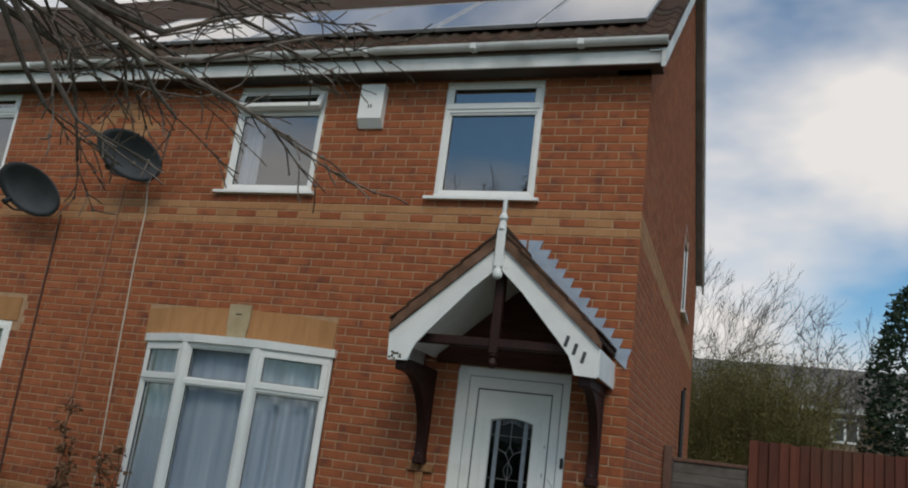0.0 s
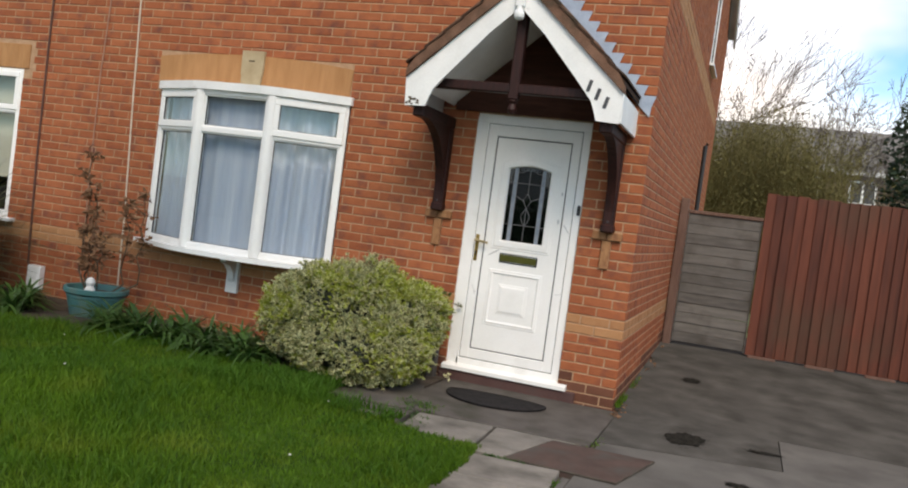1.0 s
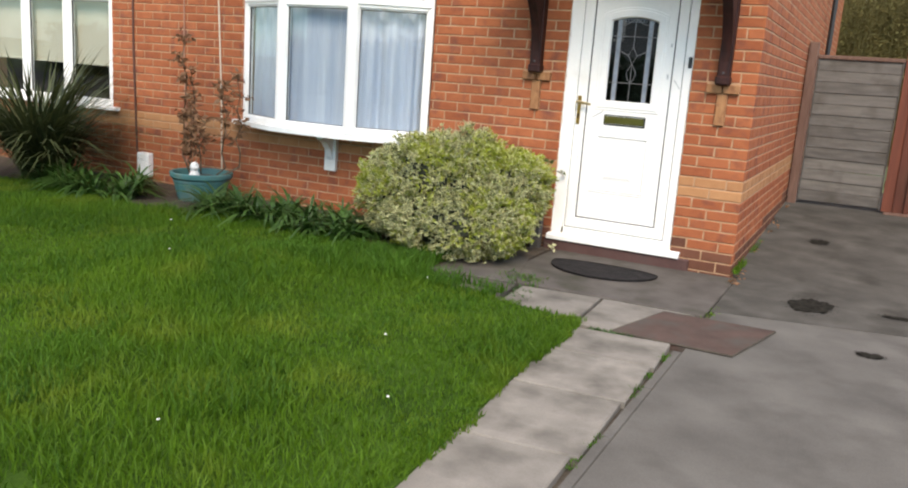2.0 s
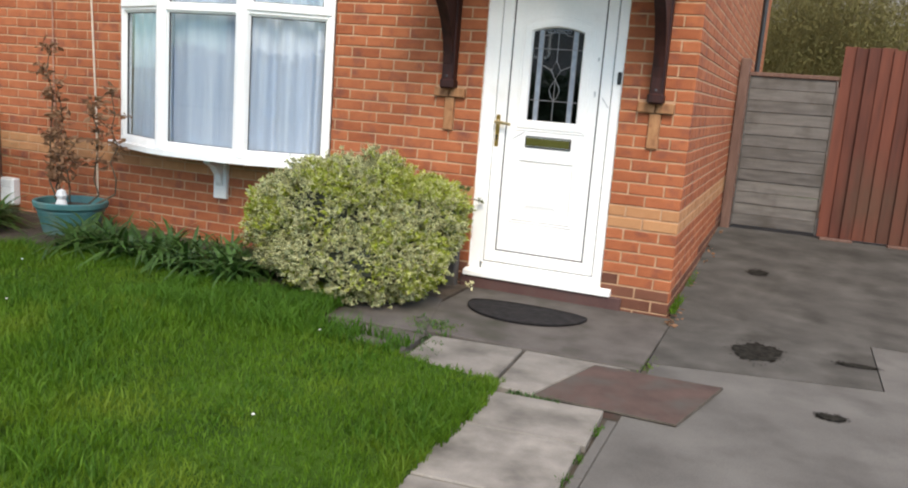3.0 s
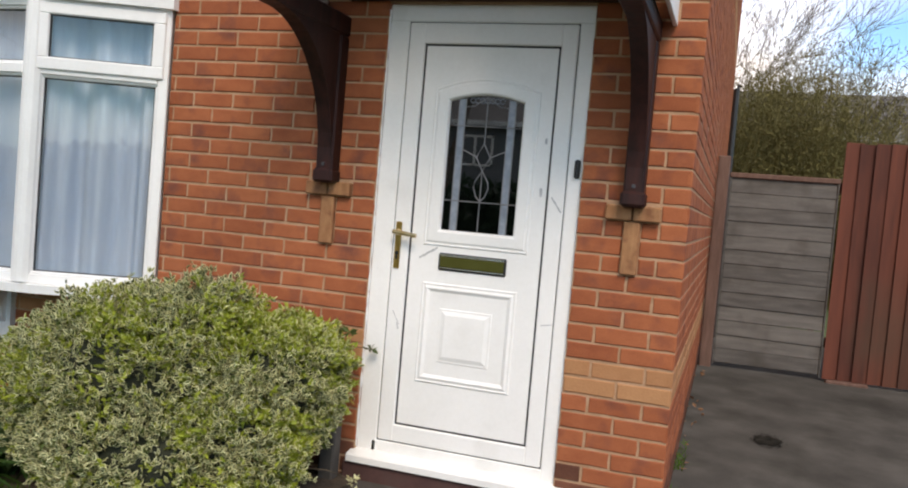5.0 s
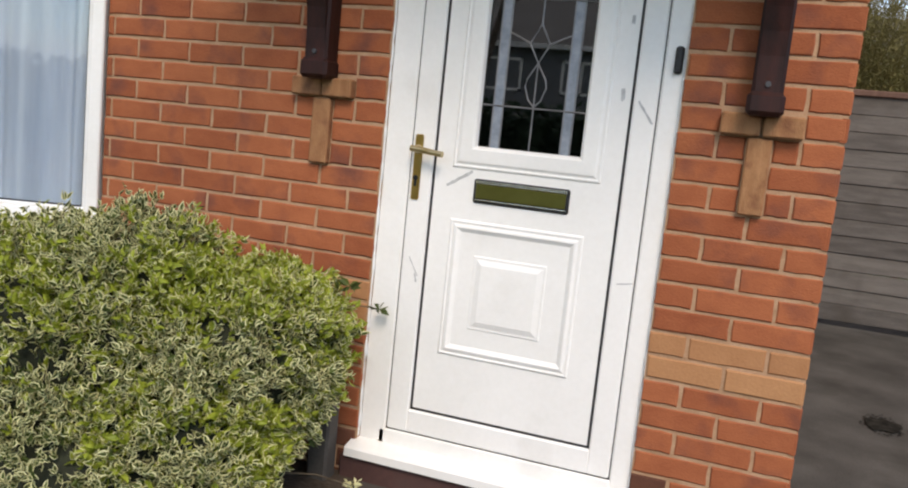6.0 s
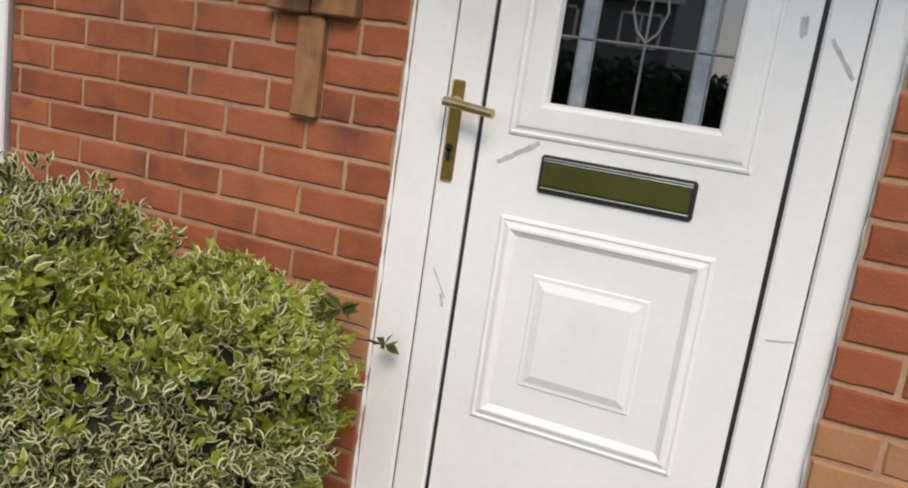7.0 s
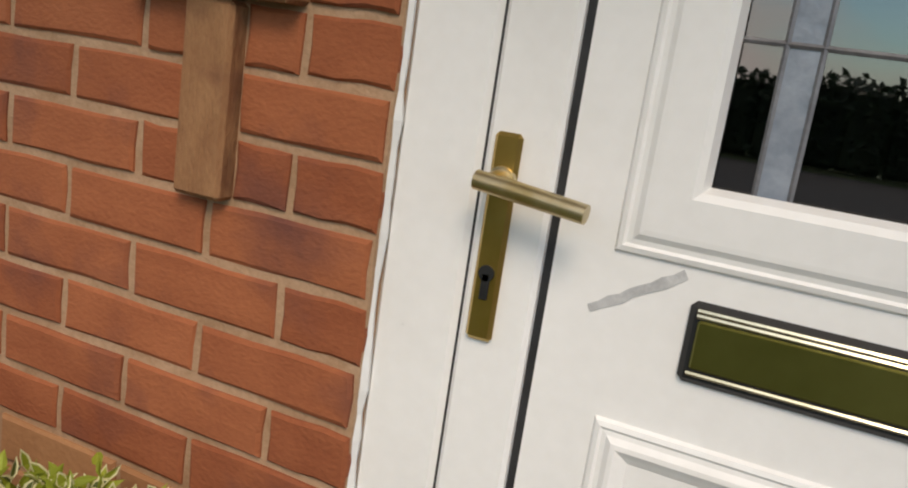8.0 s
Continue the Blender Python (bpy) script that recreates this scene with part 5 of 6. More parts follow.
for p, d in tips:
    lime = noise.noise(p * 3.2) + r3.gauss(0, 0.2) > 0.06 - 0.25 * (p.x + 1.95)
    axis = (d + Vector((r3.gauss(0, 0.3), r3.gauss(0, 0.3), r3.gauss(0, 0.3) + 0.35))).normalized()
    size = r3.uniform(0.8, 1.25)
    for i in range(5):
        out = (axis * r3.uniform(0.35, 1.0) + Vector((r3.gauss(0, 0.6), r3.gauss(0, 0.6), r3.gauss(0, 0.5)))).normalized()
        q = p - axis * r3.uniform(0, 0.035)
        ln, wd = r3.uniform(0.02, 0.032) * size, r3.uniform(0.0046, 0.007) * size
        if lime:
            small_leaf(q, out, ln, wd, 2, 2 if r3.random() < 0.6 else 1, 0.7)
        else:
            small_leaf(q, out, ln, wd, 0, 1 if r3.random() < 0.9 else 0, 0.6)
part("foliage", fol, [LEAF_GREEN, LEAF_CREAM, LEAF_LIME], bush, kind="stuff")
# solid lumps, coloured near black as the shade between the leaves
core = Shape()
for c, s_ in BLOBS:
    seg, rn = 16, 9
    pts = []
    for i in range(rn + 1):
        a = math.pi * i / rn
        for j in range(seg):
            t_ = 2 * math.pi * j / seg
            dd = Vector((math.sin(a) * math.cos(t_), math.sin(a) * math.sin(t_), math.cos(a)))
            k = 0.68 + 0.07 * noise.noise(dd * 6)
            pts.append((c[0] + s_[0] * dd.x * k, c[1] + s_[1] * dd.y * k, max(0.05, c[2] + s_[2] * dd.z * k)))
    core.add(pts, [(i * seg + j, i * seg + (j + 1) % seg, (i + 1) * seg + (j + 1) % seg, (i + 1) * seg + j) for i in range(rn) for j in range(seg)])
part("inner_growth", core, surf("painted_leaf_shade", (0.006, 0.009, 0.003), (0.022, 0.028, 0.009), 60, 160, 0.8, 0.1, 0.9), bush, "solid dark core in place of shaded inner leaves")
st = Shape()
for i in range(16):
    a = r3.uniform(0, 6.28)
    x, y = -1.9 + 0.4 * math.cos(a), -0.72 + 0.22 * math.sin(a)
    st.tube([(-1.9 + 0.15 * math.cos(a), -0.7, -0.02), (x, y, 0.14), (x + 0.1 * math.cos(a), y, 0.3)], [0.012, 0.008, 0.005], 5)
part("stemwork", st, TWIG, bush)
# a stray sprig by the door frame
sp = Shape()
sp.tube([(-1.5, -0.2, 0.58), (-1.4, -0.06, 0.615), (-1.33, -0.03, 0.608)], [0.003, 0.0025, 0.0015], 4)
part("sprig_stem", sp, TWIG, bush)
sl2 = Shape()
leaf_cloud(sl2, [Vector((-1.33, -0.03, 0.608))] * 9 + [Vector((-1.42, -0.08, 0.68))] * 12 + [Vector((-1.46, -0.1, 0.7))] * 10, 0.035, r3)
part("sprig_leaves", sl2, LEAF_GREEN, bush)
for base_, end_ in ((Vector((-2.45, -0.35, 0.66)), Vector((-2.57, -0.3, 0.76))), (Vector((-1.45, -0.4, 0.14)), Vector((-1.3, -0.2, 0.06)))):
    sp = Shape()
    sp.tube([base_, base_.lerp(end_, 0.5) + Vector((0, 0, 0.015)), end_], [0.003, 0.0025, 0.0015], 4)
    part("sprig_stem", sp, TWIG, bush)
    sl3 = Shape()
    leaf_cloud(sl3, [end_ + Vector((r3.gauss(0, 0.018), r3.gauss(0, 0.018), r3.gauss(0, 0.012))) for _ in range(16)], 0.028, r3)
    part("sprig_leaves", sl3, LEAF_CREAM, bush)


# ---- strap-leaved plants along the bed ----
def strap_clump(name, x, y, n, length, width, r, mat, label, category, group, droop=1.0):
    t = thing(name, (x, y, 0.0), label, category, group)
    s = Shape()
    for _ in range(n):
        a = r.uniform(0, 6.283)
        ln = length * r.uniform(0.55, 1.15)
        lean = r.uniform(0.25, 1.0) * droop
        d, w = Vector((math.cos(a), math.sin(a), 0)), Vector((-math.sin(a), math.cos(a), 0)) * width * r.uniform(0.6, 1.2)
        p = Vector((x + r.gauss(0, 0.05), y + r.gauss(0, 0.05), 0.0))
        pts = []
        for k in range(5):
            u = k / 4
            q = p + d * ln * u * (0.35 + 0.55 * lean * u) + Vector((0, 0, ln * (u * 0.95 - lean * 0.75 * u * u)))
            ww = w * (0.7 + 0.6 * u) * (1 - u) ** 0.5
            pts += [q + ww, q - ww]
        s.add(pts, [(2 * k, 2 * k + 1, 2 * k + 3, 2 * k + 2) for k in range(4)])
    part("leaves", s, mat, t)
    return t


r4 = random.Random(9)
for i in range(34):
    x = -6.3 + i * 0.112 + r4.uniform(-0.05, 0.05)
    if -5.0 < x < -4.25:
        continue
    strap_clump("strap_leaf_plant", x, -0.76 - r4.uniform(-0.16, 0.26), 44, 0.44, 0.021, r4, STRAP, "dark green strap-leaved plant at the lawn edge", "plant", "plants along the bed", 1.65)
for x in (-5.4, -4.2, -3.6, -3.1, -2.75):
    strap_clump("strap_leaf_plant", x, -0.45, 44, 0.3, 0.012, r4, STRAP, "dark green strap-leaved plant in the bed", "plant", "plants along the bed")
strap_clump("pampas_grass", -6.4, -0.75, 800, 1.55, 0.014, r4, PAMPAS, "large arching clump of green and straw pampas grass", "ornamental grass", "", 1.0)
strap_clump("pampas_grass", -6.25, -0.7, 420, 1.1, 0.012, r4, PAMPAS, "large arching clump of green and straw pampas grass", "ornamental grass", "", 1.1)

# ---- paving in front of the door ----
def paver(outline, z, mat, label, name="paving_slab"):
    s = Shape()
    c = 0.006
    cx, cy = sum(p[0] for p in outline) / len(outline), sum(p[1] for p in outline) / len(outline)
    n = len(outline)
    ins = [(x + (cx - x) * c / max(0.05, abs(cx - x)) if abs(cx - x) > 0.02 else x, y + (cy - y) * c / max(0.05, abs(cy - y)) if abs(cy - y) > 0.02 else y) for x, y in outline]
    s.add([(x, y, z - 0.06) for x, y in outline] + [(x, y, z - c) for x, y in outline] + [(x, y, z) for x, y in ins],
          [tuple(range(2 * n, 3 * n))] + [(k * n + i, k * n + (i + 1) % n, (k + 1) * n + (i + 1) % n, (k + 1) * n + i) for k in (0, 1) for i in range(n)])
    return tagged(part(name, s, mat), label, "paving", "slabs of the path" if name == "paving_slab" else "")


paver([(-1.34, -1.205), (0.035, -1.185), (0.045, -0.01), (-1.34, -0.01)], 0.002, DARK_SLAB, "damp dark concrete slab in front of the door step", "door_slab")
paver([(-1.05, -1.86), (-0.555, -1.84), (-0.585, -1.222), (-1.085, -1.28)], 0.004, SLAB, "pale paving slab half under the lawn edge")
paver([(-1.62, -1.9), (-1.09, -1.88), (-1.125, -1.3), (-1.68, -1.36)], 0.008, DARK_SLAB, "mossy damp paving slab partly grown over")
paver([(-1.75, -1.3), (-1.14, -1.26), (-1.36, -0.5), (-1.75, -0.5)], 0.009, DARK_SLAB, "dark paving slab under the bush")
paver([(-0.565, -1.225), (-0.01, -1.205), (-0.205, -1.3), (-0.34, -1.84), (-0.535, -1.83)], 0.002, SLAB, "pale worn paving slab beside the cover")
ylist = [-1.87, -2.3, -2.83, -3.45, -4.05, -4.65, -5.25, -5.85, -6.45, -6.9]
for i, (a, b) in enumerate(zip(ylist, ylist[1:])):
    j = 0.004 * (i % 3)
    paver([(-0.56, b - 0.03), (0.012 + j, b + 0.02), (-0.006 + j, a + 0.006), (-0.54, a - 0.042)], 0.003 + 0.002 * (i % 2), SLAB, "pale worn concrete path slab with a dirty joint")
for i in range(9):
    a = -1.95 - i * 0.62
    paver([(0.028, a - 0.618), (0.071, a - 0.618), (0.071, a), (0.03, a)], -0.003, CONCRETE, "narrow concrete edging strip beside the drive", "edging_strip")
cov = thing("access_cover", (0.06, -1.56, 0), "red-brown painted square access cover set in the paving", "access cover")
s = Shape()
s.slab([(-0.325, -1.862), (0.305, -1.868), (0.445, -1.245), (-0.18, -1.272)], -0.03, 0.007)
part("lid", s, COVER, cov)
s = Shape()
for a, b in (((-0.325, -1.862), (0.305, -1.868)), ((0.305, -1.868), (0.445, -1.245)), ((0.445, -1.245), (-0.18, -1.272)), ((-0.18, -1.272), (-0.325, -1.862))):
    s.tube([(a[0], a[1], 0.003), (b[0], b[1], 0.003)], 0.006, 5)
part("rim", s, DIRT, cov)

step = thing("door_step", (-0.9, -0.06, 0), "low dark red painted step under the door sill", "step")
s = Shape()
s.box(-1.43, -0.3, -0.035, -0.001, -0.03, 0.084, 0.008)
part("block", s, RED_STEP, step)
gpost = thing("short_post", (-1.475, -0.07, 0), "short grey concrete post against the wall beside the step", "post")
s = Shape()
s.box(-1.515, -1.44, -0.11, -0.035, -0.03, 0.36, 0.008)
part("block", s, DARK_SLAB, gpost)
dm = thing("door_mat", (-0.8, -0.5, 0.0), "half-round black rubber door mat on the slab", "door mat")
s = Shape()
mo = [(-0.805 + 0.38 * math.cos(a), -0.43 + (0.33 if math.sin(a) < 0 else 0.1) * math.sin(a)) for a in (2 * math.pi * i / 40 for i in range(40))]
s.slab(mo, 0.003, 0.014)
part("pad", s, MAT_RUBBER, dm)
s = Shape()
s.tube([(x, y, 0.014) for x, y in mo] + [(mo[0][0], mo[0][1], 0.014)], 0.006, 5)
part("rim", s, MAT_RUBBER, dm)


def blot(cx, cy, w, h, mat, label, seed, z=0.0025):
    """A flat stain with a ragged outline, lying on the drive."""
    r = random.Random(seed)
    ph = [r.uniform(0, 6.28) for _ in range(3)]
    s = Shape()
    pts = []
    for i in range(56):
        a = 2 * math.pi * i / 56
        k = 1 + 0.12 * math.sin(2 * a + ph[0]) + 0.08 * math.sin(5 * a + ph[1]) + r.uniform(-0.13, 0.1)
        x, y = cx + w * k * math.cos(a), cy + h * k * math.sin(a)
        pts.append((x, y, rise(y) + z))
    s.add(pts, [tuple(range(56))])
    for i in range(90):         # specks of grit and oil round it
        a, k = r.uniform(0, 6.283), 0.95 + abs(r.gauss(0, 0.22))
        x, y, q = cx + w * k * math.cos(a), cy + h * k * math.sin(a), r.uniform(0.002, 0.008)
        s.add([(x + q * math.cos(b) * r.uniform(0.6, 1.3), y + q * math.sin(b), rise(y) + z) for b in (0, 1.26, 2.5, 3.77, 5.0)], [(0, 1, 2, 3, 4)])
    tagged(part("oil_stain", s, mat), label, "stain", "stains on the drive")


blot(0.57, -0.45, 0.125, 0.2, OIL, "dark oily hollow with grit in the concrete drive", 1, 0.006)
blot(1.09, -0.385, 0.1, 0.035, OIL, "thin dark oil stain on the drive", 2, 0.006)
blot(0.93, -1.35, 0.055, 0.045, OIL, "small dark oil stain on the drive", 3)
blot(0.48, 1.63, 0.07, 0.1, OIL, "small dark oil stain on the drive", 4, 0.006)

# ---- gate and fence ----
GY = 3.5
GZ = rise(GY)
gate = thing("garden_gate", (0.5, GY, GZ), "weathered grey wooden gate of horizontal boards", "gate")
nb = 13
for i in range(nb):
    s = Shape()
    z0 = GZ + 0.035 + i * 0.1135
    m = Matrix.Translation((0, GY, z0)) @ pose(0, 0, 0, -3.5, rng.uniform(-0.5, 0.5), 0)
    s.box(0.125, 0.9, -0.012 + rng.uniform(-0.003, 0.003), 0.006, 0.0, 0.119, 0.004, m)
    part("board", s, GATE_WOOD, gate)
for x0, x1 in ((0.112, 0.124), (0.9, 0.912)):
    s = Shape()
    s.box(x0, x1, GY - 0.02, GY + 0.03, GZ + 0.02, GZ + 1.52, 0.003)
    part("stile", s, GATE_WOOD, gate)
s = Shape()
s.box(0.11, 0.92, GY - 0.025, GY + 0.035, GZ + 1.515, GZ + 1.555, 0.006)
part("top_rail", s, GATE_FRAME, gate)
gp = thing("gate_post", (0.06, GY, GZ), "brown wooden gate post against the brick wall", "post")
s = Shape()
s.box(0.012, 0.105, GY - 0.05, GY + 0.05, GZ - 0.05, GZ + 1.68, 0.008)
part("timber", s, GATE_FRAME, gp)
fence = thing("timber_fence", (3.0, GY, GZ), "red-brown stained fence of overlapping vertical boards", "fence")
x = 0.925
while x < 6.0:
    s = Shape()
    top = GZ + 1.83 + rng.uniform(-0.012, 0.012)
    w = 0.104 + rng.uniform(-0.008, 0.008)
    yo, lean = rng.uniform(-0.004, 0.004), rng.uniform(-0.004, 0.004)
    face = ((x, -0.036), (x + w + 0.022, -0.012), (x + w + 0.022, 0.002), (x, -0.018))
    s.add([(px, GY + py + yo, GZ + 0.02) for px, py in face] + [(px + lean, GY + py + yo, top) for px, py in face],
          [(0, 1, 5, 4), (1, 2, 6, 5), (2, 3, 7, 6), (3, 0, 4, 7), (4, 5, 6, 7), (3, 2, 1, 0)])
    part("board", s, FENCE_WOOD, fence)
    x += w
for z in (GZ + 0.25, GZ + 1.45):
    s = Shape()
    s.box(0.92, 6.0, GY + 0.008, GY + 0.06, z, z + 0.08, 0.006)
    part("rail", s, FENCE_WOOD, fence)
for x in (0.95, 1.55, 2.15, 2.75):
    s = Shape()
    s.box(x, x + 0.3, GY - 0.07, GY + 0.02, GZ - 0.03, GZ + 0.018, 0.01)
    part("footing", s, GATE_FRAME, fence)
pp = thing("drain_pipe", (0.1, 5.6, 0.2), "thin black pipe standing beside the gable wall", "pipe")
s = Shape()
s.tube([(0.075, 5.3, 0.15), (0.075, 5.3, 2.68), (0.1, 5.3, 2.72)], 0.03, 8)
part("pipe", s, BLACK_PLASTIC, pp)
s = Shape()
s.box(0.02, 1.0, 5.28, 5.32, 1.72, 1.78, 0.005)
tr = thing("trellis_rail", (0.5, 5.3, 0.2), "dark timber rail behind the gate", "rail")
part("rail", s, BLACK_PLASTIC, tr)
s = Shape()
s.box(0.95, 1.0, 5.27, 5.33, 0.1, 1.78, 0.005)
part("post", s, GATE_FRAME, tr)
s = Shape()
s.box(6.0, 6.06, -8.9, GY, -0.05, 2.0, 0.01)
structure("wall_garden", s, FENCE_WOOD, "plain timber boundary screen along the drive")

# ---- trees ----
def grow(shape, p, d, length, radius, depth, r, tips, kids=3, spread=0.55, lift=0.12, sides=5, keep=0.72, thin=0.003):
    """A limb that bends, tapers and forks."""
    pts, rad = [p], [radius]
    n = 4 if depth > 1 else 3
    q, v = p.copy(), d.copy()
    for i in range(n):
        v = (v + Vector((r.gauss(0, 0.13), r.gauss(0, 0.13), r.gauss(0, 0.1) + lift * 0.35))).normalized()
        q = q + v * (length / n)
        pts.append(q.copy())
        rad.append(max(thin, radius * (1 - 0.45 * (i + 1) / n)))
    shape.tube(pts, rad, sides if depth > 1 else 3, caps=False)
    if depth == 0:
        tips.append((pts[0], pts[-1]))
        return
    for k in range(kids):
        u = r.randint(1, n) if k else n
        base = pts[u]
        a = Vector((r.gauss(0, 1), r.gauss(0, 1), r.gauss(0, 0.6) + lift)).normalized()
        nd = (v + a * spread * r.uniform(0.7, 1.5)).normalized()
        grow(shape, base, nd, length * keep * r.uniform(0.75, 1.1), rad[u] * r.uniform(0.55, 0.75), depth - 1, r, tips, kids, spread, lift, sides, keep, thin)


def bare_tree(x, y, height, seed, mat, label, depth=5, kids=3, trunk=0.13, spread=0.55, lift=0.14, z=0.0, thin=0.0042):
    r = random.Random(seed)
    t = thing("bare_tree", (x, y, z), label, "tree", "bare trees")
    s = Shape()
    s.tube([(x, y, z - 0.2), (x + r.uniform(-0.05, 0.05), y, z + height * 0.12), (x + r.uniform(-0.1, 0.1), y, z + height * 0.24)], [trunk * 1.2, trunk, trunk * 0.85], 10)
    part("trunk", s, mat, t)
    b = Shape()
    tips = []
    for k in range(4):
        a = 6.283 * k / 4 + r.uniform(-0.5, 0.5)
        d = Vector((math.cos(a) * 0.5, math.sin(a) * 0.5, 1.0)).normalized()
        grow(b, Vector((x, y, z + height * (0.16 + 0.03 * k))), d, height * 0.27, trunk * 0.6, depth - 1, r, tips, kids, spread, lift, 5, 0.74, thin)
    part("branchwork", b, mat, t, kind="stuff")
    return t


bare_tree(-0.9, 17.0, 8.0, 3, FAR_BARK, "bare grey winter tree behind the fence", 7, 3, 0.055, 0.42, 0.13, thin=0.0038)
bare_tree(3.1, 24.0, 7.3, 8, FAR_BARK, "bare rounded winter tree beyond the gardens", 7, 3, 0.085, 0.47, 0.04, thin=0.0065)
bare_tree(-0.6, 21.0, 7.0, 14, FAR_BARK, "bare grey winter tree behind the house", 5, 3, 0.12, 0.6, 0.1)

# thicket of catkin-hung twigs behind the gate
r6 = random.Random(33)
th = thing("willow_thicket", (1.6, 12.5, 0.15), "thicket of yellowish green catkin-hung twigs", "shrub")
tw, ct = Shape(), Shape()
for i in range(1500):
    x, y = r6.uniform(-0.8, 4.4), r6.uniform(10.5, 15.0)
    h = (3.1 + 0.9 * noise.noise(Vector((x * 0.6, y * 0.6, 3))) + r6.uniform(-0.5, 0.5)) * (1.12 if x < 2.2 else 0.6)
    dx, dy = r6.gauss(0, 0.55), r6.gauss(0, 0.5)
    pts = [Vector((x, y, 0.1)), Vector((x + dx * 0.35, y + dy * 0.35, h * 0.5)), Vector((x + dx, y + dy, h))]
    tw.tube(pts, [0.01, 0.006, 0.003], 3, caps=False)
    for _ in range(5):
        u = r6.uniform(0.3, 0.85)
        p = pts[0].lerp(pts[2], u)
        tw.tube([p, p + Vector((r6.gauss(0, 0.18), r6.gauss(0, 0.18), r6.uniform(0.2, 0.6)))], [0.005, 0.0025], 3, caps=False)
    for _ in range(120):
        u = r6.uniform(0.2, 1.0)
        p = pts[0].lerp(pts[2], u) + Vector((r6.gauss(0, 0.15), r6.gauss(0, 0.15), r6.gauss(0, 0.12)))
        e = p + Vector((r6.gauss(0, 0.035), r6.gauss(0, 0.035), r6.uniform(-0.05, 0.06)))
        w = Vector((r6.gauss(0, 1), r6.gauss(0, 1), r6.gauss(0, 1))).normalized() * 0.007
        ct.add([p - w, p + w, e + w, e - w], [(0, 1, 2, 3)])
part("branchwork", tw, WILLOW, th, kind="stuff")
part("foliage", ct, WILLOW, th, kind="stuff")

# dense evergreen at the end of the fence
ev = thing("evergreen_tree", (4.6, 13.0, 0.1), "dense dark green evergreen tree", "tree")
s = Shape()
s.tube([(4.6, 13.0, 0.0), (4.62, 13.0, 2.0), (4.6, 13.0, 5.2)], [0.16, 0.11, 0.04], 8)
for i in range(26):
    a, h = r6.uniform(0, 6.28), r6.uniform(0.9, 4.3)
    ln = 1.35 * (1 - ((h - 2.0) / 3.6) ** 2)
    s.tube([(4.6, 13.0, h), (4.6 + ln * math.cos(a), 13 + ln * math.sin(a), h + 0.25)], [0.03, 0.008], 4)
part("trunk", s, BARK, ev)
ec = Shape()
pts = []
for i in range(13000):
    a, h = r6.uniform(0, 6.28), r6.uniform(0.3, 6.2)
    R = 1.6 * max(0.05, 1 - ((h - 2.4) / 3.9) ** 2) ** 0.42 * (0.86 + 0.22 * noise.noise(Vector((math.cos(a) * 2, math.sin(a) * 2, h * 1.6))))
    k = R * (1 - abs(r6.gauss(0, 0.16)))
    pts.append(Vector((4.6 + k * math.cos(a), 13 + k * math.sin(a), h)))
leaf_cloud(ec, pts, 0.13, r6, aspect=0.55)
part("crown", ec, EVERGREEN, ev, kind="stuff")


# ---- far houses ----
def far_house(x0, x1, y, eaves, ridge, label, wins, face=-1, walling=FAR_BRICK):
    t = thing("terraced_house", ((x0 + x1) / 2, y, 0), label, "house", "houses in the distance")
    s = Shape()
    s.box(x0, x1, y, y + 8, -0.2, eaves)
    s.add([(x, yy, zz) for x in (x0, x1) for yy, zz in ((y, eaves), (y + 8, eaves), (y + 4, ridge - 0.1))], [(0, 1, 2), (5, 4, 3)])
    part("wall", s, walling, t)
    rf = Shape()
    for ya in (y - 0.35, y + 8.35):
        rf.add([(x0 - 0.3, ya, eaves - 0.15), (x1 + 0.3, ya, eaves - 0.15), (x1 + 0.3, y + 4, ridge), (x0 - 0.3, y + 4, ridge),
                (x0 - 0.3, ya, eaves - 0.3), (x1 + 0.3, ya, eaves - 0.3), (x1 + 0.3, y + 4, ridge - 0.15), (x0 - 0.3, y + 4, ridge - 0.15)],
               [(0, 1, 2, 3), (7, 6, 5, 4), (0, 4, 5, 1), (1, 5, 6, 2), (3, 2, 6, 7), (0, 3, 7, 4)])
    part("roof", rf, FAR_ROOF, t)
    g = Shape()
    yg = y - 0.42 if face < 0 else y + 8.36
    g.box(x0 - 0.3, x1 + 0.3, yg, yg + 0.08, eaves - 0.32, eaves - 0.12)
    part("gutter", g, FASCIA, t)
    for wx, wz, ww, wh in wins:
        yf = y - 0.05 if face < 0 else y + 7.95
        f = Shape()
        for q in ((wx, wx + ww, wz, wz + 0.1), (wx, wx + ww, wz + wh - 0.1, wz + wh), (wx, wx + 0.1, wz, wz + wh), (wx + ww - 0.1, wx + ww, wz, wz + wh), (wx + ww / 2 - 0.05, wx + ww / 2 + 0.05, wz, wz + wh)):
            f.box(q[0], q[1], yf, yf + 0.1, q[2], q[3])
        wo = part("window", f, UPVC, t)
        p = Shape()
        p.box(wx + 0.1, wx + ww - 0.1, yf + 0.03, yf + 0.04, wz + 0.1, wz + wh - 0.1)
        part("pane", p, DISH, wo)


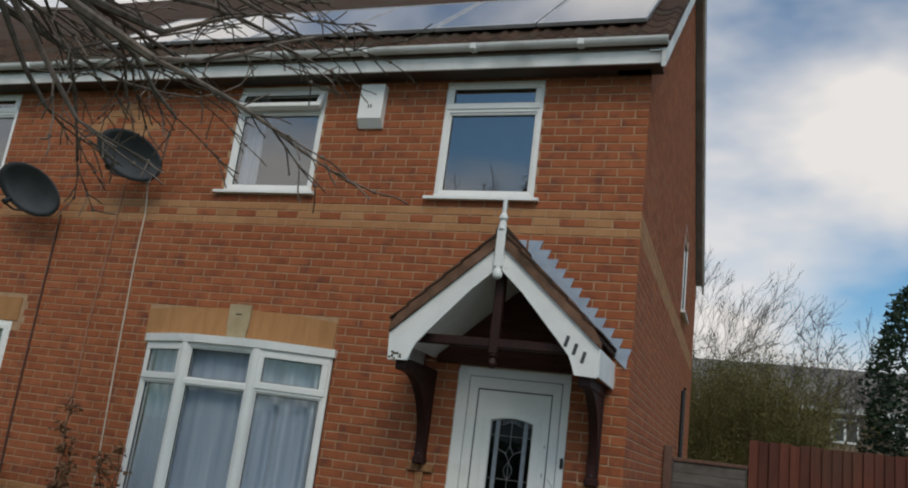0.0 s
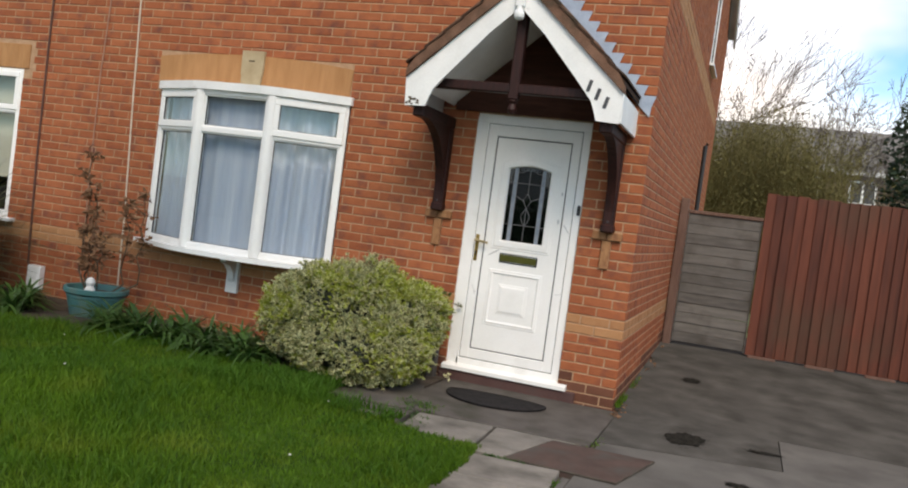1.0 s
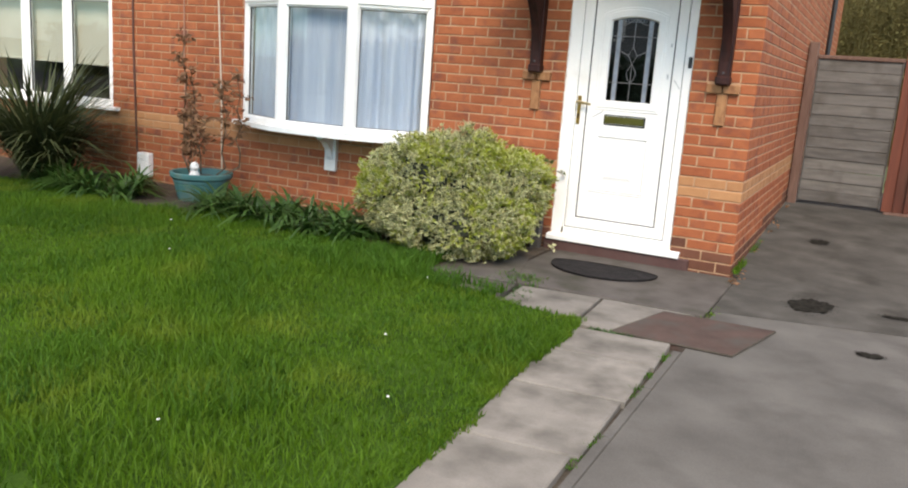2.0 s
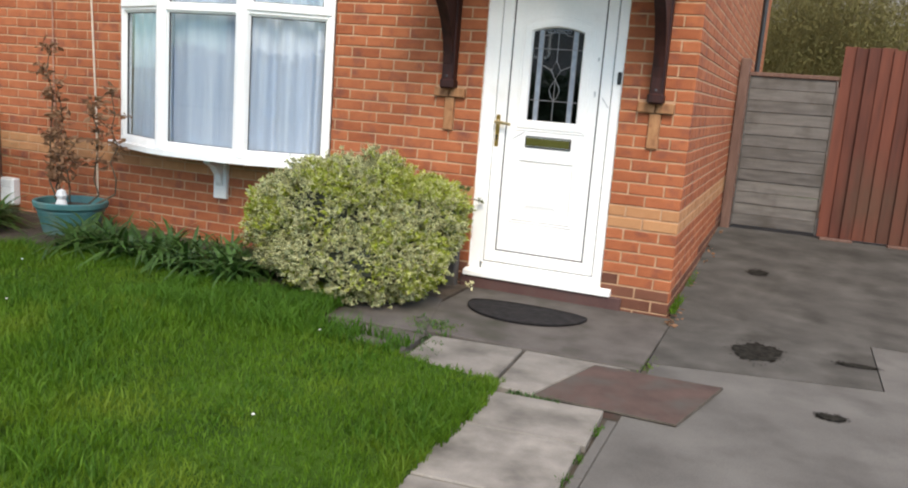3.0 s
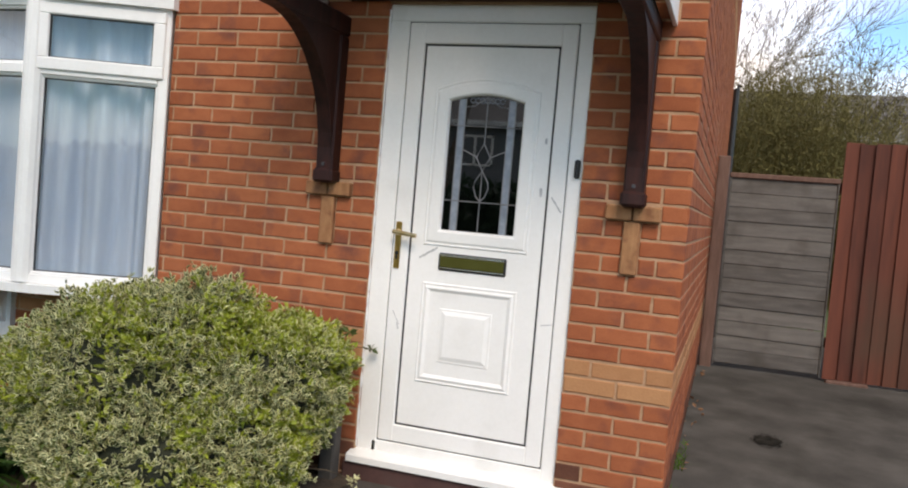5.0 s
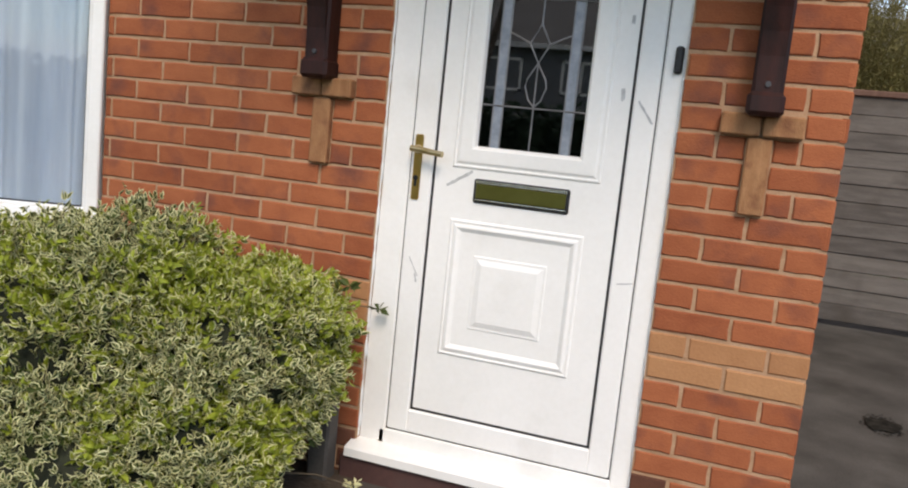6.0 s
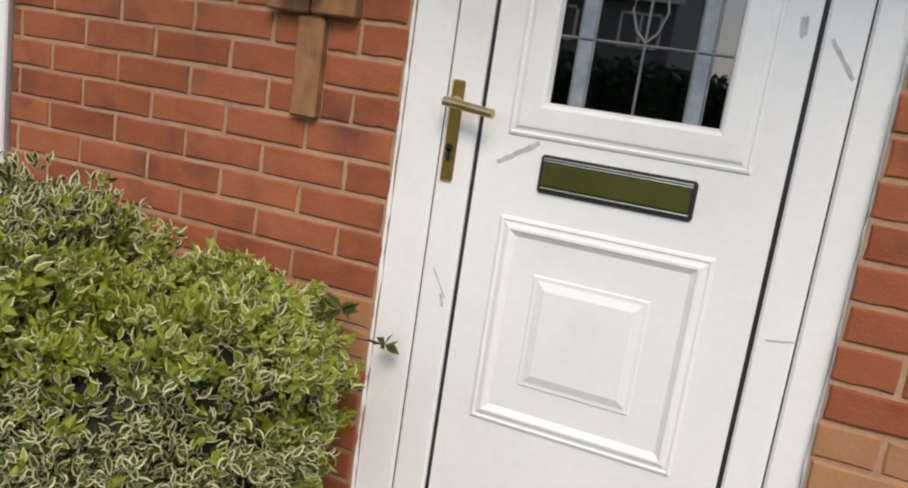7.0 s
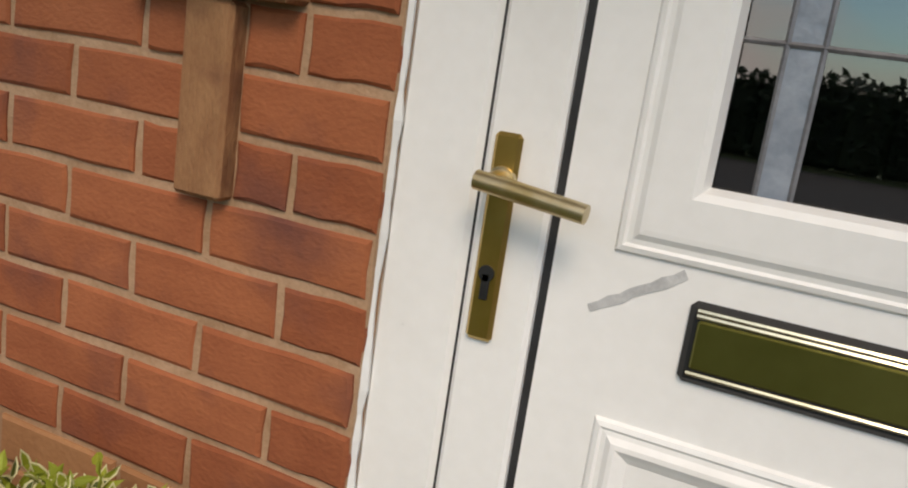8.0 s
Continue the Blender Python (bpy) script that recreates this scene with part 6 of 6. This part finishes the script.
far_house(-6, 22, 38, 6.0, 8.4, "long brick terrace with a grey roof behind the gardens",
          [(2.4, 4.3, 1.25, 1.15), (4.95, 4.3, 1.25, 1.15), (7.6, 4.3, 1.25, 1.15), (10.2, 4.3, 1.25, 1.15), (1.6, 0.9, 1.7, 1.3), (5, 0.9, 1.7, 1.3), (8.2, 0.9, 1.7, 1.3)])
# across the road, seen only in the glass; the terrace is added for reflections
far_house(-26, -6, -38, 5.0, 7.6, "unseen long grey terrace across the road, added for reflections", [(-24 + 3.2 * i, 3.0, 1.6, 1.3) for i in range(6)], 1, FAR_RENDER)
bare_tree(-10.4, -10.6, 9.2, 41, BARK, "bare street tree beside the footway", 5, 3, 0.16, 0.6, 0.1)
bare_tree(-5.0, -10.6, 8.2, 42, BARK, "bare street tree beside the footway", 5, 3, 0.16, 0.6, 0.1)
bare_tree(-15.5, -23.0, 9.0, 43, BARK, "bare dark tree across the road", 5, 3, 0.16, 0.6, 0.1)
hd = thing("hedge", (-8, -21, 0), "long dark hedge across the road", "hedge")
hs, hp = Shape(), []
for i in range(26000):
    x = r6.uniform(-34, 22)
    h = 2.1 + 0.5 * noise.noise(Vector((x * 0.5, 1, 1)))
    hp.append(Vector((x, -21 + r6.gauss(0, 0.35), r6.uniform(0.05, h))))
leaf_cloud(hs, hp, 0.27, r6, aspect=0.6)
part("foliage", hs, EVERGREEN, hd, kind="stuff")
# solid core added so that no sky shows through the leaves
hc = Shape()
for i in range(56):
    x = -34 + i
    hc.box(x, x + 1.01, -21.3, -20.7, 0.0, 1.85 + 0.5 * noise.noise(Vector((x * 0.5 + 0.25, 1, 1))), 0.1)
part("inner_growth", hc, EVERGREEN, hd, "solid dark core in place of shaded inner leaves")


def parked_van(x, y):
    t = thing("parked_van", (x, y, 0), "plain white van parked across the road", "van")
    s = Shape()
    prof = [(-2.2, 0.35), (2.3, 0.35), (2.35, 0.85), (1.55, 1.0), (0.85, 1.75), (-2.1, 1.8), (-2.25, 1.2)]
    s.prism(prof, y - 0.85, y + 0.85, Matrix.Translation((x, 0, 0)))
    body = part("body", s, CAR_PAINT, t)
    w = Shape()
    w.prism([(0.55, 1.05), (1.35, 1.05), (0.82, 1.62), (0.55, 1.62)], y + 0.846, y + 0.866, Matrix.Translation((x, 0, 0)))
    part("side_window", w, SOLAR, body)
    for wx in (-1.4, 1.5):
        for wy in (y - 0.82, y + 0.72):
            ty = Shape()
            ty.tube([(x + wx, wy, 0.31), (x + wx, wy + 0.12, 0.31)], 0.31, 20)
            wheel = part("wheel", ty, BLACK_PLASTIC, t)
            rm = Shape()
            rm.tube([(x + wx, wy - 0.005, 0.31), (x + wx, wy + 0.125, 0.31)], 0.18, 16)
            part("rim", rm, METAL_GREY, wheel)


parked_van(-10.5, -16.5)

# ---- garden tree, whose low boughs hang into the view ----
GT = Vector((-3.4, -4.9, 0.0))
gt = thing("garden_tree", GT, "bare garden tree with thin knobbly twigs over the lawn", "tree")
s = Shape()
s.tube([GT - Vector((0, 0, 0.1)), GT + Vector((0.03, 0.02, 1.2)), GT + Vector((0.0, 0.05, 2.6)), GT + Vector((0.05, 0.1, 4.2))], [0.13, 0.11, 0.095, 0.06], 10)
part("trunk", s, BARK, gt)
BOUGHS = [(3.95, 40, 2, 1.9, 0.032), (3.75, 24, 5, 2.0, 0.034), (4.05, 52, 2, 2.0, 0.032), (3.5, 12, 10, 2.0, 0.03), (3.95, 32, 0, 2.1, 0.034), (3.7, 20, 4, 2.1, 0.032),
          (4.15, 46, -1, 2.1, 0.032), (3.6, 6, 12, 1.9, 0.03), (3.85, 28, 7, 2.0, 0.03), (4.1, 36, 4, 2.1, 0.032), (4.1, -110, 32, 1.8, 0.04), (4.1, 150, 30, 1.8, 0.04), (4.2, 60, 50, 1.7, 0.04), (4.0, -40, 35, 1.8, 0.04)]
r7 = random.Random(77)
for h, a, el, ln, rad in BOUGHS:       # start height, bearing east of north, climb, length, thickness
    b = Shape()
    tips = []
    d = Vector((math.sin(radians(a)) * math.cos(radians(el)), math.cos(radians(a)) * math.cos(radians(el)), math.sin(radians(el))))
    grow(b, GT + Vector((0.03, 0.08, h)), d, ln, rad * 1.3, 3, r7, tips, 4, 0.7, -0.06, 6, 0.48, 0.005)
    for q, e in tips[::2]:
        b.lathe([(0.0, -0.012), (0.012, -0.004), (0.012, 0.006), (0.0, 0.014)], q, 5)
    part("bough", b, BARK, gt)

# ---- lawn grass ----
def blades(count, x0, x1, y0, y1, inside, z, hmin, hmax, width, mat=None):
    xy = nrg.uniform((x0, y0), (x1, y1), (count, 2))
    ok = np.array([inside(x, y) for x, y in xy])
    xy = xy[ok]
    n = len(xy)
    a = nrg.uniform(0, 6.283, n)
    h = nrg.uniform(hmin, hmax, n) * (0.85 + 0.35 * np.sin(xy[:, 0] * 2.3 + 1.7 * np.sin(xy[:, 1] * 1.9)))
    lean = nrg.normal(0, 0.35, (n, 2)) * h[:, None]
    w = np.stack([np.cos(a), np.sin(a)], 1) * (width * nrg.uniform(0.6, 1.3, n))[:, None]
    v = np.zeros((n, 5, 3))
    v[:, 0, :2], v[:, 1, :2] = xy + w, xy - w
    v[:, 2, :2], v[:, 3, :2] = xy + lean * 0.4 + w * 0.7, xy + lean * 0.4 - w * 0.7
    v[:, 4, :2] = xy + lean * 1.3
    v[:, 2, 2] = v[:, 3, 2] = h * 0.55
    v[:, 4, 2] = h * 0.95
    v[:, :, 2] += z
    me = bpy.data.meshes.new("grass")
    k = np.arange(n)[:, None] * 5
    me.vertices.add(n * 5)
    me.vertices.foreach_set("co", v.reshape(-1))
    loops = np.concatenate([k + np.array([0, 1, 3, 2]), k + np.array([2, 3, 4])], 1).astype(np.int32)
    me.loops.add(n * 7)
    me.loops.foreach_set("vertex_index", loops.reshape(-1))
    me.polygons.add(n * 2)
    start = (np.arange(n)[:, None] * 7 + np.array([0, 4])).astype(np.int32)
    me.polygons.foreach_set("loop_start", start.reshape(-1))
    me.update(calc_edges=True)
    me.validate()
    me.materials.append(mat or GRASS)
    return me


def in_lawn(x, y):
    ragged = 0.03 * noise.noise(Vector((x * 40, y * 40, 0.5)))
    edge = -0.5 + 0.047 * max(0.0, -1.9 - y) + 0.014 * math.sin(y * 5) + ragged + 0.02 * noise.noise(Vector((0.3, y * 9, 0.5)))
    far = -1.78 + 0.14 * (-0.53 - x) + 2 * ragged + 0.04 * noise.noise(Vector((x * 6, 2.0, 0.5)))      # paving shows between lawn and bush
    if x > -1.68 and y > far:
        return False
    if -1.9 < x <= -1.68 and y > far + (-1.68 - x) * 2.2:
        return False
    return x < edge and y < -1.0 + 0.1 * math.sin(x * 3.1) + 0.05 * math.sin(x * 11)


tagged(new("grass", blades(150000, -7.5, -0.3, -4.6, -0.85, in_lawn, 0.01, 0.025, 0.075, 0.003)), "short bright green lawn grass with paler patches", "grass", kind="stuff")
tagged(new("grass", blades(30000, -11, -0.3, -6.9, -4.6, in_lawn, 0.01, 0.03, 0.06, 0.004)), "short bright green lawn grass", "grass", kind="stuff")
def lawn_rim(x, y):
    return in_lawn(x, y) and not in_lawn(x + 0.1, y)


tagged(new("grass", blades(60000, -1.4, -0.3, -4.6, -1.0, lawn_rim, 0.0, 0.03, 0.07, 0.003)), "dense lawn grass along the path edge", "grass", kind="stuff")


def patchy(x, y):
    return in_lawn(x, y) and noise.noise(Vector((x * 1.7, y * 1.7, 4.2))) + 0.5 * noise.noise(Vector((x * 5, y * 5, 1.0))) > 0.16


def by_bush(x, y):
    return -2.9 < x < -1.1 and -1.75 < y < -0.95 and (y < -1.5 or x < -1.75) and noise.noise(Vector((x * 4, y * 4, 9.0))) > -0.25


tagged(new("grass_tufts", blades(70000, -7.5, -0.3, -4.6, -0.85, patchy, 0.01, 0.05, 0.1, 0.0032, GRASS_TUFT)), "coarser longer tufts of dark grass in the lawn", "grass", kind="stuff")
tagged(new("grass_tufts", blades(9000, -2.9, -1.0, -1.75, -0.95, by_bush, 0.01, 0.05, 0.12, 0.004, GRASS_TUFT)), "long dark grass round the foot of the bush", "grass", kind="stuff")
tagged(new("weeds", blades(2600, -1.45, -0.85, -1.75, -0.95, lambda x, y: abs(x + 1.1 + (y + 1.3) * 0.35) < 0.1 and noise.noise(Vector((x * 14, y * 14, 3))) > -0.05, -0.01, 0.01, 0.04, 0.005, STRAP)), "leafy weeds between the slabs", "weeds", kind="stuff")
tagged(new("weeds", blades(700, -0.45, -0.2, -1.95, -1.78, lambda x, y: abs(y + 1.87) < 0.03, -0.01, 0.008, 0.03, 0.004, STRAP)), "leafy weeds at the corner of the cover", "weeds", kind="stuff")
tagged(new("weeds", blades(1800, -0.01, 0.04, -6, -1.95, lambda x, y: math.sin(y * 9) + math.sin(y * 23) > 0.2, -0.01, 0.008, 0.022, 0.003, GRASS_TUFT)), "small weeds in the joint beside the path", "weeds", kind="stuff")
tagged(new("weeds", blades(1500, -1.35, 0.1, -1.22, -0.9, lambda x, y: (x > 0.02 and y > -1.2) or (x < -1.0 and y < -1.0), -0.01, 0.01, 0.04, 0.003)), "small weeds round the door slab", "weeds", kind="stuff")
tagged(new("weeds", blades(1200, 0.004, 0.05, 0.0, 3.3, lambda x, y: math.sin(y * 7) > -0.2, 0.03, 0.01, 0.06, 0.003)), "moss and weeds along the foot of the gable wall", "weeds", kind="stuff")
litter = Shape()
r9 = random.Random(12)
for i in range(70):
    y = r9.choice((r9.uniform(-0.25, 0.25), r9.uniform(-0.25, 3.3)))
    leaf_cloud(litter, [Vector((0.012 + abs(r9.gauss(0, 0.035)), y, rise(y) + 0.012))], 0.035, r9, 0.25)
tagged(part("fallen_leaves", litter, DRY_LEAF), "dry brown leaves blown along the foot of the wall", "leaves", kind="stuff")
dz = Shape()
for i in range(9):
    while True:
        x, y = rng.uniform(-6, -0.6), rng.uniform(-4.2, -1.3)
        if in_lawn(x, y):
            break
    dz.lathe([(0.0, 0.063), (0.006, 0.062), (0.007, 0.058), (0.0, 0.055)], (x, y, 0), 6)
tagged(part("daisies", dz, WHITE_STONE), "tiny white daisies in the lawn", "flowers", kind="stuff")


# ---- brickwork, laid last ----
def lay(lo, hi, top, holes, phase, kind_of):
    """Courses of stretchers between lo and hi, cut round the holes: (a0, a1, z0, z1, kind)."""
    out = []
    k = -1
    while FIRST + k * COURSE < top:
        z0, z1 = FIRST + k * COURSE + 0.0055, FIRST + (k + 1) * COURSE - 0.0055
        zm = (z0 + z1) / 2
        spans = [(lo, hi)]
        for h in holes:
            if h[2] < zm < h[3]:
                spans = [q for a, b in spans for q in ((a, min(b, h[0])), (max(a, h[1]), b)) if q[1] - q[0] > 0.02]
        for a, b in spans:
            ph = phase(a, b, zm) + (0 if k % 2 else BRICK / 2)
            j = math.floor((a - ph) / BRICK)
            while ph + j * BRICK < b:
                p, q = max(a, ph + j * BRICK + 0.0055), min(b, ph + (j + 1) * BRICK - 0.0055)
                if q - p > 0.02:
                    out.append((p, q, z0, z1, kind_of((p + q) / 2, zm, k, j)))
                j += 1
        k += 1
    return out


def kind_front(x, z, k, j):
    if k in (7, 8):
        return 1
    if x > -1.7 and (k < 2 or (k == 2 and j % 3 == 0)):
        return 2
    if 44 <= k <= 46:
        return 0 if (k == 45 and j % 2) else 1
    if 52 <= k <= 62:
        d = abs(x + 5.42) / 0.42 + abs(z - 4.3) / 0.36
        if d < 1.05 and not d < 0.35:
            return 1
    return 0


def kind_side(y, z, k, j):
    return 1 if k in (7, 8) or 44 <= k <= 46 else (2 if z < 0.12 + rise(y) else 0)


def brick_verts(w, h, d=0.02, c=0.0035, r=rng, worn=False):
    """A brick face with chipped arrises; a worn one has a waving outline."""
    e = 0.0017 if worn else 0.0012
    j = lambda: r.uniform(-e, e)
    ring = [(-1, -1), (-0.33, -1), (0.33, -1), (1, -1), (1, 0), (1, 1), (0.33, 1), (-0.33, 1), (-1, 1), (-1, 0)] if worn else [(-1, -1), (1, -1), (1, 1), (-1, 1)]
    n = len(ring)
    m = [(a * w / 2 + j(), c, b * h / 2 + j()) for a, b in ring]
    f = [(x - a * c * r.uniform(0.7, 1.6), abs(j()) * 0.4, z - b * c * r.uniform(0.7, 1.6)) for (x, _, z), (a, b) in zip(m, ring)]
    k = [(x, d, z) for x, _, z in m]
    faces = [tuple(range(n))] + [(i + n, (i + 1) % n + n, (i + 1) % n, i) for i in range(n)] + [(i + 2 * n, (i + 1) % n + 2 * n, (i + 1) % n + n, i + n) for i in range(n)]
    return f + m + k, faces


front_holes = OPENINGS + [(-4.57, -2.555, 2.1, 2.47), (-8.25, -6.1, 2.1, 2.455), (PC - 0.812, PC - 0.582, 1.29, 1.365), (PC + 0.582, PC + 0.812, 1.29, 1.365),
                          (PC - 0.735, PC - 0.659, 1.065, 1.291), (PC + 0.659, PC + 0.735, 1.065, 1.291)]
laid = lay(WALL_L, 0.0, EAVES + 0.02, front_holes, lambda a, b, z: -0.0375 if (b < -0.9 and z < 2.17) else 0.0, kind_front)
MATS = [RED_BRICK, BUFF_BRICK, DAMP_BRICK]
shared = {}
rest = Shape()
single = 0
for x0, x1, z0, z1, kind in laid:
    w, h = x1 - x0, z1 - z0
    near = x0 > -2.56 and z0 > 0.2 and z1 < 1.83 and single < 300
    at = Vector(((x0 + x1) / 2, -rng.uniform(0, 0.0025), (z0 + z1) / 2))
    if near:
        full = abs(w - 0.214) < 0.001
        key = (kind, rng.randrange(14)) if full else (kind, round(w, 3))
        if key not in shared:
            v, f = brick_verts(w, h, worn=True)
            sh = Shape().add(v, f)
            shared[key] = mesh_of("brick", sh, MATS[kind])
        ob = new("brick", shared[key])
        ob.location = at
        ob.rotation_euler = (rng.uniform(-0.012, 0.012), rng.uniform(-0.004, 0.004), rng.uniform(-0.006, 0.006))
        ob.parent = wall_front
        single += 1
    else:
        v, f = brick_verts(w, h)
        rest.add([at + Vector(p) for p in v], f, kind)
part("brickwork", rest, MATS, wall_front, kind="stuff")

gable_side = Shape()
for y0, y1, z0, z1, kind in lay(0.0, DEPTH, EAVES + 0.1, [SIDE_WINDOW], lambda a, b, z: -BRICK / 2, kind_side):
    v, f = brick_verts(y1 - y0, z1 - z0)
    o = Vector((rng.uniform(0, 0.0025), (y0 + y1) / 2, (z0 + z1) / 2))
    gable_side.add([o + Vector((-p[1], p[0], p[2])) for p in v], f, kind)
top = lambda y: EAVES + 0.1 + (min(y, 2 * RIDGE_Y - y) + 0.1) * PITCH
k = 65
while FIRST + k * COURSE < top(RIDGE_Y):
    z0, z1 = FIRST + k * COURSE + 0.005, FIRST + (k + 1) * COURSE - 0.005
    y = (k % 2) * BRICK / 2
    while y < DEPTH:
        if min(top(y), top(y + BRICK)) > z1:
            v, f = brick_verts(0.215, z1 - z0)
            o = Vector((rng.uniform(0, 0.0025), y + BRICK / 2, (z0 + z1) / 2))
            gable_side.add([o + Vector((-p[1], p[0], p[2])) for p in v], f, 0)
        y += BRICK
    k += 1
part("brickwork", gable_side, MATS, wall_side, kind="stuff")
